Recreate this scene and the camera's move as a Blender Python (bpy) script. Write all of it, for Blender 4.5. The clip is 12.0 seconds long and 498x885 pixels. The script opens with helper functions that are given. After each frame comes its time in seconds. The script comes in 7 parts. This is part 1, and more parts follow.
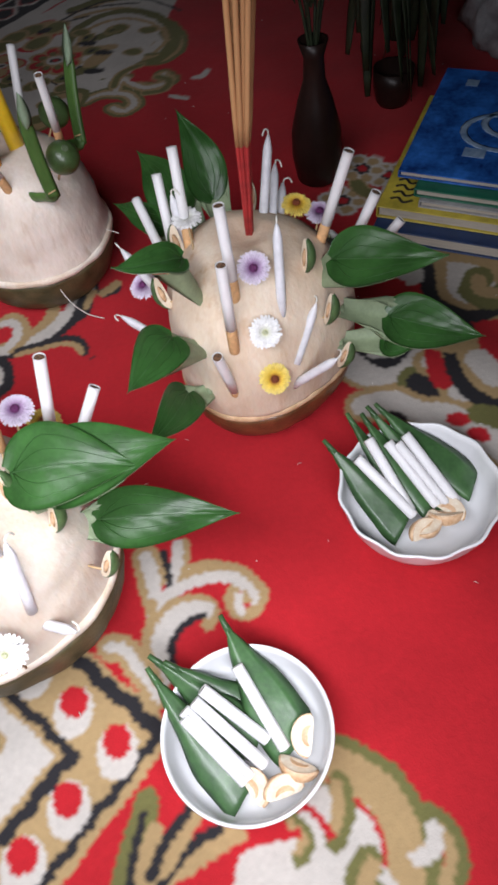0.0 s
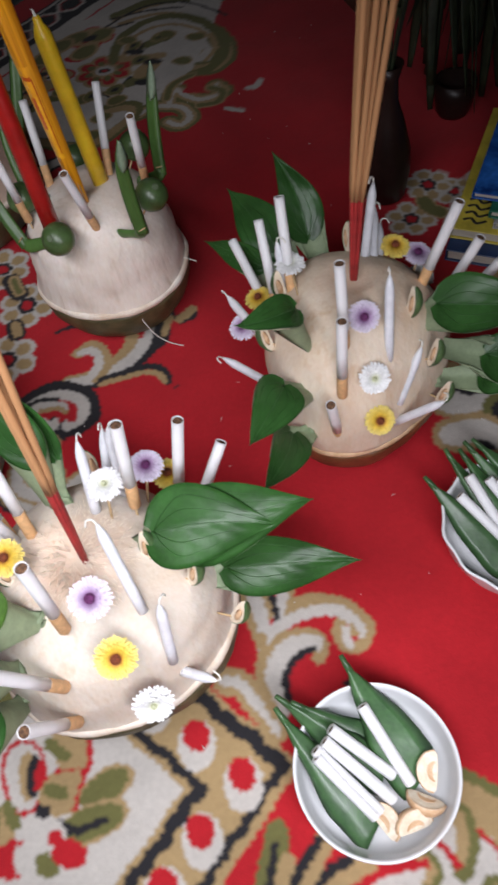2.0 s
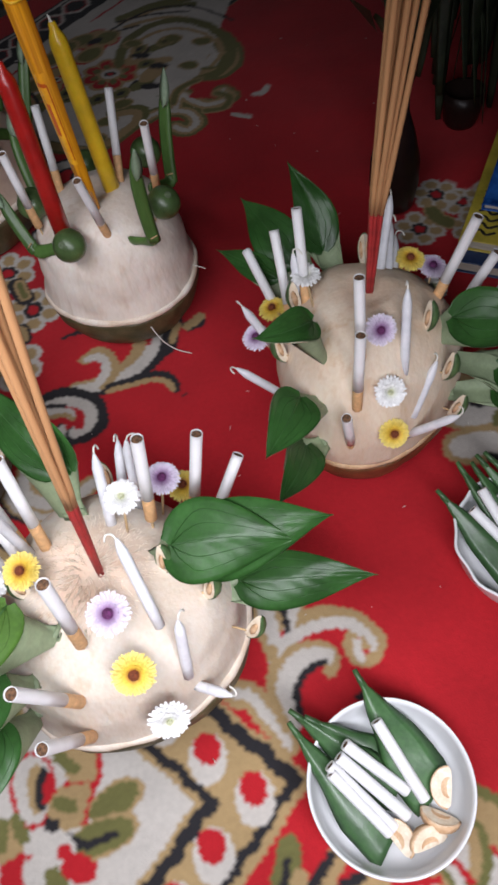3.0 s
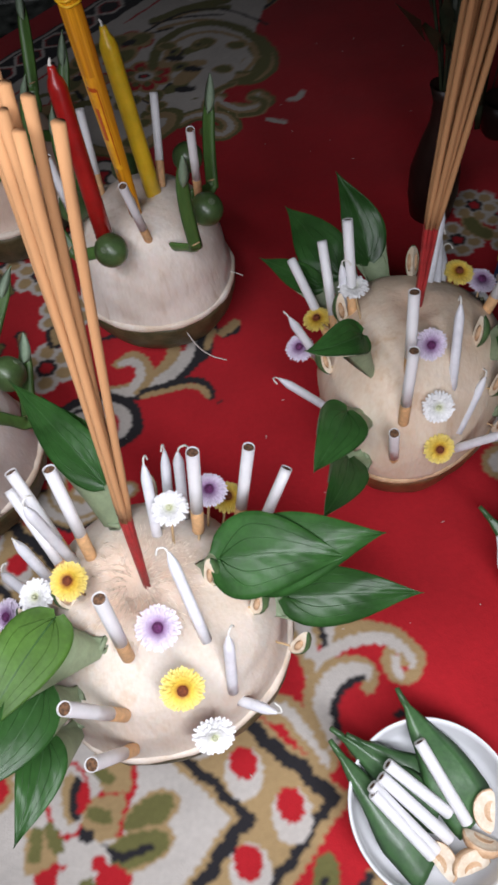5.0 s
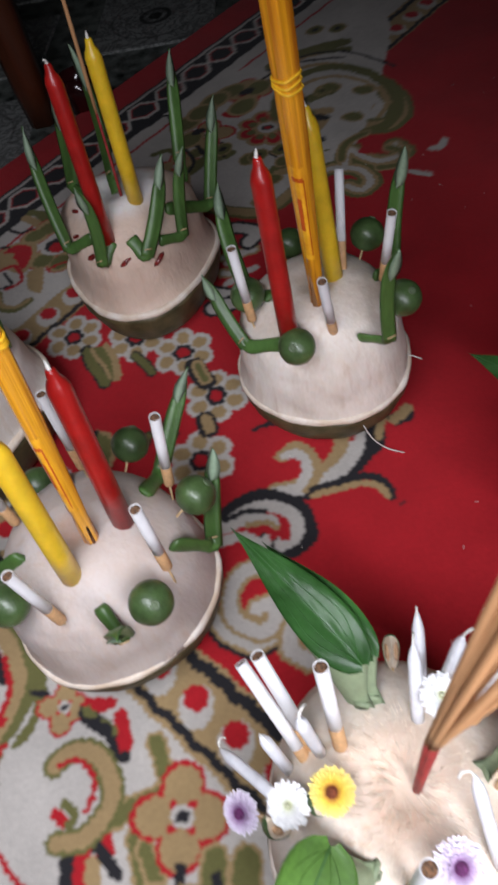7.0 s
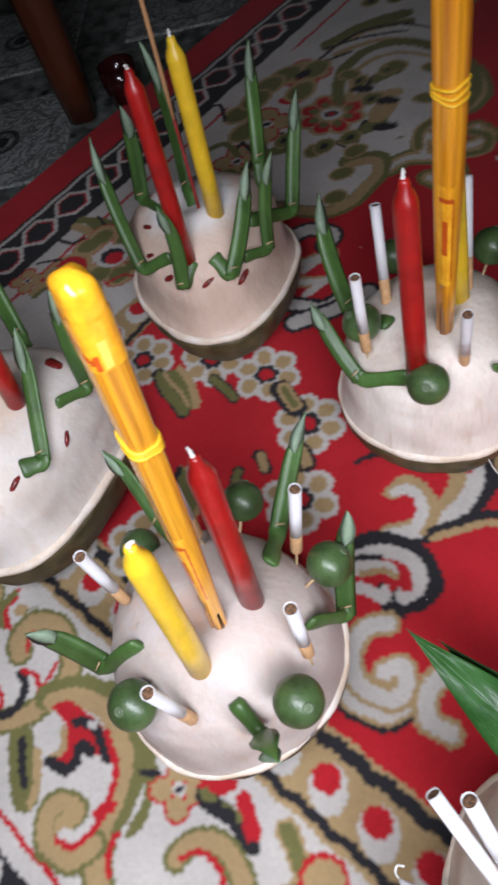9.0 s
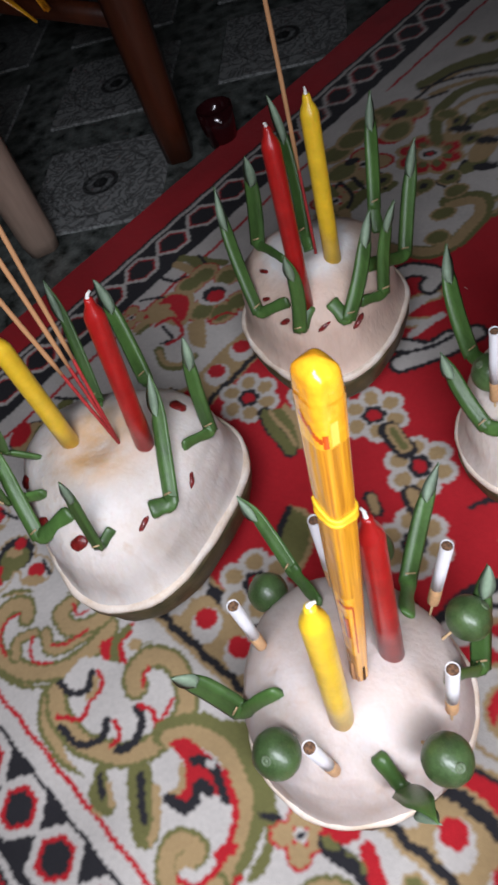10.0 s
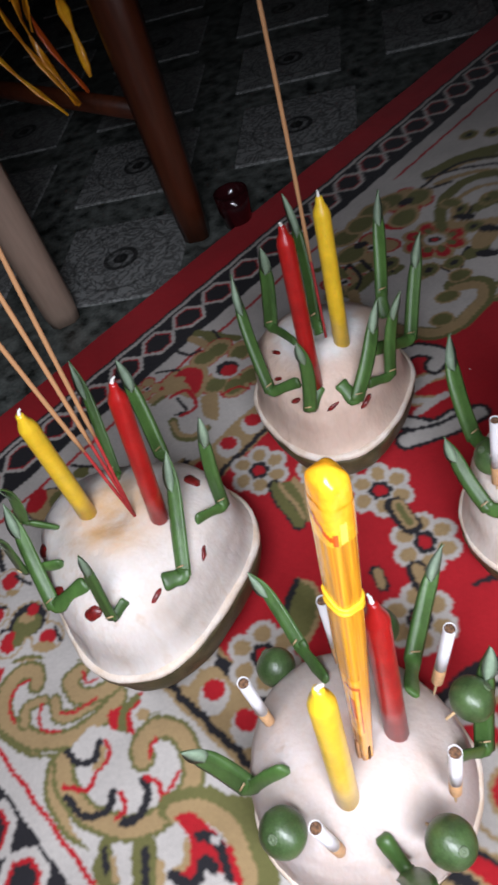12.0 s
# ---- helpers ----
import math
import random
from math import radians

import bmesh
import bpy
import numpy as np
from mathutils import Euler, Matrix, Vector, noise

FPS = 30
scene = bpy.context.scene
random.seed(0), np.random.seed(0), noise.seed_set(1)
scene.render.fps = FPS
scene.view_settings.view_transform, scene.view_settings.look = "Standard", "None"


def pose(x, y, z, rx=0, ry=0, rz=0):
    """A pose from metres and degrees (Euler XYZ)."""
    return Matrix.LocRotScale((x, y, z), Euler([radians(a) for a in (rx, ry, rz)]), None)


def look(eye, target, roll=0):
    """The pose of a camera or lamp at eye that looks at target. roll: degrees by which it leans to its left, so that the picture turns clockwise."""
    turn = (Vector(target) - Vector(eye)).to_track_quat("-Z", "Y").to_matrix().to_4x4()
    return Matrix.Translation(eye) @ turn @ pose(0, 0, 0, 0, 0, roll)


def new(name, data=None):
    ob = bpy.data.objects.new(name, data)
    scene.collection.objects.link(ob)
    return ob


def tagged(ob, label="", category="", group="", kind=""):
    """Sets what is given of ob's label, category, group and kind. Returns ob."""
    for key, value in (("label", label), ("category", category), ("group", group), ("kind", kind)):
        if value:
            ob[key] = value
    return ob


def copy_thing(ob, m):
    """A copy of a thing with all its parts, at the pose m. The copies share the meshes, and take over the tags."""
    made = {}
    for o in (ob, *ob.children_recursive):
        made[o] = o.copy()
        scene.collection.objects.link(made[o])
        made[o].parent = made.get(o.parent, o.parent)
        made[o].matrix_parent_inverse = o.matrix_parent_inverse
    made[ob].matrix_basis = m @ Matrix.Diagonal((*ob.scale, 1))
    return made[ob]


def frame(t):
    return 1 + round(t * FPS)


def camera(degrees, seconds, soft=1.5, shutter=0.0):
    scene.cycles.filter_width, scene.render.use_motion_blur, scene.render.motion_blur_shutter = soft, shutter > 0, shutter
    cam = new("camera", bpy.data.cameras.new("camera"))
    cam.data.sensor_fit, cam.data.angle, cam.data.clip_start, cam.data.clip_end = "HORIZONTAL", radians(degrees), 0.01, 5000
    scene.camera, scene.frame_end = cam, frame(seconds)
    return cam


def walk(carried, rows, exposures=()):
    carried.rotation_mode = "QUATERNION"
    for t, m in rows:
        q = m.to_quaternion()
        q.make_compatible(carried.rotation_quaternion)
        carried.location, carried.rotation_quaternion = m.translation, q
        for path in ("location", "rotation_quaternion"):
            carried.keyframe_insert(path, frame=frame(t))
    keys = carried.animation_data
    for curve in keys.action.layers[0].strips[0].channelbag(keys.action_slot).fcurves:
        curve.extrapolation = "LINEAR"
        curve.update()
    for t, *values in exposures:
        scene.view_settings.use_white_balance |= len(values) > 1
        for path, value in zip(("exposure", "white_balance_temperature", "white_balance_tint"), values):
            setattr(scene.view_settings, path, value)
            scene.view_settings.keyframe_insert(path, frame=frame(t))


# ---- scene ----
cam = camera(39.1, 12.0, soft=3.0, shutter=0.4)
PATH = [
    (0, (0.291, 0.217, 0.44), (0.249, 1.404, -1.17), -10.9),
    (0.5, (0.276, 0.212, 0.466), (0.254, 1.394, -1.148), -9.8),
    (1, (0.257, 0.215, 0.484), (0.172, 1.399, -1.125), -10.0),
    (1.5, (0.258, 0.226, 0.491), (0.175, 1.409, -1.119), -12.5),
    (2, (0.232, 0.253, 0.485), (0.159, 1.386, -1.162), -13.3),
    (2.5, (0.217, 0.261, 0.487), (0.147, 1.391, -1.162), -12.3),
    (3, (0.218, 0.262, 0.489), (0.171, 1.394, -1.159), -11.6),
    (3.2, (0.219, 0.263, 0.489), (0.152, 1.394, -1.159), -12.0),
    (5, (0.195, 0.273, 0.492), (0.128, 1.409, -1.152), -11.0),
    (5.5, (0.185, 0.278, 0.499), (0.066, 1.444, -1.122), -12.4),
    (5.6, (0.181, 0.278, 0.496), (0.042, 1.466, -1.106), -12.9),
    (6, (0.15, 0.306, 0.498), (0.005, 1.462, -1.127), -13.1),
    (6.5, (0.117, 0.344, 0.496), (-0.02, 1.489, -1.137), -12.9),
    (7, (0.095, 0.378, 0.498), (-0.101, 1.557, -1.106), -16.5),
    (7.2, (0.089, 0.392, 0.501), (-0.109, 1.577, -1.098), -17.4),
    (8.8, (0.043, 0.454, 0.499), (-0.207, 1.581, -1.134), -22.0),
    (9, (0.03, 0.458, 0.494), (-0.224, 1.579, -1.143), -21.4),
    (9.5, (0.001, 0.464, 0.505), (-0.327, 1.591, -1.114), -22.6),
    (10, (-0.017, 0.471, 0.521), (-0.397, 1.648, -1.051), -24.4),
    (10.5, (-0.03, 0.473, 0.523), (-0.375, 1.671, -1.041), -21.7),
    (11, (-0.033, 0.482, 0.518), (-0.425, 1.652, -1.057), -23.8),
    (11.5, (-0.022, 0.484, 0.54), (-0.454, 1.729, -0.964), -24.5),
    (12, (-0.014, 0.468, 0.547), (-0.384, 1.775, -0.92), -21.7),
]
EXPOSURES = [(0.0, -0.18, 6450, 10), (0.5, -0.27, 6450, 10), (1.0, -0.42, 6450, 10), (2.5, -0.53, 6450, 10), (5.0, -0.65, 6400, 10), (6.0, -0.51, 6350, 10), (7.0, -0.36, 6300, 10), (9.0, 0.07, 6150, 10), (9.5, 0.05, 6200, 10), (10.0, 0.08, 6150, 10), (10.5, 0.20, 6150, 10), (11.0, 0.20, 6150, 10), (12.0, 0.33, 6150, 10)]
walk(cam, [(t, look(eye, target, roll)) for t, eye, target, roll in PATH], EXPOSURES)

# light: a phone lamp held close over the things, in a dark room
world = bpy.data.worlds.new("room_dark")
world.use_nodes = True
scene.world = world
world.node_tree.nodes["Background"].inputs["Color"].default_value = (0.55, 0.62, 0.75, 1)
world.node_tree.nodes["Background"].inputs["Strength"].default_value = 0.056
LAMP = bpy.data.lights.new("phone_lamp", "AREA")
LAMP.shape, LAMP.size, LAMP.size_y, LAMP.energy = "RECTANGLE", 0.86, 0.10, 4.0
LAMP.spread = radians(118)
LAMP.color = (0.93, 0.925, 1.0)
lamp = new("phone_lamp", LAMP)
LAMP_WAY = (Vector((0.0, 0.58, 0.0)) - Vector((0.103, 0.273, 0.520))).normalized()
LAMP_LONG = Vector((-0.30, 0.25, 0.09)).normalized()
LAMP_LONG = (LAMP_LONG - LAMP_WAY * LAMP_WAY.dot(LAMP_LONG)).normalized()
LAMP_SIDE = (-LAMP_WAY).cross(LAMP_LONG)
lamp.matrix_world = pose(0.103, 0.273, 0.520) @ Matrix((LAMP_LONG, LAMP_SIDE, -LAMP_WAY)).transposed().to_4x4()


# ---- materials ----
def mat(name, base, rough=0.5, var=0.12, scale=60.0, fine=600.0, bump=0.15, bump_scale=None, other=None,
        sss=0.0, trans=0.0, coat=0.0, per_object=0.0, island=0.0, spec=0.5, stretch=(1, 1, 1), sss_radius=(1.0, 0.5, 0.3), sss_scale=0.004):
    """A surface with broad and fine variation of its colour, and fine relief."""
    m = bpy.data.materials.new(name)
    m.use_nodes = True
    nt = m.node_tree
    n, l = nt.nodes, nt.links
    p = n["Principled BSDF"]
    tc = n.new("ShaderNodeTexCoord")
    mp = n.new("ShaderNodeMapping")
    mp.inputs["Scale"].default_value = stretch
    l.new(tc.outputs["Object"], mp.inputs["Vector"])
    big, small = n.new("ShaderNodeTexNoise"), n.new("ShaderNodeTexNoise")
    big.inputs["Scale"].default_value, big.inputs["Detail"].default_value = scale, 4
    small.inputs["Scale"].default_value, small.inputs["Detail"].default_value = fine, 3
    for t in (big, small):
        l.new(mp.outputs["Vector"], t.inputs["Vector"])
    mix = n.new("ShaderNodeMix")
    mix.data_type = "RGBA"
    dark = other or tuple(c * (1 - 2.2 * var) for c in base)
    mix.inputs["A"].default_value = (*dark, 1)
    mix.inputs["B"].default_value = (*(min(1.0, c * (1 + var)) for c in base), 1)
    add = n.new("ShaderNodeMath")
    add.operation = "MULTIPLY_ADD"
    add.inputs[1].default_value = 0.35
    l.new(small.outputs["Fac"], add.inputs[0])
    ramp = n.new("ShaderNodeMapRange")
    ramp.inputs["From Min"].default_value, ramp.inputs["From Max"].default_value = 0.45, 0.9
    l.new(big.outputs["Fac"], add.inputs[2])
    l.new(add.outputs[0], ramp.inputs["Value"])
    l.new(ramp.outputs[0], mix.inputs["Factor"])
    colour = mix.outputs["Result"]
    if per_object or island:
        hsv = n.new("ShaderNodeHueSaturation")
        rnd = n.new("ShaderNodeMapRange")
        amount = per_object or island
        rnd.inputs["To Min"].default_value, rnd.inputs["To Max"].default_value = 1 - amount, 1 + amount
        if per_object:
            l.new(n.new("ShaderNodeObjectInfo").outputs["Random"], rnd.inputs["Value"])
        else:
            l.new(n.new("ShaderNodeNewGeometry").outputs["Random Per Island"], rnd.inputs["Value"])
        l.new(rnd.outputs[0], hsv.inputs["Value"])
        l.new(colour, hsv.inputs["Color"])
        colour = hsv.outputs["Color"]
    l.new(colour, p.inputs["Base Color"])
    p.inputs["Roughness"].default_value = rough
    p.inputs["Specular IOR Level"].default_value = spec
    p.inputs["Coat Weight"].default_value = coat
    p.inputs["Coat Roughness"].default_value = 0.15
    p.inputs["Transmission Weight"].default_value = trans
    p.inputs["Subsurface Weight"].default_value = sss
    p.inputs["Subsurface Radius"].default_value = sss_radius
    p.inputs["Subsurface Scale"].default_value = sss_scale
    if bump:
        b = n.new("ShaderNodeBump")
        b.inputs["Strength"].default_value, b.inputs["Distance"].default_value = bump, 0.001
        src = small
        if bump_scale:
            src = n.new("ShaderNodeTexNoise")
            src.inputs["Scale"].default_value, src.inputs["Detail"].default_value = bump_scale, 4
            l.new(mp.outputs["Vector"], src.inputs["Vector"])
        l.new(src.outputs["Fac"], b.inputs["Height"])
        l.new(b.outputs["Normal"], p.inputs["Normal"])
    return m


M = {
    "rind": mat("rind", (0.10, 0.075, 0.035), 0.5, 0.3, 60, 500, 0.4, other=(0.035, 0.035, 0.012)),
    "rind_brown": mat("rind_brown", (0.17, 0.062, 0.025), 0.4, 0.3, 60, 500, 0.4, other=(0.07, 0.04, 0.015), coat=0.2),
    "rim_pale": mat("rim_pale", (0.77, 0.70, 0.62), 0.6, 0.08, 60, 500, 0.3, other=(0.66, 0.52, 0.38)),
    "fray": mat("fray", (0.88, 0.77, 0.63), 0.8, 0.10, 120, 700, 0.2, island=0.10),
    "rim": mat("rim", (0.72, 0.52, 0.33), 0.65, 0.15, 80, 500, 0.3, other=(0.48, 0.29, 0.14)),
    "paper": mat("paper", (0.80, 0.80, 0.81), 0.55, 0.03, 90, 900, 0.05, sss=0.6, sss_radius=(1.0, 1.0, 1.0), sss_scale=0.006),
    "filter": mat("filter", (0.68, 0.40, 0.19), 0.6, 0.12, 300, 1400, 0.1, per_object=0.08),
    "tobacco": mat("tobacco", (0.17, 0.085, 0.04), 0.9, 0.4, 700, 2200, 0.9),
    "pick": mat("pick", (0.52, 0.36, 0.19), 0.7, 0.15, 100, 900, 0.2, stretch=(1, 1, 0.1)),
    "wax_white": mat("wax_white", (0.74, 0.75, 0.79), 0.4, 0.06, 120, 500, 0.15, sss=0.6, sss_radius=(1.0, 1.0, 1.0), sss_scale=0.005),
    "wax_red": mat("wax_red", (0.35, 0.011, 0.009), 0.32, 0.12, 60, 300, 0.12, sss=0.15, coat=0.15),
    "wax_yellow": mat("wax_yellow", (0.74, 0.48, 0.022), 0.32, 0.08, 60, 300, 0.12, sss=0.25, coat=0.15),
    "wick": mat("wick", (0.78, 0.76, 0.70), 0.8, 0.1, 500, 2000, 0.4),
    "incense": mat("incense", (0.48, 0.245, 0.105), 0.85, 0.07, 60, 900, 0.15, per_object=0.08, stretch=(1, 1, 0.15)),
    "incense_red": mat("incense_red", (0.38, 0.025, 0.025), 0.6, 0.15, 200, 900, 0.2, per_object=0.15),
    "leaf_fold": mat("leaf_fold", (0.046, 0.110, 0.036), 0.40, 0.25, 70, 400, 0.35, 130, per_object=0.3, coat=0.1, other=(0.028, 0.070, 0.026)),
    "heart_brown": mat("heart_brown", (0.20, 0.045, 0.012), 0.8, 0.3, 700, 2000, 0.8),
    "heart_purple": mat("heart_purple", (0.14, 0.025, 0.12), 0.8, 0.3, 700, 2000, 0.8),
    "heart_green": mat("heart_green", (0.62, 0.64, 0.42), 0.8, 0.2, 700, 2000, 0.8),
    "leaf_back": mat("leaf_back", (0.23, 0.29, 0.17), 0.6, 0.12, 60, 500, 0.25, per_object=0.1),
    "leaf_vein": mat("leaf_vein", (0.040, 0.110, 0.030), 0.45, 0.15, 80, 500, 0.1),
    "leaf_roll": mat("leaf_roll", (0.062, 0.132, 0.030), 0.42, 0.2, 70, 500, 0.15, per_object=0.2, stretch=(1, 1, 0.2)),
    "leaf_tip": mat("leaf_tip", (0.22, 0.30, 0.20), 0.6, 0.15, 70, 500, 0.2),
    "lime": mat("lime", (0.060, 0.105, 0.034), 0.36, 0.3, 45, 900, 0.25, 500, per_object=0.2, coat=0.1),
    "lime_scar": mat("lime_scar", (0.10, 0.14, 0.07), 0.6, 0.2, 300, 900, 0.3),
    "nut": mat("nut", (0.80, 0.73, 0.60), 0.6, 0.06, 200, 900, 0.2, other=(0.70, 0.56, 0.40)),
    "nut_core": mat("nut_core", (0.66, 0.47, 0.30), 0.6, 0.12, 260, 900, 0.2, other=(0.50, 0.28, 0.14)),
    "nut_rind": mat("nut_rind", (0.07, 0.13, 0.045), 0.5, 0.25, 150, 700, 0.3),
    "date": mat("date", (0.20, 0.014, 0.012), 0.35, 0.3, 200, 800, 0.4, coat=0.2),
    "porcelain": mat("porcelain", (0.82, 0.83, 0.85), 0.16, 0.02, 30, 200, 0.02, coat=0.3),
    "wrap_orange": mat("wrap_orange", (0.76, 0.34, 0.012), 0.22, 0.10, 330, 900, 0.7, 260, other=(0.44, 0.13, 0.008), coat=0.4, stretch=(1, 1, 0.03)),
    "wrap_amber": mat("wrap_amber", (0.72, 0.345, 0.014), 0.22, 0.2, 420, 1200, 0.6, 380, other=(0.40, 0.145, 0.012), coat=0.4, stretch=(1, 1, 0.02)),
    "label_pale": mat("label_pale", (0.85, 0.62, 0.10), 0.25, 0.1, 60, 300, 0.2, coat=0.4),
    "wrap_yellow": mat("wrap_yellow", (0.82, 0.44, 0.02), 0.18, 0.15, 60, 300, 0.8, 160, other=(0.70, 0.26, 0.01), coat=0.6),
    "backing": mat("backing", (0.20, 0.05, 0.04), 0.9, 0.2, 40, 400, 0.3),
    "band": mat("band", (0.80, 0.45, 0.015), 0.5, 0.08, 200, 900, 0.1),
    "wrap_red": mat("wrap_red", (0.55, 0.09, 0.01), 0.2, 0.1, 60, 300, 0.1, coat=0.4),
    "wood_dark": mat("wood_dark", (0.075, 0.019, 0.007), 0.35, 0.25, 12, 160, 0.15, stretch=(1, 1, 0.12), coat=0.2),
    "wood_pale": mat("wood_pale", (0.36, 0.26, 0.195), 0.55, 0.15, 14, 200, 0.15, stretch=(1, 1, 0.12)),
    "glass_dark": mat("glass_dark", (0.022, 0.011, 0.009), 0.35, 0.2, 20, 200, 0.02, spec=0.25),
    "glass_red": mat("glass_red", (0.035, 0.006, 0.008), 0.12, 0.2, 20, 200, 0.02, coat=0.5),
    "wall": mat("wall", (0.30, 0.31, 0.30), 0.8, 0.1, 4, 60, 0.2),
    "book_blue": mat("book_blue", (0.03, 0.16, 0.55), 0.25, 0.35, 30, 200, 0.05, coat=0.2, other=(0.005, 0.02, 0.13)),
    "book_pale": mat("book_pale", (0.36, 0.47, 0.58), 0.3, 0.3, 60, 300, 0.05, other=(0.10, 0.2, 0.38)),
    "book_yellow": mat("book_yellow", (0.66, 0.53, 0.07), 0.4, 0.15, 40, 300, 0.05),
    "book_green": mat("book_green", (0.015, 0.16, 0.09), 0.35, 0.15, 40, 300, 0.05),
    "book_navy": mat("book_navy", (0.02, 0.05, 0.15), 0.35, 0.15, 40, 300, 0.05),
    "pages": mat("pages", (0.55, 0.50, 0.42), 0.8, 0.12, 30, 500, 0.3, stretch=(1, 1, 30)),
    "ink": mat("ink", (0.025, 0.02, 0.02), 0.6, 0.1, 100, 500, 0.0),
    "film": mat("film", (0.42, 0.42, 0.42), 0.2, 0.15, 60, 300, 0.4, coat=0.4),
    "bag": mat("bag", (0.30, 0.30, 0.31), 0.35, 0.2, 40, 300, 0.4),
    "foliage": mat("foliage", (0.030, 0.042, 0.020), 0.5, 0.25, 60, 300, 0.2, island=0.3),
}


def petal_material(name, stops):
    """Petals whose colour changes from the heart outwards."""
    m = mat(name, (0.8, 0.8, 0.8), 0.6, 0.06, 300, 900, 0.1, island=0.10)
    n, l = m.node_tree.nodes, m.node_tree.links
    p = n["Principled BSDF"]
    colour = p.inputs["Base Color"].links[0].from_socket
    far, grow, ramp, mix = n.new("ShaderNodeVectorMath"), n.new("ShaderNodeMath"), n.new("ShaderNodeValToRGB"), n.new("ShaderNodeMix")
    far.operation = "LENGTH"
    grow.operation = "MULTIPLY"
    grow.inputs[1].default_value = 85.0
    l.new(n.new("ShaderNodeTexCoord").outputs["Object"], far.inputs[0])
    l.new(far.outputs["Value"], grow.inputs[0])
    l.new(grow.outputs[0], ramp.inputs["Fac"])
    e = ramp.color_ramp.elements
    e[0].position, e[0].color = stops[0][0], (*stops[0][1], 1)
    e[1].position, e[1].color = stops[-1][0], (*stops[-1][1], 1)
    for at, tint in stops[1:-1]:
        e.new(at).color = (*tint, 1)
    mix.data_type, mix.blend_type = "RGBA", "MULTIPLY"
    mix.inputs["Factor"].default_value = 1.0
    l.new(colour, mix.inputs["A"])
    l.new(ramp.outputs["Color"], mix.inputs["B"])
    l.new(mix.outputs["Result"], p.inputs["Base Color"])
    return m


M["petal_yellow"] = petal_material("petal_yellow", ((0.20, (0.20, 0.05, 0.01)), (0.31, (0.60, 0.27, 0.03)), (0.44, (0.92, 0.64, 0.07)), (0.95, (0.95, 0.80, 0.24))))
M["petal_purple"] = petal_material("petal_purple", ((0.22, (0.16, 0.03, 0.15)), (0.36, (0.42, 0.26, 0.46)), (0.60, (0.76, 0.65, 0.82)), (0.95, (0.92, 0.86, 0.95))))
M["petal_white"] = petal_material("petal_white", ((0.15, (0.75, 0.78, 0.45)), (0.26, (0.95, 0.97, 0.85)), (0.45, (1.0, 1.0, 0.98)), (0.95, (1.0, 1.0, 1.0))))


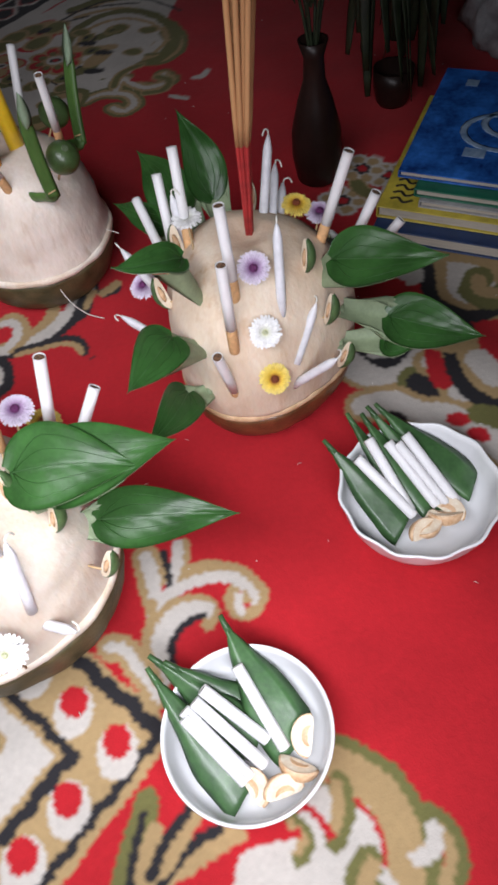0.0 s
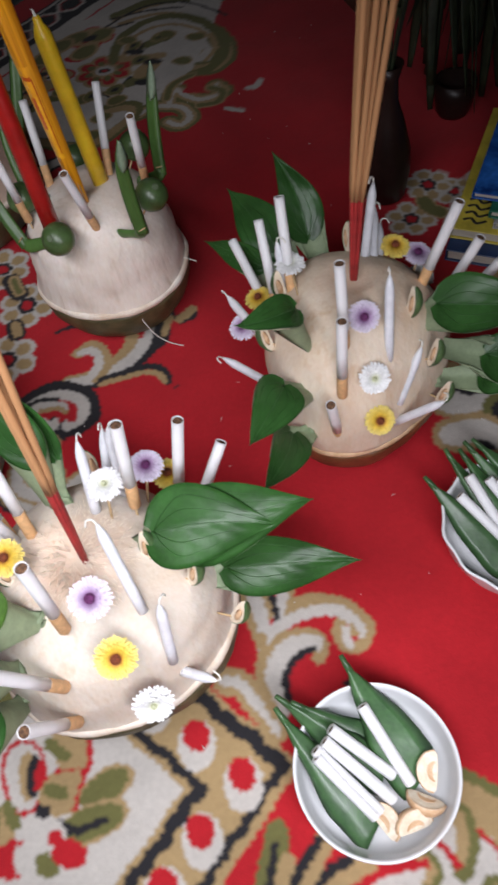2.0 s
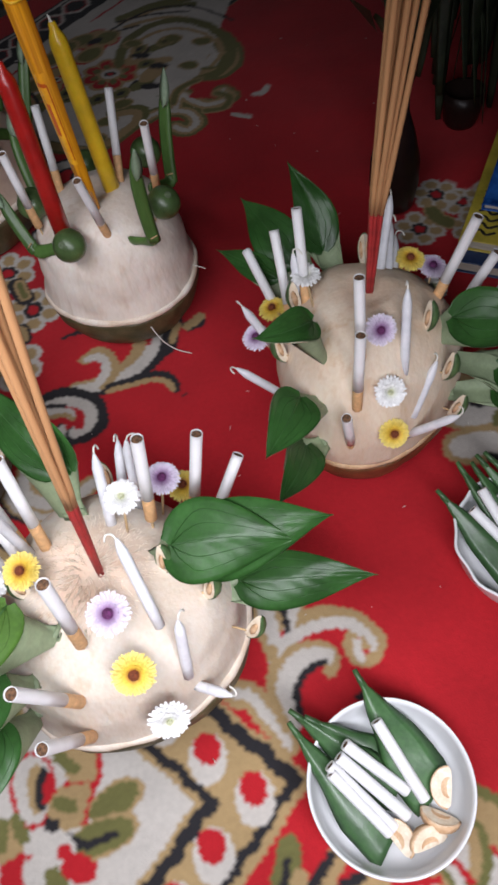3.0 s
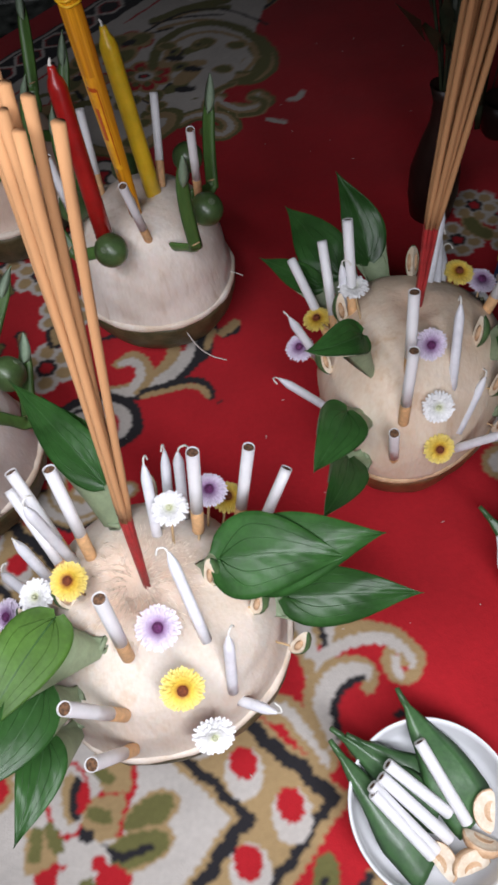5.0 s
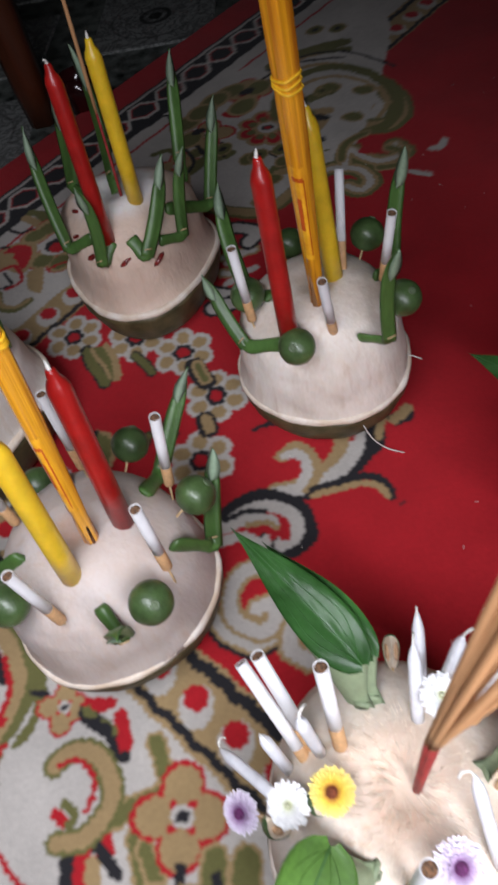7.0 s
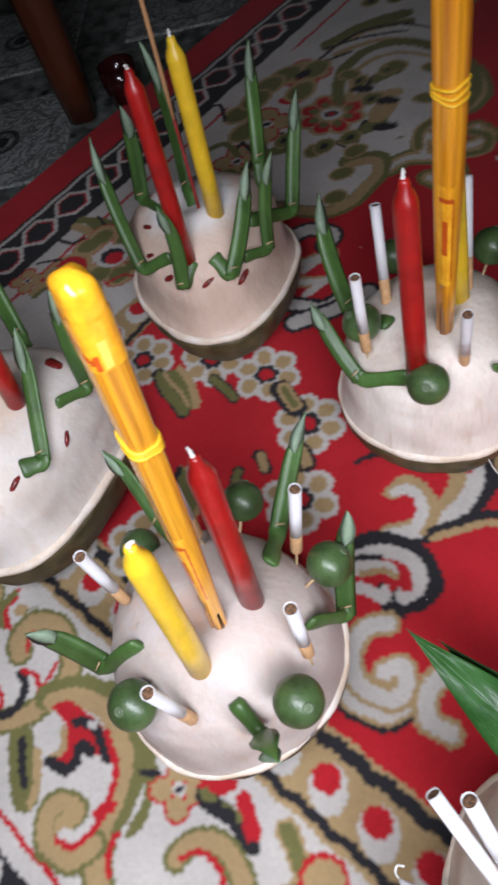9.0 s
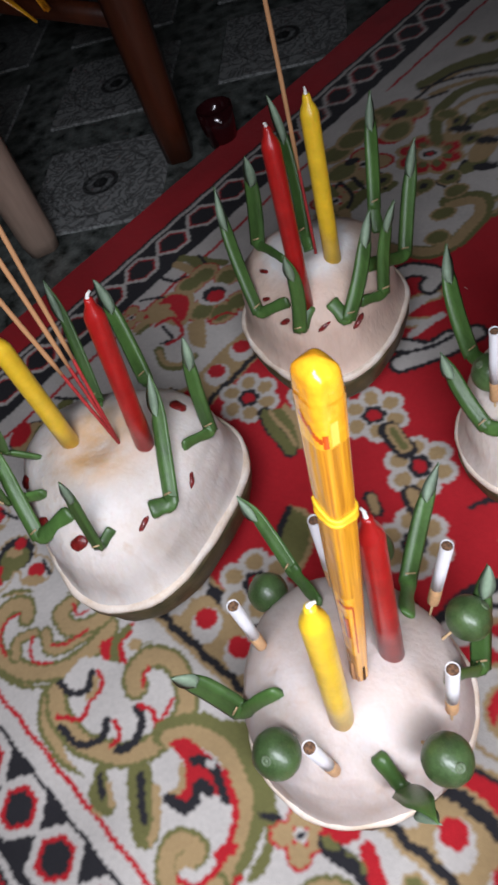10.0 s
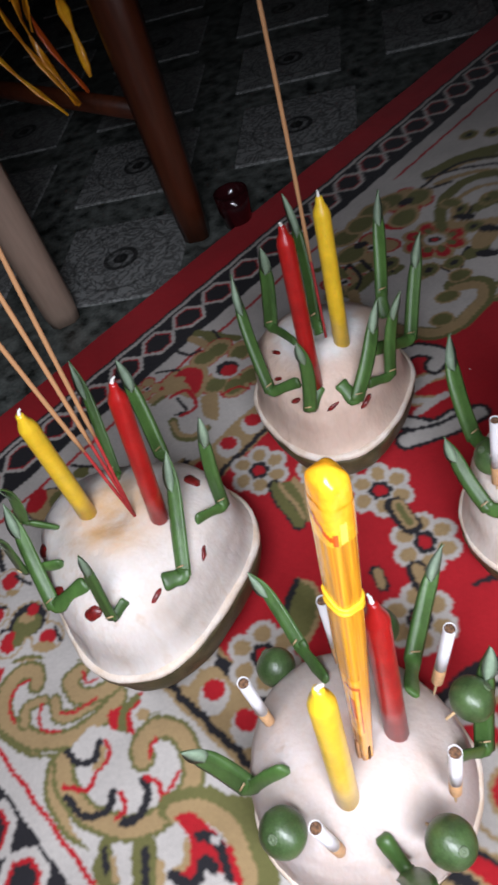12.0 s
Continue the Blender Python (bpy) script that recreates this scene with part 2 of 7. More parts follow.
def husk_material(name, base, tan, stain, stain_radius, amount):
    """Carved coconut husk: chalky mottling, tan fibres running down, knife facets, and a brown stain round the opened top."""
    m = mat(name, base, 0.62, 0.05, 30, 420, 0.0, other=tuple(0.45 * a + 0.55 * b for a, b in zip(base, tan)), sss=0.10, stretch=(1, 1, 0.35))
    n, l = m.node_tree.nodes, m.node_tree.links
    p = n["Principled BSDF"]
    colour = p.inputs["Base Color"].links[0].from_socket
    tc = n.new("ShaderNodeTexCoord")

    def noise_of(scale, stretch, lo, hi, detail=4):
        mp, tex, rng = n.new("ShaderNodeMapping"), n.new("ShaderNodeTexNoise"), n.new("ShaderNodeMapRange")
        mp.inputs["Scale"].default_value = stretch
        tex.inputs["Scale"].default_value, tex.inputs["Detail"].default_value = scale, detail
        rng.inputs["From Min"].default_value, rng.inputs["From Max"].default_value = lo, hi
        l.new(tc.outputs["Object"], mp.inputs["Vector"])
        l.new(mp.outputs["Vector"], tex.inputs["Vector"])
        l.new(tex.outputs["Fac"], rng.inputs["Value"])
        return tex.outputs["Fac"], rng.outputs[0]

    def times(a, b):
        t = n.new("ShaderNodeMath")
        t.operation = "MULTIPLY"
        l.new(a, t.inputs[0])
        if isinstance(b, float):
            t.inputs[1].default_value = b
        else:
            l.new(b, t.inputs[1])
        return t.outputs[0]

    def over(fac, tint):
        nonlocal colour
        mix = n.new("ShaderNodeMix")
        mix.data_type = "RGBA"
        l.new(fac, mix.inputs["Factor"])
        l.new(colour, mix.inputs["A"])
        mix.inputs["B"].default_value = (*tint, 1)
        colour = mix.outputs["Result"]

    _, streak = noise_of(150, (1, 1, 0.07), 0.54, 0.72)
    _, where = noise_of(22, (1, 1, 0.6), 0.40, 0.65)
    over(times(times(streak, where), 0.8), tan)
    _, blotch = noise_of(16, (1, 1, 0.45), 0.50, 0.72, 5)
    over(times(blotch, 0.32), tan)
    flat = n.new("ShaderNodeVectorMath")
    flat.operation = "MULTIPLY"
    flat.inputs[1].default_value = (1, 1, 0)
    l.new(tc.outputs["Object"], flat.inputs[0])
    far = n.new("ShaderNodeVectorMath")
    far.operation = "LENGTH"
    l.new(flat.outputs[0], far.inputs[0])
    near = n.new("ShaderNodeMapRange")
    near.interpolation_type = "SMOOTHSTEP"
    near.inputs["From Min"].default_value, near.inputs["From Max"].default_value = stain_radius, stain_radius * 0.35
    l.new(far.outputs["Value"], near.inputs["Value"])
    _, blot = noise_of(48, (1, 1, 1), 0.22, 0.62, 6)
    over(times(times(near.outputs[0], blot), amount), stain)
    l.new(colour, p.inputs["Base Color"])
    cut = n.new("ShaderNodeTexVoronoi")
    cut.feature = "SMOOTH_F1"
    cut.inputs["Scale"].default_value = 42
    mp = n.new("ShaderNodeMapping")
    mp.inputs["Scale"].default_value = (1, 1, 0.45)
    l.new(tc.outputs["Object"], mp.inputs["Vector"])
    l.new(mp.outputs["Vector"], cut.inputs["Vector"])
    rough, _ = noise_of(240, (1, 1, 0.5), 0, 1)
    one, two = n.new("ShaderNodeBump"), n.new("ShaderNodeBump")
    one.inputs["Strength"].default_value, one.inputs["Distance"].default_value = 0.45, 0.004
    two.inputs["Strength"].default_value, two.inputs["Distance"].default_value = 0.65, 0.001
    l.new(cut.outputs["Distance"], one.inputs["Height"])
    l.new(rough, two.inputs["Height"])
    l.new(one.outputs["Normal"], two.inputs["Normal"])
    l.new(two.outputs["Normal"], p.inputs["Normal"])
    return m


M["husk"] = husk_material("husk", (0.72, 0.62, 0.50), (0.55, 0.36, 0.21), (0.58, 0.36, 0.24), 0.030, 0.35)
M["husk_cream"] = husk_material("husk_cream", (0.665, 0.61, 0.54), (0.52, 0.38, 0.25), (0.74, 0.52, 0.38), 0.042, 0.75)
M["husk_white"] = husk_material("husk_white", (0.78, 0.71, 0.64), (0.54, 0.41, 0.30), (0.56, 0.36, 0.22), 0.022, 0.35)
M["husk_rose"] = husk_material("husk_rose", (0.51, 0.455, 0.425), (0.46, 0.34, 0.26), (0.55, 0.27, 0.14), 0.020, 0.5)
M["husk_pink"] = husk_material("husk_pink", (0.66, 0.51, 0.41), (0.50, 0.35, 0.26), (0.80, 0.76, 0.72), 0.050, 2.2)
M["husk_stained"] = husk_material("husk_stained", (0.66, 0.62, 0.58), (0.54, 0.43, 0.33), (0.60, 0.37, 0.18), 0.050, 0.95)


def leaf_material(name, base, rough, spec):
    """Glossy betel leaf: pale veins that fan from the base towards the tip, along the leaf's own UV."""
    m = mat(name, base, rough, 0.22, 45, 500, 0.0, per_object=0.25, spec=spec)
    n, l = m.node_tree.nodes, m.node_tree.links
    p = n["Principled BSDF"]
    uv = n.new("ShaderNodeUVMap")
    uv.uv_map = "UVMap"
    wave = n.new("ShaderNodeTexWave")
    wave.bands_direction = "Y"
    wave.inputs["Scale"].default_value, wave.inputs["Distortion"].default_value = 1.6, 1.2
    wave.inputs["Detail"].default_value = 1.5
    l.new(uv.outputs["UV"], wave.inputs["Vector"])
    b = n.new("ShaderNodeBump")
    b.inputs["Strength"].default_value, b.inputs["Distance"].default_value = 0.08, 0.001
    l.new(wave.outputs["Fac"], b.inputs["Height"])
    pucker, c = n.new("ShaderNodeTexNoise"), n.new("ShaderNodeBump")
    pucker.inputs["Scale"].default_value, pucker.inputs["Detail"].default_value = 150, 3
    c.inputs["Strength"].default_value, c.inputs["Distance"].default_value = 0.22, 0.001
    l.new(n.new("ShaderNodeTexCoord").outputs["Object"], pucker.inputs["Vector"])
    l.new(pucker.outputs["Fac"], c.inputs["Height"])
    l.new(b.outputs["Normal"], c.inputs["Normal"])
    l.new(c.outputs["Normal"], p.inputs["Normal"])
    return m


M["leaf_face"] = leaf_material("leaf_face", (0.030, 0.092, 0.021), 0.31, 0.25)
M["leaf_fresh"] = leaf_material("leaf_fresh", (0.062, 0.135, 0.022), 0.48, 0.25)


# ---- building helpers ----
def part(name, bm, material, parent, label="", smooth=True):
    """Links a bmesh as one mesh object under a thing or under a part."""
    me = bpy.data.meshes.new(name)
    bm.normal_update()
    bm.to_mesh(me)
    bm.free()
    for one in material if isinstance(material, (list, tuple)) else (material,):
        me.materials.append(M[one] if isinstance(one, str) else one)
    if smooth:
        me.shade_smooth()
    ob = new(name, me)
    ob.parent = parent
    return tagged(ob, label)


def thing(name, m, label, category, group="", kind=""):
    ob = new(name)
    ob.empty_display_size = 0.01
    ob.matrix_world = m
    return tagged(ob, label, category, group, kind)


def along(foot, tip, twist=0.0):
    """A pose at foot whose z axis points to tip."""
    way = Vector(tip) - Vector(foot)
    return Matrix.Translation(foot) @ way.to_track_quat("Z", "Y").to_matrix().to_4x4() @ pose(0, 0, 0, 0, 0, twist)


def lathe(rows, sides=20, bm=None, wobble=None, close=True):
    """A turned shape from rows of radius and height; wobble(angle, row) scales the radius."""
    bm = bm or bmesh.new()
    rings = []
    for k, (r, z) in enumerate(rows):
        ring = []
        for i in range(sides):
            a = 2 * math.pi * i / sides
            s = r * (wobble(a, k) if wobble else 1)
            ring.append(bm.verts.new((s * math.cos(a), s * math.sin(a), z)))
        rings.append(ring)
    for lo, hi in zip(rings, rings[1:]):
        for i in range(sides):
            j = (i + 1) % sides
            bm.faces.new((lo[i], lo[j], hi[j], hi[i]))
    if close:
        bm.faces.new(rings[0][::-1])
        bm.faces.new(rings[-1])
    return bm


def tube(points, radii, sides=8, bm=None, flat=1.0, up=(0, 0, 1)):
    """A swept tube along points; flat squeezes it across the direction up."""
    bm = bm or bmesh.new()
    pts = [Vector(p) for p in points]
    rings = []
    for k, p in enumerate(pts):
        way = (pts[min(k + 1, len(pts) - 1)] - pts[max(k - 1, 0)]).normalized()
        side = way.cross(Vector(up))
        if side.length < 1e-4:
            side = way.cross(Vector((1, 0, 0)))
        side.normalize()
        top = side.cross(way)
        r = radii[k] if hasattr(radii, "__len__") else radii
        rings.append([bm.verts.new(p + side * (r * math.cos(2 * math.pi * i / sides)) + top * (r * flat * math.sin(2 * math.pi * i / sides))) for i in range(sides)])
    for lo, hi in zip(rings, rings[1:]):
        for i in range(sides):
            j = (i + 1) % sides
            bm.faces.new((lo[i], lo[j], hi[j], hi[i]))
    bm.faces.new(rings[0][::-1])
    bm.faces.new(rings[-1])
    return bm


def curve_points(points, steps=6):
    """A smooth line through the points."""
    pts = [Vector(p) for p in points]
    out = []
    for k in range(len(pts) - 1):
        a, b, c, d = pts[max(k - 1, 0)], pts[k], pts[k + 1], pts[min(k + 2, len(pts) - 1)]
        for i in range(steps):
            t = i / steps
            out.append(0.5 * (2 * b + (c - a) * t + (2 * a - 5 * b + 4 * c - d) * t * t + (3 * b - a - 3 * c + d) * t**3))
    return out + [pts[-1]]


def bevel_box(sx, sy, sz, edge, segments=2, at=(0, 0, 0), bm=None):
    own = bmesh.new()
    bmesh.ops.create_cube(own, size=1.0, matrix=Matrix.Translation(at) @ Matrix.Diagonal((sx, sy, sz, 1)))
    bmesh.ops.bevel(own, geom=own.edges[:], offset=edge, segments=segments, profile=0.6, affect="EDGES")
    return own


# ---- kinds of things ----
def coconut(x, y, radius, lobe, phase, rim_z, top, bulge, label, husk="husk", crown=True, seed=1, flare=0.0, rind="rind"):
    """A young coconut with its green skin left as a band below and the white husk carved to a dome."""
    t = thing("coconut", pose(x, y, 0), label, "coconut", "carved coconuts")
    rnd = random.Random(seed)
    off = Vector((rnd.random() * 9, rnd.random() * 9, rnd.random() * 9))

    def lobed(a):
        return 1 + lobe / radius * math.cos(3 * (a - radians(phase)))

    def facet(a, k):
        n = noise.noise(off + Vector((math.cos(a) * 3, math.sin(a) * 3, k * 0.22)))
        f = noise.noise(off + Vector((math.cos(a) * 9, math.sin(a) * 9, k * 0.5)))
        cut = abs(((a * 13 / (2 * math.pi) + 0.4 * n) % 1) - 0.5)
        return lobed(a) * (1 + 0.02 * n + 0.008 * f + 0.022 * cut * min(1, k / 8))

    def over(r):
        c = min(1.0, r / radius) ** (1 / 0.75)
        return rim_z + (top - rim_z) * math.sqrt(max(0.0, 1 - c * c))

    rows, steps = [], 34
    for k in range(steps + 1):
        s = k / steps * 0.985
        r = radius * math.cos(s * math.pi / 2) ** 0.75 * (1 + bulge * math.sin(math.pi * s)) * (1 - flare * math.sin(math.pi * min(1.0, s / 0.5) ** 0.62) ** 1.2)
        z = rim_z + (top - rim_z) * math.sin(s * math.pi / 2)
        if s > 0.9:
            z -= (s - 0.9) * 0.06
        rows.append((r, z))
    part("husk", lathe(rows, 72, wobble=facet), husk, t)
    edge = [(radius * 0.94, rim_z - 0.0028), (radius * 1.0, rim_z - 0.0032), (radius * 1.016, rim_z - 0.0016), (radius * 1.016, rim_z + 0.0010), (radius * 1.002, rim_z + 0.0028), (radius * 0.975, rim_z + 0.0034), (radius * 0.94, rim_z + 0.0030)]
    part("cut_rim", lathe(edge, 72, wobble=lambda a, k: lobed(a) * (1 + 0.006 * math.sin(9 * a + k * 0.3) + 0.004 * math.sin(17 * a))), "rim" if husk == "husk" else "rim_pale", t, "thin tan cut edge of the husk")
    low = []
    for k in range(9):
        s = k / 8
        low.append((radius * (0.74 + 0.262 * math.sin(s * math.pi / 2) ** 0.7), 0.001 + (rim_z - 0.003) * s))
    part("skin", lathe(low, 72, wobble=lambda a, k: facet(a, k * 3)), rind, t, "dark glossy skin band")
    if crown:
        bm = bmesh.new()
        for _ in range(1000):
            a, r = rnd.random() * 2 * math.pi, radius * (0.03 + 0.40 * rnd.random() ** 0.6)
            z = over(r) - 0.0006
            p = Vector((r * math.cos(a), r * math.sin(a), z))
            out = Vector((math.cos(a), math.sin(a), 0))
            d = (out * rnd.uniform(0.3, 1.0) + Vector((rnd.uniform(-0.4, 0.4), rnd.uniform(-0.4, 0.4), rnd.uniform(-0.40, 0.10)))).normalized() * rnd.uniform(0.003, 0.009)
            tube([p, p + d * 0.5 + Vector((0, 0, 0.001)), p + d], [0.00016, 0.00014, 0.00004], 3, bm)
        part("fibre_crown", bm, "fray", t, "frayed fibres round the top")
    return t


def cigarette_thing():
    t = thing("cigarette", pose(0, 0, 0), "white cigarette with a tan filter, stuck upright on a pick", "cigarette", "cigarettes")
    part("filter", lathe([(0.0033, 0.0070), (0.0036, 0.0076), (0.0036, 0.0275), (0.0035, 0.028)], 16), "filter", t, "tan cork filter")
    part("paper_tube", lathe([(0.0035, 0.0278), (0.0035, 0.05), (0.00348, 0.0785), (0.0034, 0.0792), (0.0031, 0.0789), (0.0030, 0.0775)], 16), "paper", t)
    part("tobacco", lathe([(0.0031, 0.0776), (0.0028, 0.0785), (0.0012, 0.0786)], 12), "tobacco", t, "brown shredded tobacco end")
    part("pick", lathe([(0.0004, -0.020), (0.0008, -0.014), (0.0008, 0.008)], 6), "pick", t, "thin wooden pick")
    return t


MASTER = {}


def cigarette(tip, foot):
    """A cigarette whose lit end is at tip and that leans from foot."""
    d = (Vector(tip) - Vector(foot)).normalized()
    m = along(Vector(tip) - d * 0.0792, tip, 57.0 * (tip[0] + tip[1]) * 100)
    if "cigarette" not in MASTER:
        MASTER["cigarette"] = cigarette_thing()
        MASTER["cigarette"].matrix_world = m
        return MASTER["cigarette"]
    return copy_thing(MASTER["cigarette"], m)


def taper(tip, foot):
    """A thin white candle, its wick curled over."""
    length = (Vector(tip) - Vector(foot)).length + 0.006
    rnd = random.Random(int(abs(tip[0] + 3 * tip[1] + 7 * tip[2]) * 1e5))
    d = (Vector(tip) - Vector(foot)).normalized()
    t = thing("white_candle", along(Vector(tip) - d * length, tip), "thin dull white wax candle with a curled wick, unlit", "candle", "thin white candles")
    r = 0.0031
    rows = [(r, 0), (r, (length - 0.01) * 0.3), (r, (length - 0.01) * 0.6), (r, (length - 0.01) * 0.85), (r, length - 0.0100), (r * 0.97, length - 0.0085), (r * 0.86, length - 0.0065), (r * 0.62, length - 0.0035), (r * 0.42, length - 0.0015), (r * 0.30, length)]
    wax = part("wax", lathe(rows, 16, wobble=lambda a, k: 1 + 0.010 * math.sin(2 * a + k)), "wax_white", t)
    a = rnd.random() * 6.28
    c, s = math.cos(a), math.sin(a)
    hook = curve_points([(0, 0, length - 0.002), (0.001 * c, 0.001 * s, length + 0.003), (0.0045 * c, 0.0045 * s, length + 0.0035), (0.0065 * c, 0.0065 * s, length)], 5)
    part("wick", tube(hook, 0.0006, 5), "wick", wax, "white cotton wick")
    return t


def candle(tip, foot, colour):
    length = (Vector(tip) - Vector(foot)).length + 0.012
    d = (Vector(tip) - Vector(foot)).normalized()
    t = thing(colour + "_candle", along(Vector(tip) - d * length, tip), colour + " wax candle with a white wick, unlit, stuck in a coconut", "candle", "coloured candles")
    r = 0.0068
    rows = [(r * 1.04, 0), (r * 1.02, length * 0.3), (r, length * 0.7), (r * 1.0, length - 0.0165), (r * 0.97, length - 0.015), (r * 0.80, length - 0.011), (r * 0.52, length - 0.0075), (r * 0.44, length - 0.004), (r * 0.36, length - 0.002)]
    wax = part("wax", lathe(rows, 24, wobble=lambda a, k: 1 + 0.015 * math.sin(3 * a + k)), "wax_" + colour, t)
    rnd = random.Random(int(abs(tip[0] * 1e4 + tip[1] * 3e4)))
    a = rnd.random() * 6.28
    hook = curve_points([(0, 0, length - 0.004), (0.0004, 0, length - 0.0015), (0.0012 * math.cos(a), 0.0012 * math.sin(a), length + 0.0006), (0.0030 * math.cos(a), 0.0030 * math.sin(a), length + 0.0014)], 4)
    part("wick", tube(hook, [0.0014] * 5 + [0.0011] * 4 + [0.0008] * 4, 7), "wick", wax, "white cotton wick")
    return t


def daisy(head, foot, colour, radius=0.0108, facing=None, lift=0.0):
    """A small double chrysanthemum: a shallow dome of many narrow petals round a dark heart, on a pick."""
    head, foot = Vector(head), Vector(foot)
    way = Vector(facing) if facing else (head - foot).normalized() * 0.45 + Vector((0.05, -0.45, 0.85))
    head = head + way.normalized() * lift
    t = thing(colour + "_daisy", along(head, head + way), f"{colour} daisy-like chrysanthemum bloom pinned on a pick", "flower", "pinned flowers")
    rnd = random.Random(int(abs(head.x * 31 + head.y * 57 + head.z * 11) * 1e4))
    bm = bmesh.new()
    rings = ((36, 1.0, -0.10), (34, 0.93, 0.02), (32, 0.82, 0.14), (28, 0.69, 0.27), (22, 0.54, 0.42))
    if colour == "white":
        rings = ((26, 1.0, -0.08), (25, 0.90, 0.08), (24, 0.76, 0.22), (20, 0.60, 0.38), (16, 0.42, 0.55))
    slim = 0.072 if colour != "white" else 0.098
    for count, size, rise in rings:
        for i in range(count):
            a = 2 * math.pi * (i + rnd.uniform(-0.3, 0.3)) / count
            ln, el = radius * size * rnd.uniform(0.94, 1.03), rise + rnd.uniform(-0.07, 0.07)
            w = radius * slim * rnd.uniform(0.85, 1.15)
            rad, tan = Vector((math.cos(a), math.sin(a), 0)), Vector((-math.sin(a), math.cos(a), 0))
            line = []
            for s, k in ((0.15, 0.45), (0.5, 0.85), (0.85, 1.1), (1.0, 0.55)):
                c = rad * (ln * s * math.cos(el)) + Vector((0, 0, ln * (s * math.sin(el) + 0.14 * s * (1 - s)) - 0.0005 * s + 0.0006 * s ** 4))
                line.append([bm.verts.new(c + tan * (w * k * q) + Vector((0, 0, 0.00035 * q * q))) for q in (-1, 0, 1)])
            for lo, hi in zip(line, line[1:]):
                for q in range(2):
                    bm.faces.new((lo[q], lo[q + 1], hi[q + 1], hi[q]))
    part("petals", bm, "petal_" + colour, t, f"narrow {colour} petals")
    heart = {"yellow": "heart_brown", "white": "heart_green", "purple": "heart_purple"}[colour]
    r = radius * (0.24 if colour != "white" else 0.12)
    part("heart", lathe([(r, 0.0002), (r, 0.0022), (r * 0.75, 0.0032), (r * 0.3, 0.0036)], 14), heart, t, "small dark heart" if colour != "white" else "pale green heart")
    low = t.matrix_world.inverted() @ (foot - (head - foot).normalized() * 0.004)
    part("pick", tube([(0, 0, 0), low * 0.5 + Vector((0, 0, -0.001)), low], 0.0008, 6), "pick", t, "thin wooden pick")
    return t


def areca(spot, foot):
    """A long wedge of areca nut: two cream cut faces with a tan core, and the green rind outside; on a pick."""
    spot, foot = Vector(spot), Vector(foot)
    out = (spot - foot).normalized()
    z = (out * 0.55 + Vector((0.0, 0.18, 0.8))).normalized()
    x = Vector((out.x, out.y, 0)) + Vector((1e-4, 0, 0))
    x = (x - z * z.dot(x)).normalized()
    y = z.cross(x)
    m = Matrix(((x.x, y.x, z.x, spot.x), (x.y, y.y, z.y, spot.y), (x.z, y.z, z.z, spot.z), (0, 0, 0, 1)))
    t = thing("areca_wedge", m, "cream wedge of areca nut with green rind, on a pick", "nut", "areca wedges")
    flesh, rind = bmesh.new(), bmesh.new()
    flesh_rows, rind_rows = [], []
    for i in range(13):
        s = i / 12
        k = math.sin(math.pi * (0.04 + 0.92 * s)) ** 0.62
        h = 0.026 * (s - 0.5)
        lean = 0.0012 * math.sin(math.pi * s)
        edge = [(-0.0034 * k + lean, 0), (0.0034 * k + lean, -0.0044 * k), (0.0046 * k + lean, 0), (0.0034 * k + lean, 0.0044 * k)]
        flesh_rows.append([flesh.verts.new((px, py, h)) for px, py in edge])
        arc = [(0.0031, -0.0047), (0.0052, -0.0040), (0.0064, -0.0018), (0.0064, 0.0018), (0.0052, 0.0040), (0.0031, 0.0047), (0.0042, 0.0026), (0.0042, -0.0026)]
        rind_rows.append([rind.verts.new((px * k + lean, py * k, h * 1.04)) for px, py in arc])
    for bm, rows in ((flesh, flesh_rows), (rind, rind_rows)):
        q = len(rows[0])
        for lo, hi in zip(rows, rows[1:]):
            for i in range(q):
                bm.faces.new((lo[i], lo[(i + 1) % q], hi[(i + 1) % q], hi[i]))
        bm.faces.new(rows[0][::-1])
        bm.faces.new(rows[-1])
    meat = part("flesh", flesh, "nut", t, smooth=False)
    part("rind", rind, "nut_rind", t, "green outer rind")
    for sign in (-1, 1):
        bm = lathe([(0.0001, 0.0004), (0.6, 0.00035), (1.0, -0.0003)], 14)
        a = math.atan2(0.0044, 0.0068)
        face = Matrix.Translation((0.0008, sign * 0.0027, 0.001)) @ Matrix.Rotation(sign * a, 4, "Z") @ Matrix.Rotation(radians(-90 * sign), 4, "X") @ Matrix.Diagonal((0.0021, 0.0068, 1.0, 1))
        bmesh.ops.transform(bm, matrix=face, verts=bm.verts)
        part("core", bm, "nut_core", meat, "tan nut core")
    low = m.inverted() @ foot
    part("pick", tube([(-0.001, 0, -0.008), low], 0.0007, 5), "pick", t, "thin wooden pick")
    return t


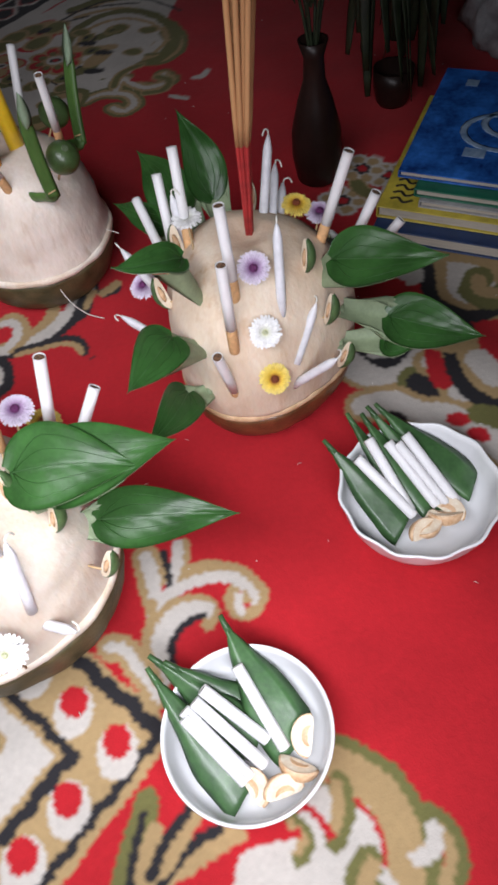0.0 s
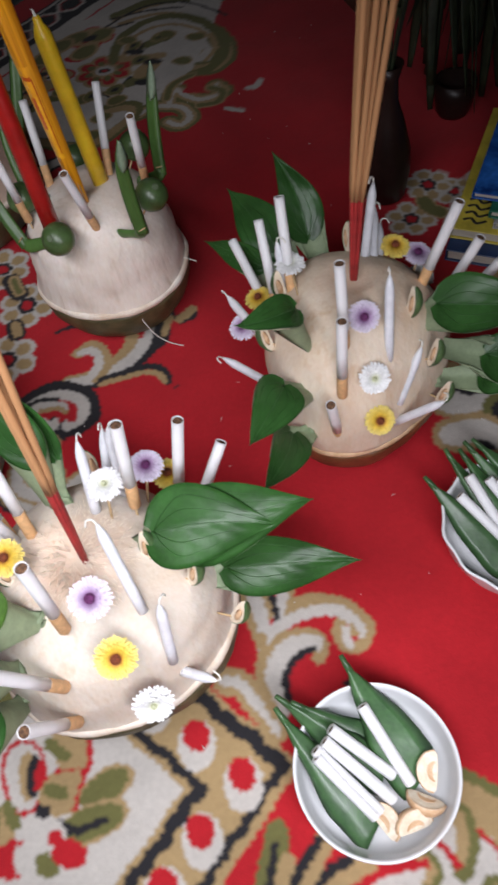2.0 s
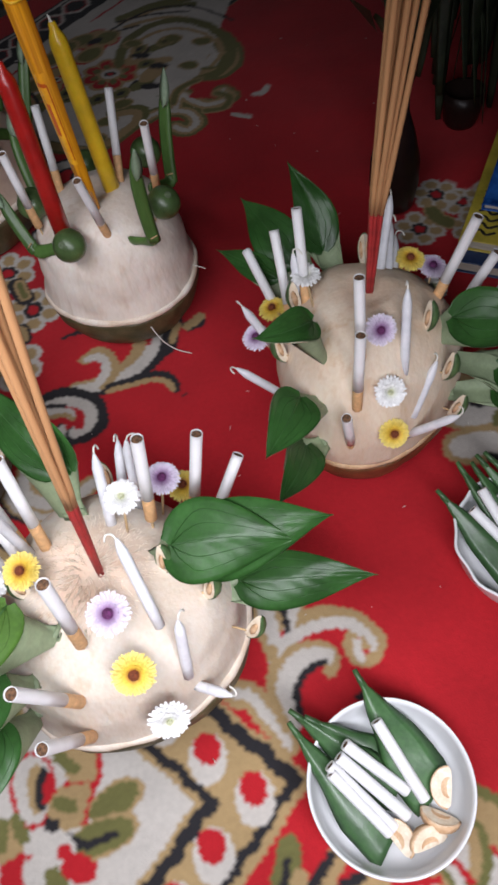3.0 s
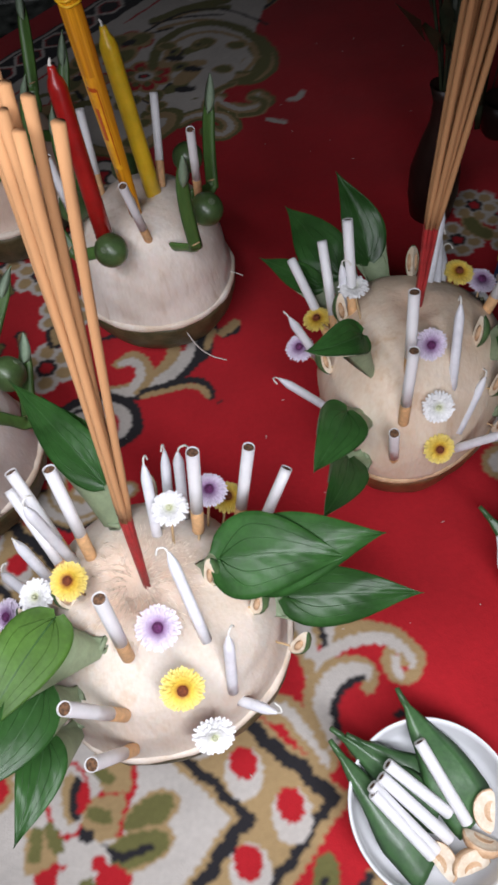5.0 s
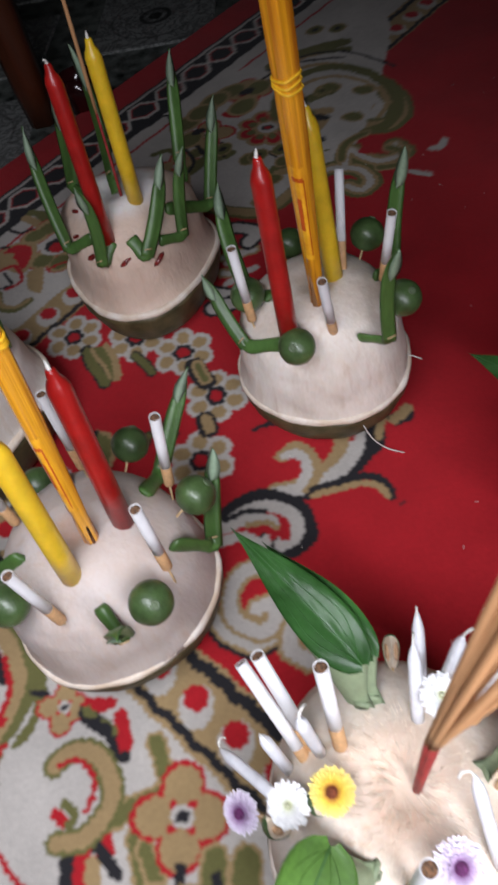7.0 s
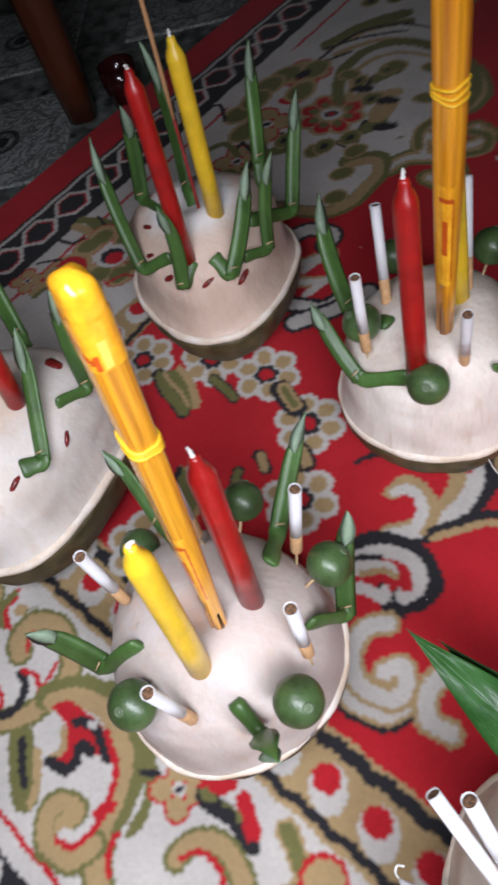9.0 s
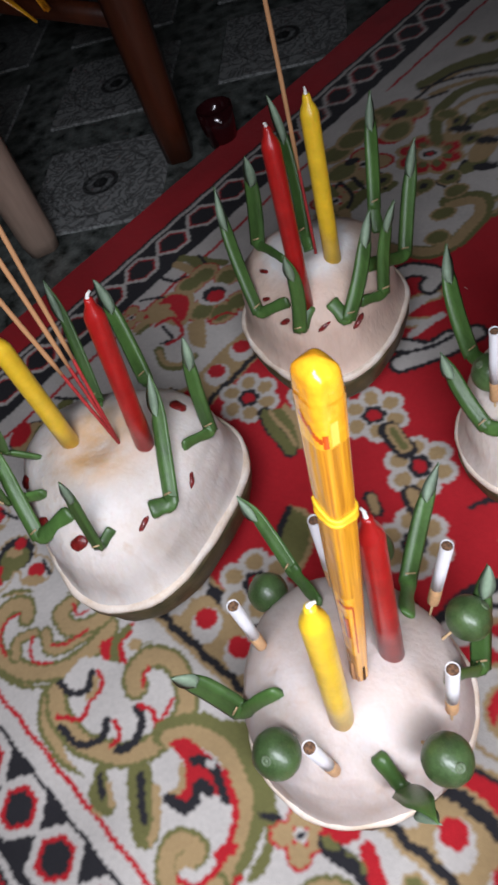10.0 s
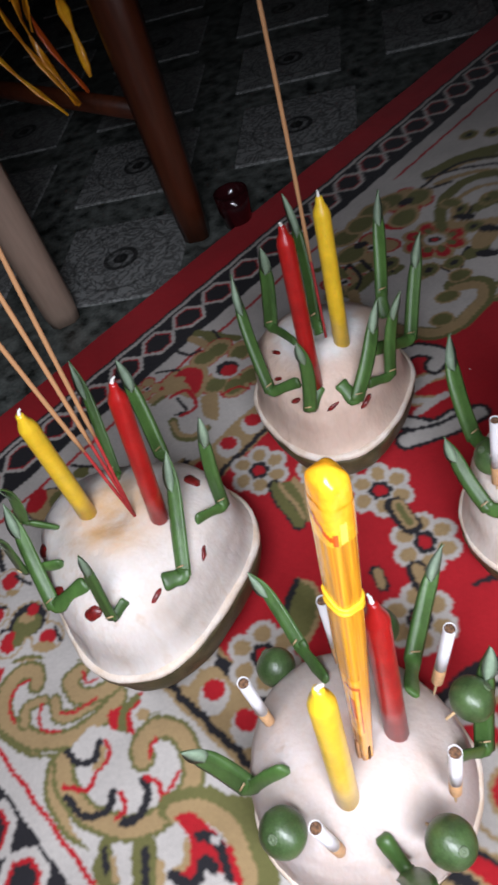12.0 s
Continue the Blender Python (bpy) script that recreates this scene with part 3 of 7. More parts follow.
def leaf(pin, base, tip, width=0.017, side=(0, -0.4, 0.9), curl=0.005, flick=0.003, cup=0.30, face="leaf_face", label="glossy dark green betel leaf, its pale underside folded and pinned"):
    """A betel leaf: a broad glossy blade with a drawn-out tip; its stalk end is folded back, pale side out, to the pin in the husk."""
    pin, base, tip = Vector(pin), Vector(base), Vector(tip)
    way = tip - base
    length = way.length
    y = way.normalized()
    z = (Vector(side) - y * y.dot(Vector(side))).normalized()
    x = y.cross(z)
    m = Matrix(((x.x, y.x, z.x, base.x), (x.y, y.y, z.y, base.y), (x.z, y.z, z.z, base.z), (0, 0, 0, 1)))
    t = thing("betel_leaf", m, label, "leaf", "betel leaves")
    rnd = random.Random(int(abs(base.x * 91 + tip.y * 37 + tip.z * 17) * 1e4))
    ph, sway = rnd.random() * 6, rnd.uniform(-0.004, 0.004)
    nu, nv = 34, 16
    bm = bmesh.new()
    uvl = bm.loops.layers.uv.new("UVMap")

    def at(s, q, drop=0.0):
        w = width * max(0.012, 2.67 * (s + 0.002) ** 0.45 * (1 - s) ** 1.25)
        a = cup * abs(q) * (1 - 0.5 * s)
        px = q * w * math.cos(a) + sway * math.sin(math.pi * s)
        pz = abs(q) * w * math.sin(a) + curl * math.sin(math.pi * s) - 0.004 * s * s + flick * s ** 6 * 2
        pz += 0.0011 * math.sin(9 * s + ph + 2.3 * q) * abs(q) - 0.0006 * math.exp(-((q * 7) ** 2))
        return Vector((px, length * s - 0.16 * width * abs(q) ** 1.6 * math.exp(-s * 8), pz - drop))

    sheets = [[[bm.verts.new(at(i / nu, 2 * j / nv - 1, drop)) for j in range(nv + 1)] for i in range(nu + 1)] for drop in (0.0, 0.0005)]
    for k, grid in enumerate(sheets):
        for i in range(nu):
            for j in range(nv):
                vs = (grid[i][j], grid[i][j + 1], grid[i + 1][j + 1], grid[i + 1][j])
                ids = ((i, j), (i, j + 1), (i + 1, j + 1), (i + 1, j))
                f = bm.faces.new(vs if k == 0 else vs[::-1])
                f.material_index = k
                for loop, (a, b) in zip(f.loops, ids if k == 0 else ids[::-1]):
                    q = 2 * b / nv - 1
                    loop[uvl].uv = (q, 1.15 * a / nu - 0.40 * abs(q) ** 0.8)
    top, low = sheets
    for j0 in (0, nv):
        for i in range(nu):
            vs = (top[i][j0], top[i + 1][j0], low[i + 1][j0], low[i][j0])
            f = bm.faces.new(vs if j0 else vs[::-1])
            f.material_index = 1
    blade = part("blade", bm, (face, "leaf_back"), t)
    rib = [at(i / nu, 0, -0.0001) for i in range(0, nu + 1, 2)]
    part("midrib", tube(rib, [0.0005 * (1 - 0.85 * k / len(rib)) for k in range(len(rib))], 5), "leaf_vein", blade, "pale midrib")
    for spread in (-0.78, -0.42, 0.42, 0.78):
        vein = [at(0.02 + 0.90 * k / 14, spread * min(1.0, k / 3.5) ** 0.6 * (1 - 0.30 * k / 14), 0.0) for k in range(15)]
        part("side_vein", tube(vein, [0.00034 * (1 - 0.8 * k / 14) for k in range(15)], 4), face, blade)
    foot = m.inverted() @ pin
    bm = bmesh.new()
    outline = [at(0.60 * abs(k) ** 1.7, math.copysign(1, k) * min(1.0, 3 * abs(k) ** 0.8), 0.0010) for k in [i / 9 for i in range(-9, 10)]]
    across = (Vector((foot.x, foot.y, 0)).normalized().cross(Vector((0, 0, 1)))) if Vector((foot.x, foot.y, 0)).length > 0.002 else Vector((1, 0, 0))
    if across.x < 0:
        across = -across
    sheets = []
    for drop in (0.0, 0.0006):
        rows = []
        for i in range(9):
            f = i / 8
            row = []
            for k, edge in enumerate(outline):
                q = k / 9 - 1
                p = (foot + across * (0.0070 * q)).lerp(edge, f ** 0.75)
                p.z -= 0.0012 * math.sin(math.pi * f) * (1 - 0.6 * q * q) + drop
                s = p.y / length
                if 0 < s < 1:
                    under = at(s, max(-1.0, min(1.0, p.x / max(0.001, width * 2.67 * (s + 0.002) ** 0.45 * (1 - s) ** 1.25))))
                    p.z = min(p.z, under.z - 0.0012 - drop)
                row.append(bm.verts.new(p))
            rows.append(row)
        sheets.append(rows)
    for k, rows in enumerate(sheets):
        for lo, hi in zip(rows, rows[1:]):
            for q in range(18):
                vs = (lo[q], lo[q + 1], hi[q + 1], hi[q])
                bm.faces.new(vs if k == 0 else vs[::-1])
    for q in (0, 18):
        for i in range(8):
            bm.faces.new((sheets[0][i][q], sheets[0][i + 1][q], sheets[1][i + 1][q], sheets[1][i][q]))
    part("folded_base", bm, "leaf_back", t, "pale grey-green folded underside")
    down = m.to_3x3().inverted() @ Vector((0, 0, -1))
    inward = (foot - at(0, 0)).normalized() if foot.length > 1e-4 else Vector((0, -1, 0))
    hook = curve_points([foot - inward * 0.004, foot + inward * 0.001, foot + inward * 0.002 + down * 0.006, foot - inward * 0.001 + down * 0.011], 4)
    part("pinned_end", tube(hook, [0.0046 - 0.0001 * k for k in range(len(hook))], 8, flat=0.4, up=inward), "leaf_back", t, "pinned folded end")
    return t


def leaf_packet(tip, end, width=0.013, lift=(0, -0.25, 1.0)):
    """A betel leaf folded lengthwise into a flat packet: a thin stalk at one end, cut square and broad at the other."""
    tip, end = Vector(tip), Vector(end)
    way = end - tip
    length = way.length
    y = way.normalized()
    z = (Vector(lift) - y * y.dot(Vector(lift))).normalized()
    x = y.cross(z)
    m = Matrix(((x.x, y.x, z.x, tip.x), (x.y, y.y, z.y, tip.y), (x.z, y.z, z.z, tip.z), (0, 0, 0, 1)))
    t = thing("folded_leaf", m, "dark green folded betel leaf lying in an offering bowl", "leaf", "folded leaves in bowls")
    rnd = random.Random(int(abs(tip.x * 91 + tip.y * 37) * 1e4))
    hand = 1 if rnd.random() < 0.5 else -1
    n = 24
    bm = bmesh.new()
    rows = []
    for k in range(n + 1):
        s = k / n
        w = 0.0022 + (width - 0.0022) * min(1.0, max(0.0, (s - 0.08) / 0.62)) ** 0.85 * (1 - 0.25 * max(0.0, s - 0.8) ** 2 * 25)
        th = 0.0021 + 0.0010 * math.sin(math.pi * s)
        wave = 0.0007 * math.sin(11 * s + rnd.uniform(-0.2, 0.2)) * s
        ring = ((-1.0, 0.0), (-0.75, 0.75), (-0.15, 1.0), (0.0, 0.70), (0.55, 0.85), (1.0, 0.05), (0.6, -0.7), (-0.6, -0.7))
        rows.append([bm.verts.new((hand * px * w * (1 + 0.05 * math.sin(14 * s + px)), length * s + 0.004 * px * hand * s ** 4, pz * th + wave * (1 + px))) for px, pz in ring])
    for lo, hi in zip(rows, rows[1:]):
        for q in range(8):
            bm.faces.new((lo[q], lo[(q + 1) % 8], hi[(q + 1) % 8], hi[q]))
    bm.faces.new(rows[0][::-1])
    bm.faces.new(rows[-1])
    bmesh.ops.recalc_face_normals(bm, faces=bm.faces)
    body = part("packet", bm, "leaf_fold", t)
    part("stalk", tube([(0, 0.006, 0.0004), (0, 0, 0.0006), (0.0004 * hand, -0.006, 0.0010)], [0.0020, 0.0019, 0.0016], 8), "leaf_fold", body, "cut green stalk end")
    return t


def leaf_roll(hook, bend, tip, width=0.0060, roll=0.38):
    """A betel leaf folded to a flat narrow strip with an oblique pale tip; its lower end is bent back and pinned."""
    hook, bend, tip = Vector(hook), Vector(bend), Vector(tip)
    t = thing("rolled_leaf", Matrix.Translation(bend), "green betel leaf rolled into a pointed quill", "leaf", "rolled betel leaves")
    rnd = random.Random(int(abs(hook.x * 71 + tip.y * 33 + tip.z * 13) * 1e4))
    a, c = hook - bend, tip - bend
    width = width * rnd.uniform(0.9, 1.15)
    y = c.normalized()
    out = Vector((rnd.uniform(-0.45, 0.45), -0.85, 0.45))
    out = (out - y * y.dot(out)).normalized()
    side = y.cross(out)
    hand = 1 if rnd.random() < 0.5 else -1
    bow = side * rnd.uniform(-0.004, 0.004) + out * rnd.uniform(-0.004, 0.002)
    n = 22

    def strip(s):
        w = width * (0.92 + 0.12 * math.sin(2.5 * s + 1))
        left = right = 1.0
        if s > 0.60:
            f = (s - 0.60) / 0.40
            left, right = 1 - f ** 1.5, 1 - 1.35 * f ** 2.2 + 0.35 * f ** 4
        p = c * s + bow * math.sin(math.pi * s) + out * (0.004 * max(0.0, s - 0.75) ** 2 * 16)
        return p, max(0.0003, w * left), max(0.0003, w * right)

    bm = bmesh.new()
    rows = []
    for k in range(n + 1):
        s = k / n
        p, left, right = strip(s)
        th = 0.0026 * (1 - 0.8 * s ** 2) + 0.0002
        lap = hand * (0.25 - 0.35 * s)
        ring = ((-left, 0.0), (-0.7 * left, th * 0.75), ((lap - 0.10) * width * min(left, right) / width, th), ((lap + 0.02) * width * min(left, right) / width, th * 0.62), (0.7 * right, th * 0.55), (right, 0.0), (0.5 * right, -th * 0.8), (-0.5 * left, -th * 0.8))
        rows.append([bm.verts.new(p + side * (hand * px) + out * py) for px, py in ring])
    for lo, hi in zip(rows, rows[1:]):
        for q in range(8):
            bm.faces.new((lo[q], lo[(q + 1) % 8], hi[(q + 1) % 8], hi[q]))
    bm.faces.new(rows[0][::-1])
    bm.faces.new(rows[-1])
    bmesh.ops.recalc_face_normals(bm, faces=bm.faces)
    quill = part("quill", bm, "leaf_roll", t)
    tail = curve_points([y * 0.005, a * 0.12, a * 0.6, a * 1.12], 4)
    part("bent_end", tube(tail, [width * (0.34 / roll) ** 0.5 * (1.0 + 0.08 * math.sin(0.9 * k + bow.x * 900)) * (0.8 if k == len(tail) - 1 else 1.0) for k in range(len(tail))], 10, flat=roll, up=out), "leaf_roll", t)
    bm = bmesh.new()
    rows = []
    for k in range(11):
        f = k / 10
        s = 0.66 + 0.335 * f
        p, left, right = strip(s)
        lift = 0.0026 * (1 - 0.8 * s ** 2) + 0.0008 + 0.0016 * math.sin(math.pi * f)
        lo_x = -width * 0.95 * math.sin(math.pi * f ** 0.7) ** 0.8 + 0.0012 * hand * f
        hi_x = max(lo_x + 0.0003, width * 0.55 * math.sin(math.pi * f ** 0.8) ** 0.9)
        rows.append([bm.verts.new(p + side * (hand * px) + out * py) for px, py in ((lo_x, lift), ((lo_x + hi_x) / 2, lift + 0.0006), (hi_x, lift), ((lo_x + hi_x) / 2, lift - 0.0004))])
    for lo, hi in zip(rows, rows[1:]):
        for q in range(4):
            bm.faces.new((lo[q], lo[(q + 1) % 4], hi[(q + 1) % 4], hi[q]))
    bm.faces.new(rows[0][::-1])
    bm.faces.new(rows[-1])
    bmesh.ops.recalc_face_normals(bm, faces=bm.faces)
    part("pale_tip", bm, "leaf_tip", quill, "pale underside showing at the tip")
    part("pin", tube([y * 0.006 - side * 0.003 + out * 0.0030, y * 0.008 + side * 0.003 + out * 0.0032], 0.0006, 5), "pick", t, "thin wooden pin")
    return t


def lime(x, y, z, foot, radius=0.0135):
    t = thing("lime", along((x, y, z), 2 * Vector((x, y, z)) - Vector(foot), 40), "small dark green lime on a wooden pick", "lime", "limes on picks")
    rows = []
    for k in range(17):
        a = math.pi * k / 16
        rows.append((max(0.0004, radius * math.sin(a)), -radius * 0.96 * math.cos(a)))
    rows[-1] = (0.0006, radius * 0.955)
    fruit = part("fruit", lathe(rows, 28, wobble=lambda a, k: 1 + 0.008 * math.sin(5 * a + k)), "lime", t)
    part("navel", lathe([(0.0030, radius * 0.90), (0.0029, radius * 0.985), (0.0022, radius * 1.0), (0.0016, radius * 0.975), (0.0012, radius * 0.97), (0.0008, radius * 1.01)], 12), "lime_scar", fruit, "pale stalk scar")
    low = t.matrix_world.inverted() @ Vector(foot)
    part("pick", tube([(0, 0, -radius * 0.5), low], 0.0009, 6), "pick", t, "thin wooden pick")
    return t


def incense(foot, tip, joint=0.075, radius=0.0017):
    """A joss stick: a thin red bare end below and the rough tan coating above. joint: its height, or the place where the coating begins."""
    foot, tip = Vector(foot), Vector(tip)
    bend = Vector(joint) if hasattr(joint, "__len__") else foot.lerp(tip, joint / (tip - foot).length)
    t = thing("incense_stick", along(bend, tip), "tan incense stick with a red bare foot, unlit", "incense stick", "incense sticks")
    ln = (tip - bend).length
    low = t.matrix_world.inverted() @ foot
    bow = 0.0010 * math.sin(foot.x * 900 + tip.y * 300)
    part("red_foot", tube([low, low * 0.5 + Vector((bow * 0.3, 0, 0)), (0, 0, 0), (0, 0, 0.004)], radius * 0.74, 8, up=(0, 1, 0)), "incense_red", t, "red-dyed bamboo foot")
    line = [(bow * math.sin(math.pi * k / 12), 0, ln * k / 12) for k in range(13)]
    part("coating", tube(line, [radius * (0.72 if k == 0 else 1 + 0.04 * math.sin(k * 2.7 + foot.x * 5000)) for k in range(13)], 10, up=(0, 1, 0)), "incense", t, "rough tan incense paste")
    return t


def wrapped_bundle(foot, tip, label, r=0.0084, tie=0.66, film="wrap_orange"):
    """A bundle of incense in crinkled amber film, tied with a yellow band, printed labels round it."""
    foot, tip = Vector(foot), Vector(tip)
    ln = (tip - foot).length
    t = thing("wrapped_bundle", along(foot, tip), label, "incense bundle", "wrapped incense bundles")
    rnd = random.Random(int(ln * 1e5))
    front = t.matrix_world.to_3x3().inverted() @ Vector((0.1, -1.0, 0.0))
    facing = math.atan2(front.y, front.x)

    def crumple(a, k):
        q = a - facing - 0.5
        boxy = (abs(math.cos(q)) ** 4 + abs(math.sin(q) / 0.86) ** 4) ** -0.25
        cap = max(0.0, min(1.0, (k - 41) / 4))
        fold = 0.016 * (1 - cap) * math.sin(9 * a + 0.03 * k) + 0.09 * cap * noise.noise(Vector((math.cos(a) * 1.9, math.sin(a) * 1.9, k * 0.5)))
        return boxy * (0.93 + 0.035 * noise.noise(Vector((math.cos(a) * 2.2, math.sin(a) * 2.2, k * 0.10 + ln * 40))) + fold)

    def girth(s):
        return r * (0.56 + 0.28 * min(1, s / 0.5) + 0.14 * s) * (1 - 0.08 * math.exp(-((s - tie) / 0.018) ** 2))

    start = 0.02
    rows = [(girth(s), ln * s) for s in [start + (0.945 - start) * k / 40 for k in range(41)]]
    cap_rows = [(girth(0.945) * w, ln * s) for s, w in ((0.902, 0.965), (0.924, 0.980), (0.946, 0.992), (0.962, 0.985), (0.976, 0.95), (0.984, 0.89), (0.990, 0.76), (0.994, 0.58), (0.997, 0.40), (0.999, 0.24), (1.0, 0.08))]
    part("wrapper", lathe(rows, 44, wobble=crumple), film, t, "crinkled amber cellophane over tan sticks")
    part("gathered_top", lathe(cap_rows, 44, wobble=lambda a, k: crumple(a, k + 38)), "wrap_yellow", t, "gathered yellow film end")
    for z in (tie - 0.011, tie, tie + 0.011):
        ring = [(q * math.cos(a), q * math.sin(a), ln * z + 0.0014 * math.sin(a + z * 99)) for a, q in [(2 * math.pi * i / 24, girth(z) * crumple(2 * math.pi * i / 24, 28) + 0.0005) for i in range(25)]]
        part("yellow_band", tube(ring, 0.0009, 6), "band", t, "yellow rubber band")

    def label_sheet(name, s0, s1, a0, a1, material, grow, text, on=t):
        bm = bmesh.new()
        rows = []
        for i in range(9):
            s = s0 + (s1 - s0) * i / 8
            line = []
            for j in range(15):
                a = facing + a0 + (a1 - a0) * j / 14
                rr = girth(s) * crumple(a, (s - start) / (0.945 - start) * 40) + grow
                line.append([bm.verts.new((q * math.cos(a), q * math.sin(a), ln * s)) for q in (rr, rr - 0.0003)])
            rows.append(line)
        for lo, hi in zip(rows, rows[1:]):
            for j in range(14):
                bm.faces.new((lo[j][0], lo[j + 1][0], hi[j + 1][0], hi[j][0]))
                bm.faces.new((lo[j][1], hi[j][1], hi[j + 1][1], lo[j + 1][1]))
        return part(name, bm, material, on, text)

    upper = label_sheet("paper_label", 0.872, 0.948, -2.0, 2.0, "wrap_yellow", 0.0003, "yellow printed paper label")
    for k in range(9):
        label_sheet("print_bar", 0.917 - 0.004 * k, 0.926 - 0.004 * k, -1.5 + 0.14 * k, -1.34 + 0.14 * k, "wrap_red", 0.0006, "red print on the label", upper)
    label_sheet("print_bar", 0.876, 0.900, -0.20, 0.02, "wrap_red", 0.0006, "red print on the label", upper)
    label_sheet("print_bar", 0.876, 0.918, 0.15, 0.50, "label_pale", 0.0006, "pale yellow field on the label", upper)
    lower = label_sheet("paper_label", 0.20, 0.46, -1.3, 0.25, "wrap_yellow", 0.0003, "yellow printed paper label")
    label_sheet("print_bar", 0.215, 0.43, 0.02, 0.13, "wrap_red", 0.0006, "red print on the label", lower)
    label_sheet("print_bar", 0.425, 0.435, -1.1, 0.02, "wrap_red", 0.0006, "red print on the label", lower)
    label_sheet("print_bar", 0.29, 0.38, -0.75, -0.3, "wrap_red", 0.0006, "red print on the label", lower)
    for k in range(11):
        a = 2.4 * k + rnd.uniform(-0.2, 0.2)
        q = r * (0.44 if k < 8 else 0.15)
        part("inner_stick", tube([(q * 1.12 * math.cos(a), q * 1.12 * math.sin(a), -0.012), (q * math.cos(a), q * math.sin(a), ln * 0.12), (q * 1.1 * math.cos(a), q * 1.1 * math.sin(a), ln * 0.20)], 0.0015, 6), "incense", t)
    return t


def red_slice(spot, foot, size=0.0075, thick=0.42, turn=30):
    t = thing("red_date_slice", along(Vector(foot), spot, turn), "dark red date slice pinned to the coconut", "fruit slice", "red date slices")
    rows = [(size * 0.5, 0.0), (size * 0.95, size * 0.25), (size, size * 0.55), (size * 0.7, size * 0.9), (size * 0.2, size)]
    bm = lathe(rows, 14, wobble=lambda a, k: (1 if abs(math.cos(a)) > 0.5 else 0.8) * (1 + 0.08 * math.sin(4 * a + k)))
    bmesh.ops.scale(bm, vec=(1.0, thick, 1.0), verts=bm.verts)
    part("slice", bm, "date", t)
    return t


def bowl(x, y, radius, height, label, frilled=0):
    t = thing("bowl", pose(x, y, 0), label, "bowl", "offering bowls")

    def frill(a, k):
        return 1 + (0.018 * frilled * math.cos(12 * a) if k in (5, 6, 7, 8, 9) else 0)

    out = [(radius * 0.48, 0.0), (radius * 0.50, 0.004), (radius * 0.58, 0.005), (radius * 0.86, height * 0.33), (radius * 0.95, height * 0.66), (radius * 0.985, height * 0.94), (radius, height),
           (radius * 0.988, height + 0.0014), (radius * 0.962, height + 0.0006), (radius * 0.945, height * 0.90), (radius * 0.905, height * 0.62), (radius * 0.84, height * 0.40), (radius * 0.72, 0.0110), (radius * 0.45, 0.0085), (0.001, 0.008)]
    body = part("body", lathe(out, 72, wobble=frill), "porcelain", t)
    part("foot_ring", lathe([(radius * 0.47, 0.0002), (radius * 0.50, 0.0002), (radius * 0.505, 0.003), (radius * 0.47, 0.0045)], 48), "porcelain", body)
    return t


# ---- the carpet ----
DYE = {"R": (0.42, 0.012, 0.019), "W": (0.505, 0.472, 0.43), "G": (0.36, 0.25, 0.12), "K": (0.020, 0.019, 0.022), "O": (0.14, 0.135, 0.045)}
INK = list(DYE)


def spaced(lo, hi, fine_lo, fine_hi, fine, coarse):
    return np.concatenate([np.arange(lo, fine_lo, coarse), np.arange(fine_lo, fine_hi, fine), np.arange(fine_hi, hi + coarse, coarse)])


# the carpet's own axes: along and away from its near border, turned 45 degrees in the room
U_LINES = spaced(-1.092, 0.95, -1.05, 0.16, 0.0014, 0.0036)
V_LINES = spaced(0.030, 1.75, 0.130, 0.95, 0.0014, 0.0036)
UC, VC = (U_LINES[1:] + U_LINES[:-1]) / 2 * 1000, (V_LINES[1:] + V_LINES[:-1]) / 2 * 1000
GU, GV = np.meshgrid(UC, VC, indexing="ij")
CARPET_RNG = np.random.default_rng(7)
# ragged tuft edges
GU, GV = GU + 0.8 * (np.floor(GV / 3.1) % 2) + 0.7 * np.sin(GV / 7.0) + CARPET_RNG.normal(0, 0.22, GU.shape), GV + 0.8 * (np.floor(GU / 3.1) % 2) + 0.7 * np.sin(GU / 6.0) + CARPET_RNG.normal(0, 0.22, GU.shape)
DYED = np.zeros(GU.shape, np.int8)


def lay(mask, ink, window=None):
    if window:
        DYED[window][mask] = INK.index(ink)
    else:
        DYED[mask] = INK.index(ink)


def spots_of(text):
    return np.array([[float(a) for a in pair.split(",")] for pair in text.split()])


def window_of(pts, pad):
    (u0, v0), (u1, v1) = pts.min(0) - pad, pts.max(0) + pad
    i0, i1 = np.searchsorted(UC, (u0, u1))
    j0, j1 = np.searchsorted(VC, (v0, v1))
    return (slice(i0, i1), slice(j0, j1))


def stroke(ink, width, text):
    """A band of yarn of that width (mm) along a smooth line."""
    pts = spots_of(text)
    line = np.array([tuple(p)[:2] for p in curve_points([(u, v, 0) for u, v in pts], 8)])
    w = window_of(line, width)
    gu, gv = GU[w], GV[w]
    near = np.full(gu.shape, 1e9)
    for (au, av), (bu, bv) in zip(line, line[1:]):
        du, dv = bu - au, bv - av
        t = np.clip(((gu - au) * du + (gv - av) * dv) / max(du * du + dv * dv, 1e-6), 0, 1)
        near = np.minimum(near, (gu - au - t * du) ** 2 + (gv - av - t * dv) ** 2)
    lay(near < (width / 2) ** 2, ink, w)


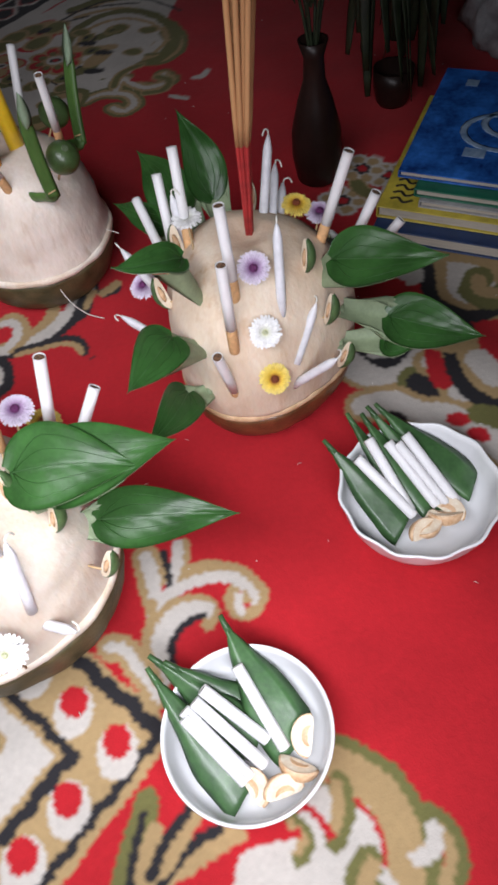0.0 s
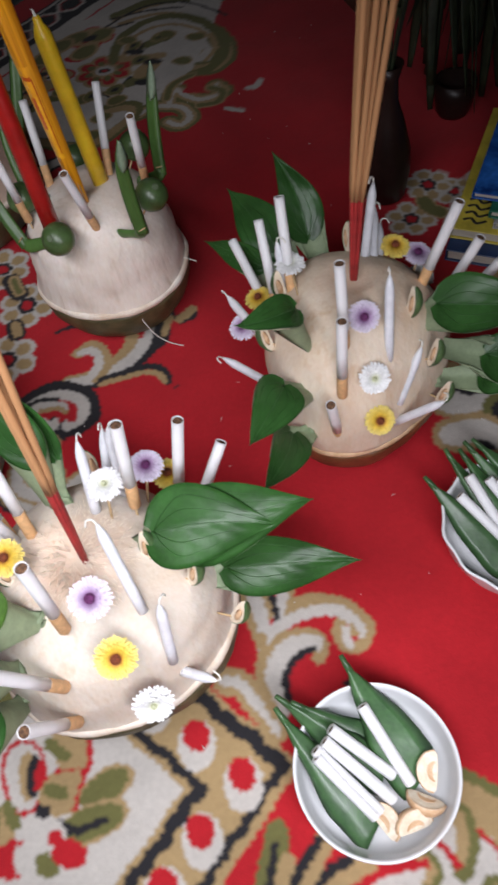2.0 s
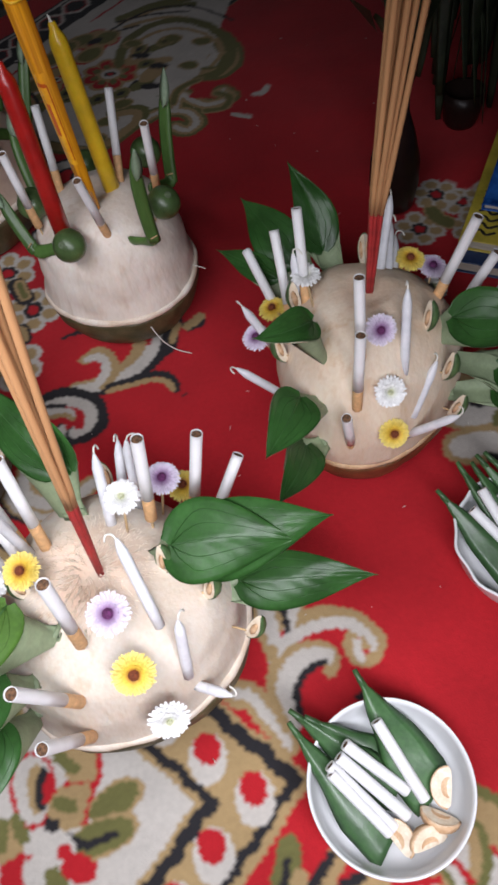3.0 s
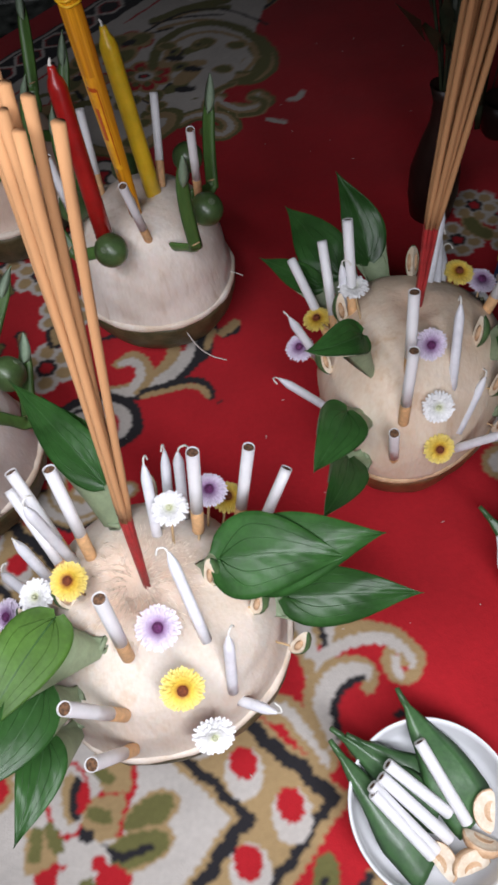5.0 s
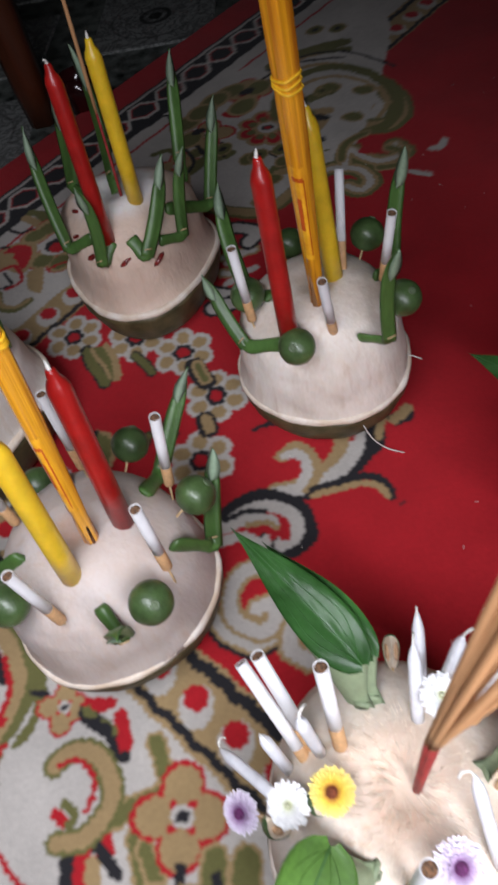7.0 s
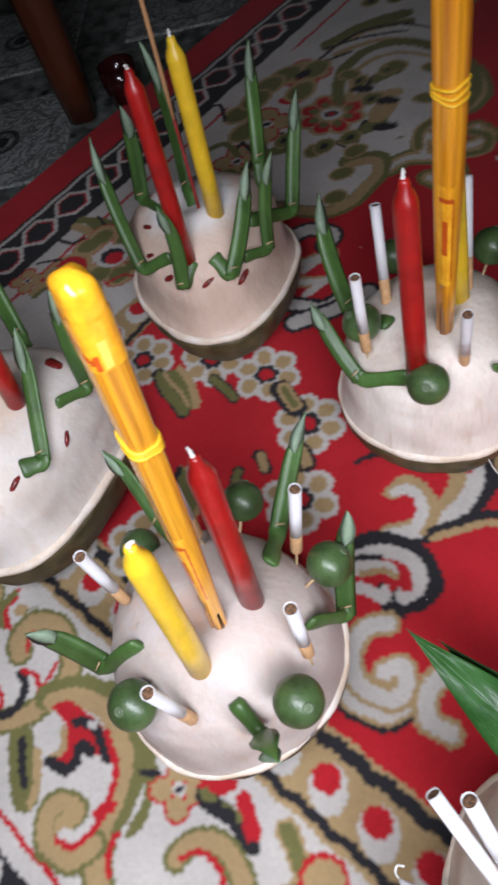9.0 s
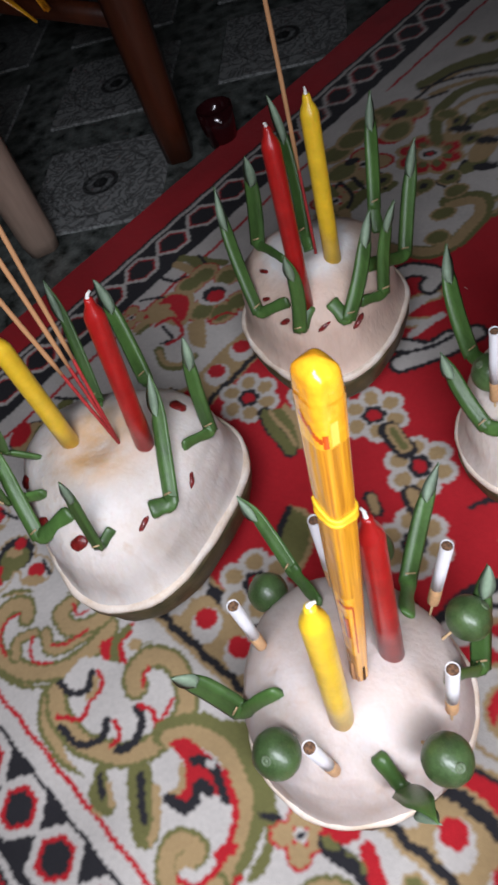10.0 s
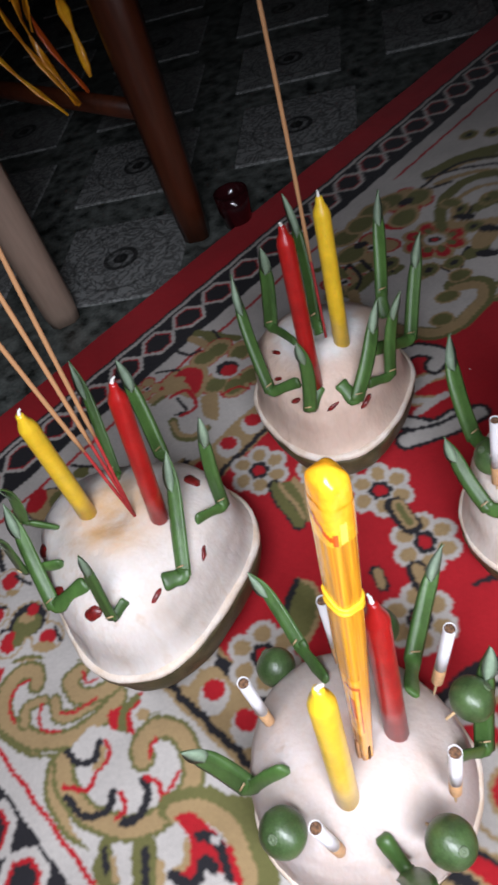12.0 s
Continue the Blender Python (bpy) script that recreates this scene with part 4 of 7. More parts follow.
def patch(ink, text):
    """A filled shape with smooth edges."""
    pts = spots_of(text)
    line = np.array([tuple(p)[:2] for p in curve_points([(u, v, 0) for u, v in np.vstack([pts, pts[:1]])], 5)])
    w = window_of(line, 4)
    gu, gv = GU[w], GV[w]
    inside = np.zeros(gu.shape, bool)
    for (au, av), (bu, bv) in zip(line, line[1:]):
        if abs(bv - av) > 1e-9:
            inside ^= ((av > gv) != (bv > gv)) & (gu < (bu - au) * (gv - av) / (bv - av) + au)
    lay(inside, ink, w)


def spot(ink, text, ru, rv, angle=0):
    c = spots_of(text)
    w = window_of(c, max(ru, rv) + 4)
    a = radians(angle)
    x, y = GU[w] - c[0, 0], GV[w] - c[0, 1]
    lay(((x * math.cos(a) + y * math.sin(a)) / ru) ** 2 + ((y * math.cos(a) - x * math.sin(a)) / rv) ** 2 < 1, ink, w)


def petals(text, count, reach, size, ink, phase=0.3):
    u, v = spots_of(text)[0]
    for i in range(count):
        a = phase + 2 * math.pi * i / count
        spot(ink, f"{u + reach * math.cos(a):.1f},{v + reach * math.sin(a):.1f}", size * 1.1, size, math.degrees(a))


def rose(text, width):
    """A small flower: six gold petals edged with cream, a black ring and a red heart."""
    r = width * 0.60
    petals(text, 6, r * 0.68, r * 0.45, "W")
    petals(text, 6, r * 0.71, r * 0.26, "G")
    petals(text, 6, r * 0.24, r * 0.17, "K", 0.82)
    spot("R", text, r * 0.24, r * 0.22)


def bloom(text, width):
    """A gold flower edged with red, its heart cream and black."""
    r = width / 2
    petals(text, 4, r * 0.62, r * 0.56, "R", 0.7)
    petals(text, 4, r * 0.60, r * 0.46, "G", 0.7)
    petals(text, 4, r * 0.34, r * 0.10, "R", 1.5)
    spot("W", text, r * 0.30, r * 0.24, 30)
    spot("K", text, r * 0.20, r * 0.13, 60)


def red_rose(text, width):
    """A red flower with gold gaps and a cream heart."""
    r = width / 2
    petals(text, 8, r * 0.72, r * 0.40, "G", 0.2)
    spot("G", text, r * 0.72, r * 0.72)
    petals(text, 8, r * 0.74, r * 0.26, "R", 0.2)
    petals(text, 8, r * 0.60, r * 0.15, "O", 0.2)
    spot("W", text, r * 0.36, r * 0.33)
    spot("K", text, r * 0.22, r * 0.16, 40)
    spot("R", text, r * 0.12, r * 0.10)


def sprig(width, text):
    """An olive leaf edged with gold."""
    stroke("G", width + 5, text)
    stroke("O", width, text)


def borders():
    """The red edge, the dark band with its chain, the pale border and the gold band with red dots."""
    u, v = GU, GV
    pale = (v < 333) | (u < -832)
    lay(pale, "W")
    gold = ((v < 388) & (v > 331) & (u > -832) & (u < -86)) | ((u > -832) & (u < -775) & (v > 333)) | ((u > -138) & (u < -86) & (v < 388) & (v > 205))
    lay(gold, "G")
    inner = (u > -86) & (v < 388)
    lay(inner, "R")
    ragged = 1.0 * np.sin(u / 3.1) + 1.0 * np.sin(v / 2.7)
    lay((abs(v - 380 + ragged) < 4) & (u < -91) & (u > -786), "K")
    lay((abs(v - 338 + ragged) < 4) & (u < -129) & (u > -828), "K")
    lay((abs(u + 95 + ragged) < 4) & (v < 382) & (v > 200), "K")
    lay((abs(u + 130 + ragged) < 4) & (v < 341) & (v > 200), "K")
    lay((abs(u + 824 + ragged) < 4) & (v > 338), "K")
    lay((abs(u + 780 + ragged) < 4) & (v > 378), "K")
    places = [(a, 359) for a in np.arange(-773, -100, 38.9)] + [(-112, b) for b in (318, 282, 245)] + [(-800, b) for b in np.arange(398, 1700, 39)]
    for a, b in places:
        if (a, b) == (-112, 359):
            continue
        spot("W", f"{a + 2.5:.0f},{b - 2.5:.0f}", 15, 13.5, -45)
        spot("R", f"{a - 1.5:.0f},{b + 1:.0f}", 10, 9)
    # dark bands, each with a chain of cream and red links; outside them a cream line and the red edge
    for far_side in (False, True):
        s, d = (v, u + 1004) if far_side else (u, v - 166)
        side = (v > 120) if far_side else (u > -1030)
        low, high = (-25, 36) if far_side else (-28, 24)
        lay((d < low) & side, "W")
        lay((d < low - 5) & side, "K")
        lay((d < low - 9) & side, "R")
        band = (d > low) & (d < high)
        lay(band & side, "K")
        step = 55.0 if far_side else 49.0
        ph = ((s + (10 if far_side else 19)) % step) - step / 2
        ring = np.maximum(abs(d), (abs(d) + 1.38 * abs(ph) * 49.0 / step) / 1.69)
        white, red = (16.5, 14.5) if far_side else (14.5, 10.8)
        lay((ring < 21) & (ring > white) & band & side, "W")
        lay((ring < white) & (ring > red) & band & side, "R")
    lay((abs(v - 203.5) < 1.8) & (u > -944), "R")
    lay((abs(u + 944) < 2.2) & (v > 203), "R")


borders()

# scroll by the small bowl
stroke("G", 18, "-159,398 -148,404 -132,400 -112,395")
stroke("G", 21, "-142,433 -158,443 -173,455 -184,461")
stroke("G", 17, "-98,416 -98,431 -88,445")
stroke("W", 7, "-159,398 -148,404 -132,400 -112,395")
stroke("W", 10, "-142,433 -158,443 -173,455 -184,461")
stroke("W", 6, "-98,416 -98,431 -88,445")
patch("R", "-168,486 -107,516 -69,471 -95,418 -111,411 -136,436 -156,446")
stroke("G", 9, "-168,484 -156,468")
stroke("G", 9, "-152,462 -150,474 -141,484 -125,490 -107,491 -99,488 -97,476 -100,470")
stroke("G", 8, "-118,484 -118,476 -115,470 -105,467 -100,470")
stroke("W", 9, "-151,432 -151,449 -145,465 -136,477 -123,484 -110,485 -103,482")
stroke("W", 6, "-112,477 -108,472 -104,470")
stroke("G", 5, "-109,481 -105,478")
stroke("G", 9, "-146,435 -144,445 -137,455 -127,460 -117,457 -115,449")
stroke("W", 13, "-116,407 -128,415 -136,426 -138,439 -132,450 -124,455")
stroke("W", 5, "-125,455 -120,453")
stroke("K", 5, "-112,412 -121,418 -127,424 -129,435 -127,443 -122,451")
stroke("W", 8, "-172,482 -163,470 -156,456")
stroke("K", 5, "-177,472 -168,465 -156,455")
stroke("G", 7, "-156,438 -149,428 -144,419 -129,407 -117,401")
spot("K", "-89,447", 5, 3, 45)
# pale medallion by the small bowl
stroke("O", 30, "-13,425 12,433 35,431 53,421 69,398")
stroke("G", 21, "-12,424 12,431 34,429 49,419 66,395")
patch("W", "-6,333 -16,364 -2,387 -3,410 10,420 30,419 47,406 61,385")
stroke("R", 3, "1,419 22,419 39,414 49,404")
stroke("O", 12, "6,422 18,411 21,396")
stroke("G", 7, "6,420 15,409 18,401")
stroke("O", 9, "-4,390 8,388 10,378")
stroke("G", 5, "-4,387 6,387 7,380")
stroke("R", 4, "-15,394 4,401 18,397")
stroke("G", 14, "-24,365 -39,337 -41,313")
stroke("K", 6, "-33,362 -42,342 -40,317")
stroke("R", 5, "2,387 -16,364 -32,330 -34,318")
stroke("O", 16, "41,399 41,389 55,387")
stroke("G", 9, "44,399 45,388 58,389")
stroke("O", 11, "54,439 68,437 78,428 83,409")
stroke("G", 7, "61,434 72,429 78,414")
stroke("W", 9, "59,433 64,426 61,416")
stroke("O", 16, "-76,346 -67,329 -54,302")
stroke("G", 10, "-63,339 -55,324 -46,309")
stroke("K", 5, "-73,340 -64,325 -51,304")
stroke("G", 12, "-50,360 -49,339 -47,328")
stroke("K", 6, "-53,359 -54,339 -48,320")
# flowers and scrolls by the large plate
stroke("G", 36, "-174,692 -148,690 -131,705 -122,732 -127,748")
stroke("W", 26, "-174,692 -148,690 -131,705 -122,732 -127,748")
stroke("K", 20, "-163,713 -141,713 -141,739")
stroke("R", 12, "-153,733 -144,726")
stroke("G", 14, "-173,720 -159,721")
stroke("W", 8, "-154,709 -140,721")
stroke("O", 38, "-106,703 -90,702")
stroke("K", 22, "-106,703 -90,702")
stroke("G", 30, "-110,728 -91,726 -74,709")
stroke("W", 16, "-110,728 -91,726 -74,709")
stroke("K", 30, "-100,757 -78,730 -54,722 -35,728")
stroke("G", 20, "-100,766 -77,739 -52,730")
stroke("W", 24, "-78,749 -61,742")
stroke("R", 14, "-120,745 -102,723 -90,713")
stroke("G", 34, "-129,660 -113,676 -91,678 -70,688 -47,687 -20,680")
stroke("W", 22, "-129,660 -113,676 -91,678 -70,688 -47,687 -20,680")
spot("R", "-64,688", 9, 7, 34)
spot("R", "-44,683", 9, 7, 14)
stroke("O", 20, "-52,701 -33,706")
spot("K", "-103,665", 8, 5, 14)
patch("G", "-192,845 -156,865 -111,865 -83,807 -115,788 -152,797")
patch("W", "-158,842 -132,852 -106,833 -117,803 -141,812")
stroke("K", 14, "-173,828 -144,793 -110,790 -88,816")
stroke("O", 26, "-125,839 -121,820 -104,818 -95,836")
stroke("G", 14, "-124,835 -117,824 -104,828")
patch("W", "-202,811 -182,828 -164,808 -183,791")
spot("R", "-192,786", 22, 12, 32)
stroke("K", 10, "-119,776 -104,779")
stroke("G", 20, "-159,752 -124,750 -106,754")
rose("-275,931", 34)
rose("-260,951", 34)
rose("-250,902", 34)
rose("-293,873", 38)
rose("-305,928", 38)
sprig(14, "-296,904 -284,896 -272,894")
# scroll with black edge in the red field
stroke("K", 16, "-436,513 -419,544 -405,575 -402,600 -406,621")
stroke("K", 14, "-405,620 -412,639 -406,652")
stroke("G", 19, "-441,523 -426,551 -415,576 -417,604 -431,629")
stroke("W", 11, "-441,523 -426,551 -415,576 -417,604 -431,629")
stroke("G", 13, "-461,552 -459,564 -445,568 -426,556")
stroke("G", 13, "-421,576 -429,596 -438,607")
stroke("W", 7, "-461,552 -459,564 -445,568 -426,556")
stroke("W", 7, "-421,576 -429,596 -438,607")
stroke("G", 10, "-403,611 -412,631 -409,659")
stroke("K", 10, "-418,531 -402,559 -383,579 -362,577")
stroke("G", 7, "-419,537 -405,562 -387,581 -370,578")
stroke("K", 22, "-458,501 -434,518 -407,516 -400,504 -416,482")
stroke("W", 13, "-455,498 -434,515 -410,513 -404,503 -413,489")
stroke("G", 9, "-447,495 -434,503 -421,502")
stroke("K", 7, "-506,564 -495,581")
# flower chain
rose("-630,597", 46)
rose("-563,574", 46)
rose("-747,548", 46)
rose("-525,512", 46)
rose("-686,583", 46)
patch("K", "-722,534 -714,549 -668,528 -675,519")
stroke("K", 12, "-670,567 -639,560")
stroke("K", 20, "-608,590 -594,585 -583,581")
stroke("K", 18, "-553,548 -541,540")
stroke("K", 10, "-585,504 -576,487")
patch("G", "-712,560 -704,562 -664,543 -664,530 -700,545")
patch("O", "-718,540 -709,556 -668,535 -673,524")
stroke("O", 8, "-670,567 -639,560")
stroke("G", 13, "-606,592 -594,587 -585,583")
stroke("O", 6, "-606,592 -594,587 -585,583")
stroke("G", 10, "-553,549 -541,541")
stroke("O", 6, "-585,504 -576,487")
stroke("K", 22, "-661,677 -634,687 -624,709")
stroke("W", 13, "-661,677 -634,687 -624,709")
stroke("G", 15, "-689,722 -679,737 -668,751")
stroke("G", 15, "-672,705 -655,714")
stroke("W", 8, "-689,722 -679,737 -668,751")
stroke("W", 8, "-672,705 -655,714")
stroke("K", 26, "-471,556 -448,559 -432,582 -427,615 -431,636")
stroke("W", 17, "-471,556 -448,559 -432,582 -427,615 -431,636")
stroke("G", 15, "-470,563 -460,572 -446,561")
stroke("W", 8, "-470,563 -460,572 -446,561")
stroke("K", 20, "-457,499 -445,518 -424,523 -407,510 -409,493 -424,486")
stroke("K", 20, "-427,550 -414,568 -395,586")
stroke("W", 13, "-457,499 -445,518 -424,523 -407,510 -409,493 -424,486")
stroke("W", 13, "-427,550 -414,568 -395,586")
stroke("G", 8, "-450,496 -438,507 -424,503")
stroke("K", 20, "-416,412 -395,409 -377,415 -371,433")
stroke("G", 13, "-416,412 -395,409 -377,415 -371,433")
stroke("W", 8, "-416,412 -395,409 -377,415 -371,433")
stroke("G", 18, "-412,468 -422,455 -420,434 -404,422 -383,424 -378,438 -387,448 -395,438")
stroke("W", 11, "-412,468 -422,455 -420,434 -404,422 -383,424 -378,438 -387,448 -395,438")
stroke("G", 18, "-363,462 -364,443 -355,429 -340,431")
stroke("W", 11, "-363,462 -364,443 -355,429 -340,431")
# large scroll in the pale border
stroke("O", 24, "-621,281 -635,286 -639,303 -619,315 -595,310 -580,290 -578,262 -595,238 -623,220 -655,219 -674,231 -679,247")
stroke("G", 16, "-621,281 -635,286 -639,303 -619,315 -595,310 -580,290 -578,262 -595,238 -623,220 -655,219 -674,231 -679,247")
patch("W", "-624,298 -613,309 -602,302 -595,281 -593,266 -606,241 -627,228 -647,226 -646,244 -662,250 -654,282 -619,276")
stroke("R", 4, "-617,289 -627,298 -621,310 -607,308 -596,295 -592,275")
stroke("K", 5, "-678,244 -662,247 -658,259 -664,268")
stroke("R", 4, "-659,270 -650,260 -654,244")
stroke("G", 12, "-668,237 -656,236")
stroke("R", 4, "-672,233 -658,228 -642,240")
stroke("K", 6, "-655,224 -636,224 -621,233 -618,245 -624,252")
stroke("R", 4, "-622,252 -610,251 -602,242")
stroke("K", 6, "-602,243 -599,257 -607,269 -612,272")
stroke("R", 4, "-610,274 -599,278 -589,274")
stroke("R", 4, "-617,230 -610,239 -601,240")
stroke("O", 22, "-749,262 -769,266 -781,250 -765,231 -738,221 -706,231 -684,252 -675,283 -683,300")
stroke("G", 15, "-749,262 -769,266 -781,250 -765,231 -738,221 -706,231 -684,252 -675,283 -683,300")
stroke("O", 20, "-730,298 -727,280 -706,281")
stroke("G", 13, "-727,297 -724,283 -706,285")
stroke("R", 3, "-727,297 -721,288 -713,296")
stroke("R", 4, "-764,247 -755,232 -734,228")
stroke("O", 10, "-738,246 -731,233 -713,235")
stroke("R", 4, "-733,252 -725,240 -706,243 -701,252")
stroke("R", 4, "-723,261 -704,267 -698,285 -704,296")
stroke("O", 10, "-709,257 -688,268 -680,284")
# buds, leaves and flowers in the pale border
stroke("R", 13, "-671,316 -662,296 -648,281")
stroke("O", 8, "-672,310 -660,292")
stroke("R", 9, "-680,293 -666,293")
spot("G", "-591,218", 19, 9, -42)
spot("O", "-593,217", 17, 8, -34)
spot("K", "-595,219", 10, 3, -36)
spot("G", "-556,231", 26, 9, -35)
spot("O", "-557,231", 24, 8, -34)
spot("K", "-560,232", 17, 3, -32)
stroke("O", 26, "-572,291 -540,301 -507,296 -486,281 -477,262 -489,248")
stroke("G", 18, "-572,284 -539,296 -510,291 -490,278 -482,260")
stroke("O", 12, "-569,291 -552,308 -537,317")
stroke("R", 6, "-511,282 -496,273 -489,255 -492,247")
stroke("O", 9, "-511,275 -499,267 -494,255")
patch("W", "-566,272 -549,262 -544,246 -527,252 -523,265 -508,269 -494,258 -503,247 -527,230 -560,243")
stroke("R", 10, "-570,276 -554,275 -543,263 -546,253")
stroke("R", 12, "-555,279 -537,280 -522,283")
stroke("G", 5, "-558,272 -544,259 -549,250")
stroke("K", 7, "-549,280 -537,287 -519,286 -513,276")
stroke("K", 7, "-548,250 -534,251 -532,263 -537,271 -527,274")
stroke("O", 16, "-507,211 -518,224 -511,238 -502,232 -504,223")
stroke("G", 10, "-505,212 -515,223 -511,235")
stroke("R", 7, "-494,243 -495,228 -491,218")
stroke("R", 5, "-480,254 -472,243")
bloom("-460,294", 34)
stroke("K", 10, "-444,303 -424,304 -400,301")
stroke("R", 9, "-447,308 -433,319")
stroke("R", 12, "-420,316 -405,308")
stroke("O", 5, "-430,305 -416,307")
sprig(10, "-388,321 -375,315 -364,309")
sprig(11, "-375,271 -371,284 -363,300")
sprig(11, "-356,272 -344,263 -331,256")
sprig(9, "-347,270 -338,267 -328,264")
bloom("-342,300", 56)
stroke("K", 7, "-322,279 -317,273 -312,268")
sprig(15, "-309,296 -302,287 -293,276")
sprig(17, "-292,309 -285,299 -276,288")
stroke("K", 7, "-302,290 -292,284 -280,279")
stroke("K", 6, "-286,293 -281,287")
sprig(18, "-362,203 -348,211 -334,219")
stroke("R", 14, "-376,257 -368,254")
stroke("K", 8, "-379,250 -367,252 -352,249")
stroke("R", 16, "-380,242 -366,226")
stroke("K", 10, "-382,232 -368,219")
stroke("G", 10, "-368,243 -351,230")
red_rose("-298,238", 72)
spot("R", "-230,272", 24, 16, -32)
spot("W", "-230,272", 21, 13, -32)
spot("G", "-227,274", 15, 7, -36)
spot("K", "-224,276", 13, 5, -43)
spot("R", "-221,279", 10, 3, -45)
patch("G", "-235,301 -218,319 -205,311 -199,300 -211,290 -221,294")
stroke("R", 4, "-212,318 -203,308 -199,299 -214,288")
stroke("O", 8, "-231,296 -217,298")
patch("G", "-216,284 -200,298 -192,287 -187,277 -201,264 -213,271")
stroke("R", 4, "-198,297 -192,288 -186,278")
stroke("O", 9, "-209,277 -201,280")
spot("G", "-180,302", 20, 11, 65)
spot("O", "-181,300", 18, 9, 68)
spot("G", "-172,282", 22, 12, 60)
spot("O", "-173,281", 20, 10, 56)
stroke("K", 5, "-191,267 -177,272 -168,286")
patch("R", "-215,233 -206,244 -185,245 -182,237 -202,221")
spot("W", "-191,239", 12, 7, -13)
spot("W", "-189,258", 13, 10, 5)
spot("O", "-180,247", 9, 6, 0)
spot("R", "-173,260", 12, 8, 17)
patch("G", "-238,243 -218,255 -209,243 -218,227")
stroke("O", 9, "-230,245 -221,237")
stroke("O", 8, "-226,253 -214,250")
spot("K", "-204,265", 6, 4, 27)
spot("R", "-187,260", 6, 4, 45)
# far corner
patch("W", "-907,964 -849,1036 -800,1080 -733,1081 -685,1054 -675,1017 -692,990 -684,956 -682,915 -700,882 -755,882 -840,907")
stroke("O", 34, "-819,1082 -744,1088 -686,1056 -672,1015 -711,991")
stroke("G", 20, "-819,1082 -744,1088 -686,1056 -672,1015 -711,991")
stroke("O", 28, "-668,917 -684,948 -643,944 -624,972 -641,981")
stroke("O", 28, "-692,884 -681,910 -653,921 -628,912 -624,892 -643,889")
stroke("G", 18, "-668,917 -684,948 -643,944 -624,972 -641,981")
stroke("G", 18, "-692,884 -681,910 -653,921 -628,912 -624,892 -643,889")
stroke("W", 8, "-668,917 -684,948 -643,944 -624,972 -641,981")
stroke("W", 8, "-692,884 -681,910 -653,921 -628,912 -624,892 -643,889")
spot("O", "-794,993", 26, 12, -6)
spot("K", "-879,984", 22, 10, 5)
spot("O", "-732,938", 26, 12, 5)
stroke("O", 16, "-778,1039 -736,1015 -725,986")
stroke("G", 14, "-756,1059 -721,1039 -719,1013")
stroke("R", 14, "-669,956 -645,967")
stroke("W", 9, "-600,995 -593,1001 -595,1015")
stroke("W", 8, "-595,946 -574,949")
patch("W", "-880,791 -793,772 -706,804 -695,861 -710,898 -714,931 -697,997 -845,1254 -931,1100 -948,916")
bloom("-885,635", 44)
bloom("-952,559", 34)
stroke("O", 14, "-880,535 -848,541 -851,567")
stroke("G", 9, "-880,535 -849,542 -852,565")
stroke("R", 10, "-932,570 -892,563 -890,585")
stroke("G", 12, "-968,651 -926,651")
stroke("O", 12, "-969,662 -914,680")
stroke("K", 5, "-888,550 -885,561")
red_rose("-810,942", 74)
bloom("-873,895", 60)
bloom("-892,996", 60)
bloom("-862,825", 50)
spot("R", "-875,947", 16, 10, 23)
spot("O", "-824,867", 20, 10, 56)
spot("K", "-918,929", 12, 7, 23)
stroke("O", 20, "-827,771 -767,781 -705,803 -694,862 -710,898 -741,877")
stroke("G", 13, "-827,771 -768,782 -706,804 -697,861 -711,891 -735,874")
stroke("O", 18, "-802,1017 -788,1049")
stroke("O", 18, "-841,810 -837,849")
stroke("K", 8, "-753,911 -763,944")
spot("O", "-751,943", 20, 10, 74)
spot("K", "-812,1007", 16, 9, 82)
stroke("O", 22, "-904,1063 -884,1116 -849,1158")
stroke("G", 10, "-897,1054 -876,1104 -840,1143")
stroke("G", 16, "-808,975 -762,1007")
spot("G", "-757,972", 26, 14, 90)
stroke("K", 24, "-725,736 -711,769 -685,773 -681,756")
stroke("K", 24, "-646,658 -622,691 -607,725")
stroke("W", 15, "-725,736 -711,769 -685,773 -681,756")
stroke("W", 15, "-646,658 -622,691 -607,725")
stroke("W", 9, "-679,718 -676,740")
stroke("W", 9, "-658,694 -648,728")
# scrolls between the middle coconuts
patch("R", "-479,495 -508,556 -465,599 -409,638 -358,584 -390,532 -377,497 -405,480 -432,490 -451,467")
stroke("K", 13, "-423,632 -411,619 -409,608")
stroke("G", 8, "-421,637 -412,620")
stroke("G", 17, "-441,610 -427,587 -428,564 -435,542 -449,525")
stroke("K", 14, "-429,626 -412,600 -411,572 -423,546 -439,524")
stroke("W", 13, "-434,621 -419,593 -419,570 -429,546 -448,524")
stroke("R", 5, "-438,619 -430,604")
stroke("G", 13, "-468,556 -465,568 -450,571 -435,561 -431,544")
stroke("W", 9, "-466,558 -461,564 -450,565 -439,555 -436,539")
stroke("K", 8, "-424,544 -407,571 -393,583 -377,583 -369,578")
stroke("G", 6, "-421,540 -403,566 -391,576 -378,578 -372,576")
stroke("K", 19, "-469,467 -465,494 -457,512 -439,521 -419,521 -404,509 -404,496 -412,488")
stroke("W", 12, "-465,466 -459,490 -450,508 -434,516 -417,513 -409,502 -414,491")
stroke("R", 9, "-451,485 -441,502 -427,506 -416,498")
stroke("K", 5, "-466,480 -456,497 -445,506")
stroke("W", 8, "-462,471 -451,491 -438,503 -431,501")
stroke("G", 5, "-448,488 -436,499 -427,499")
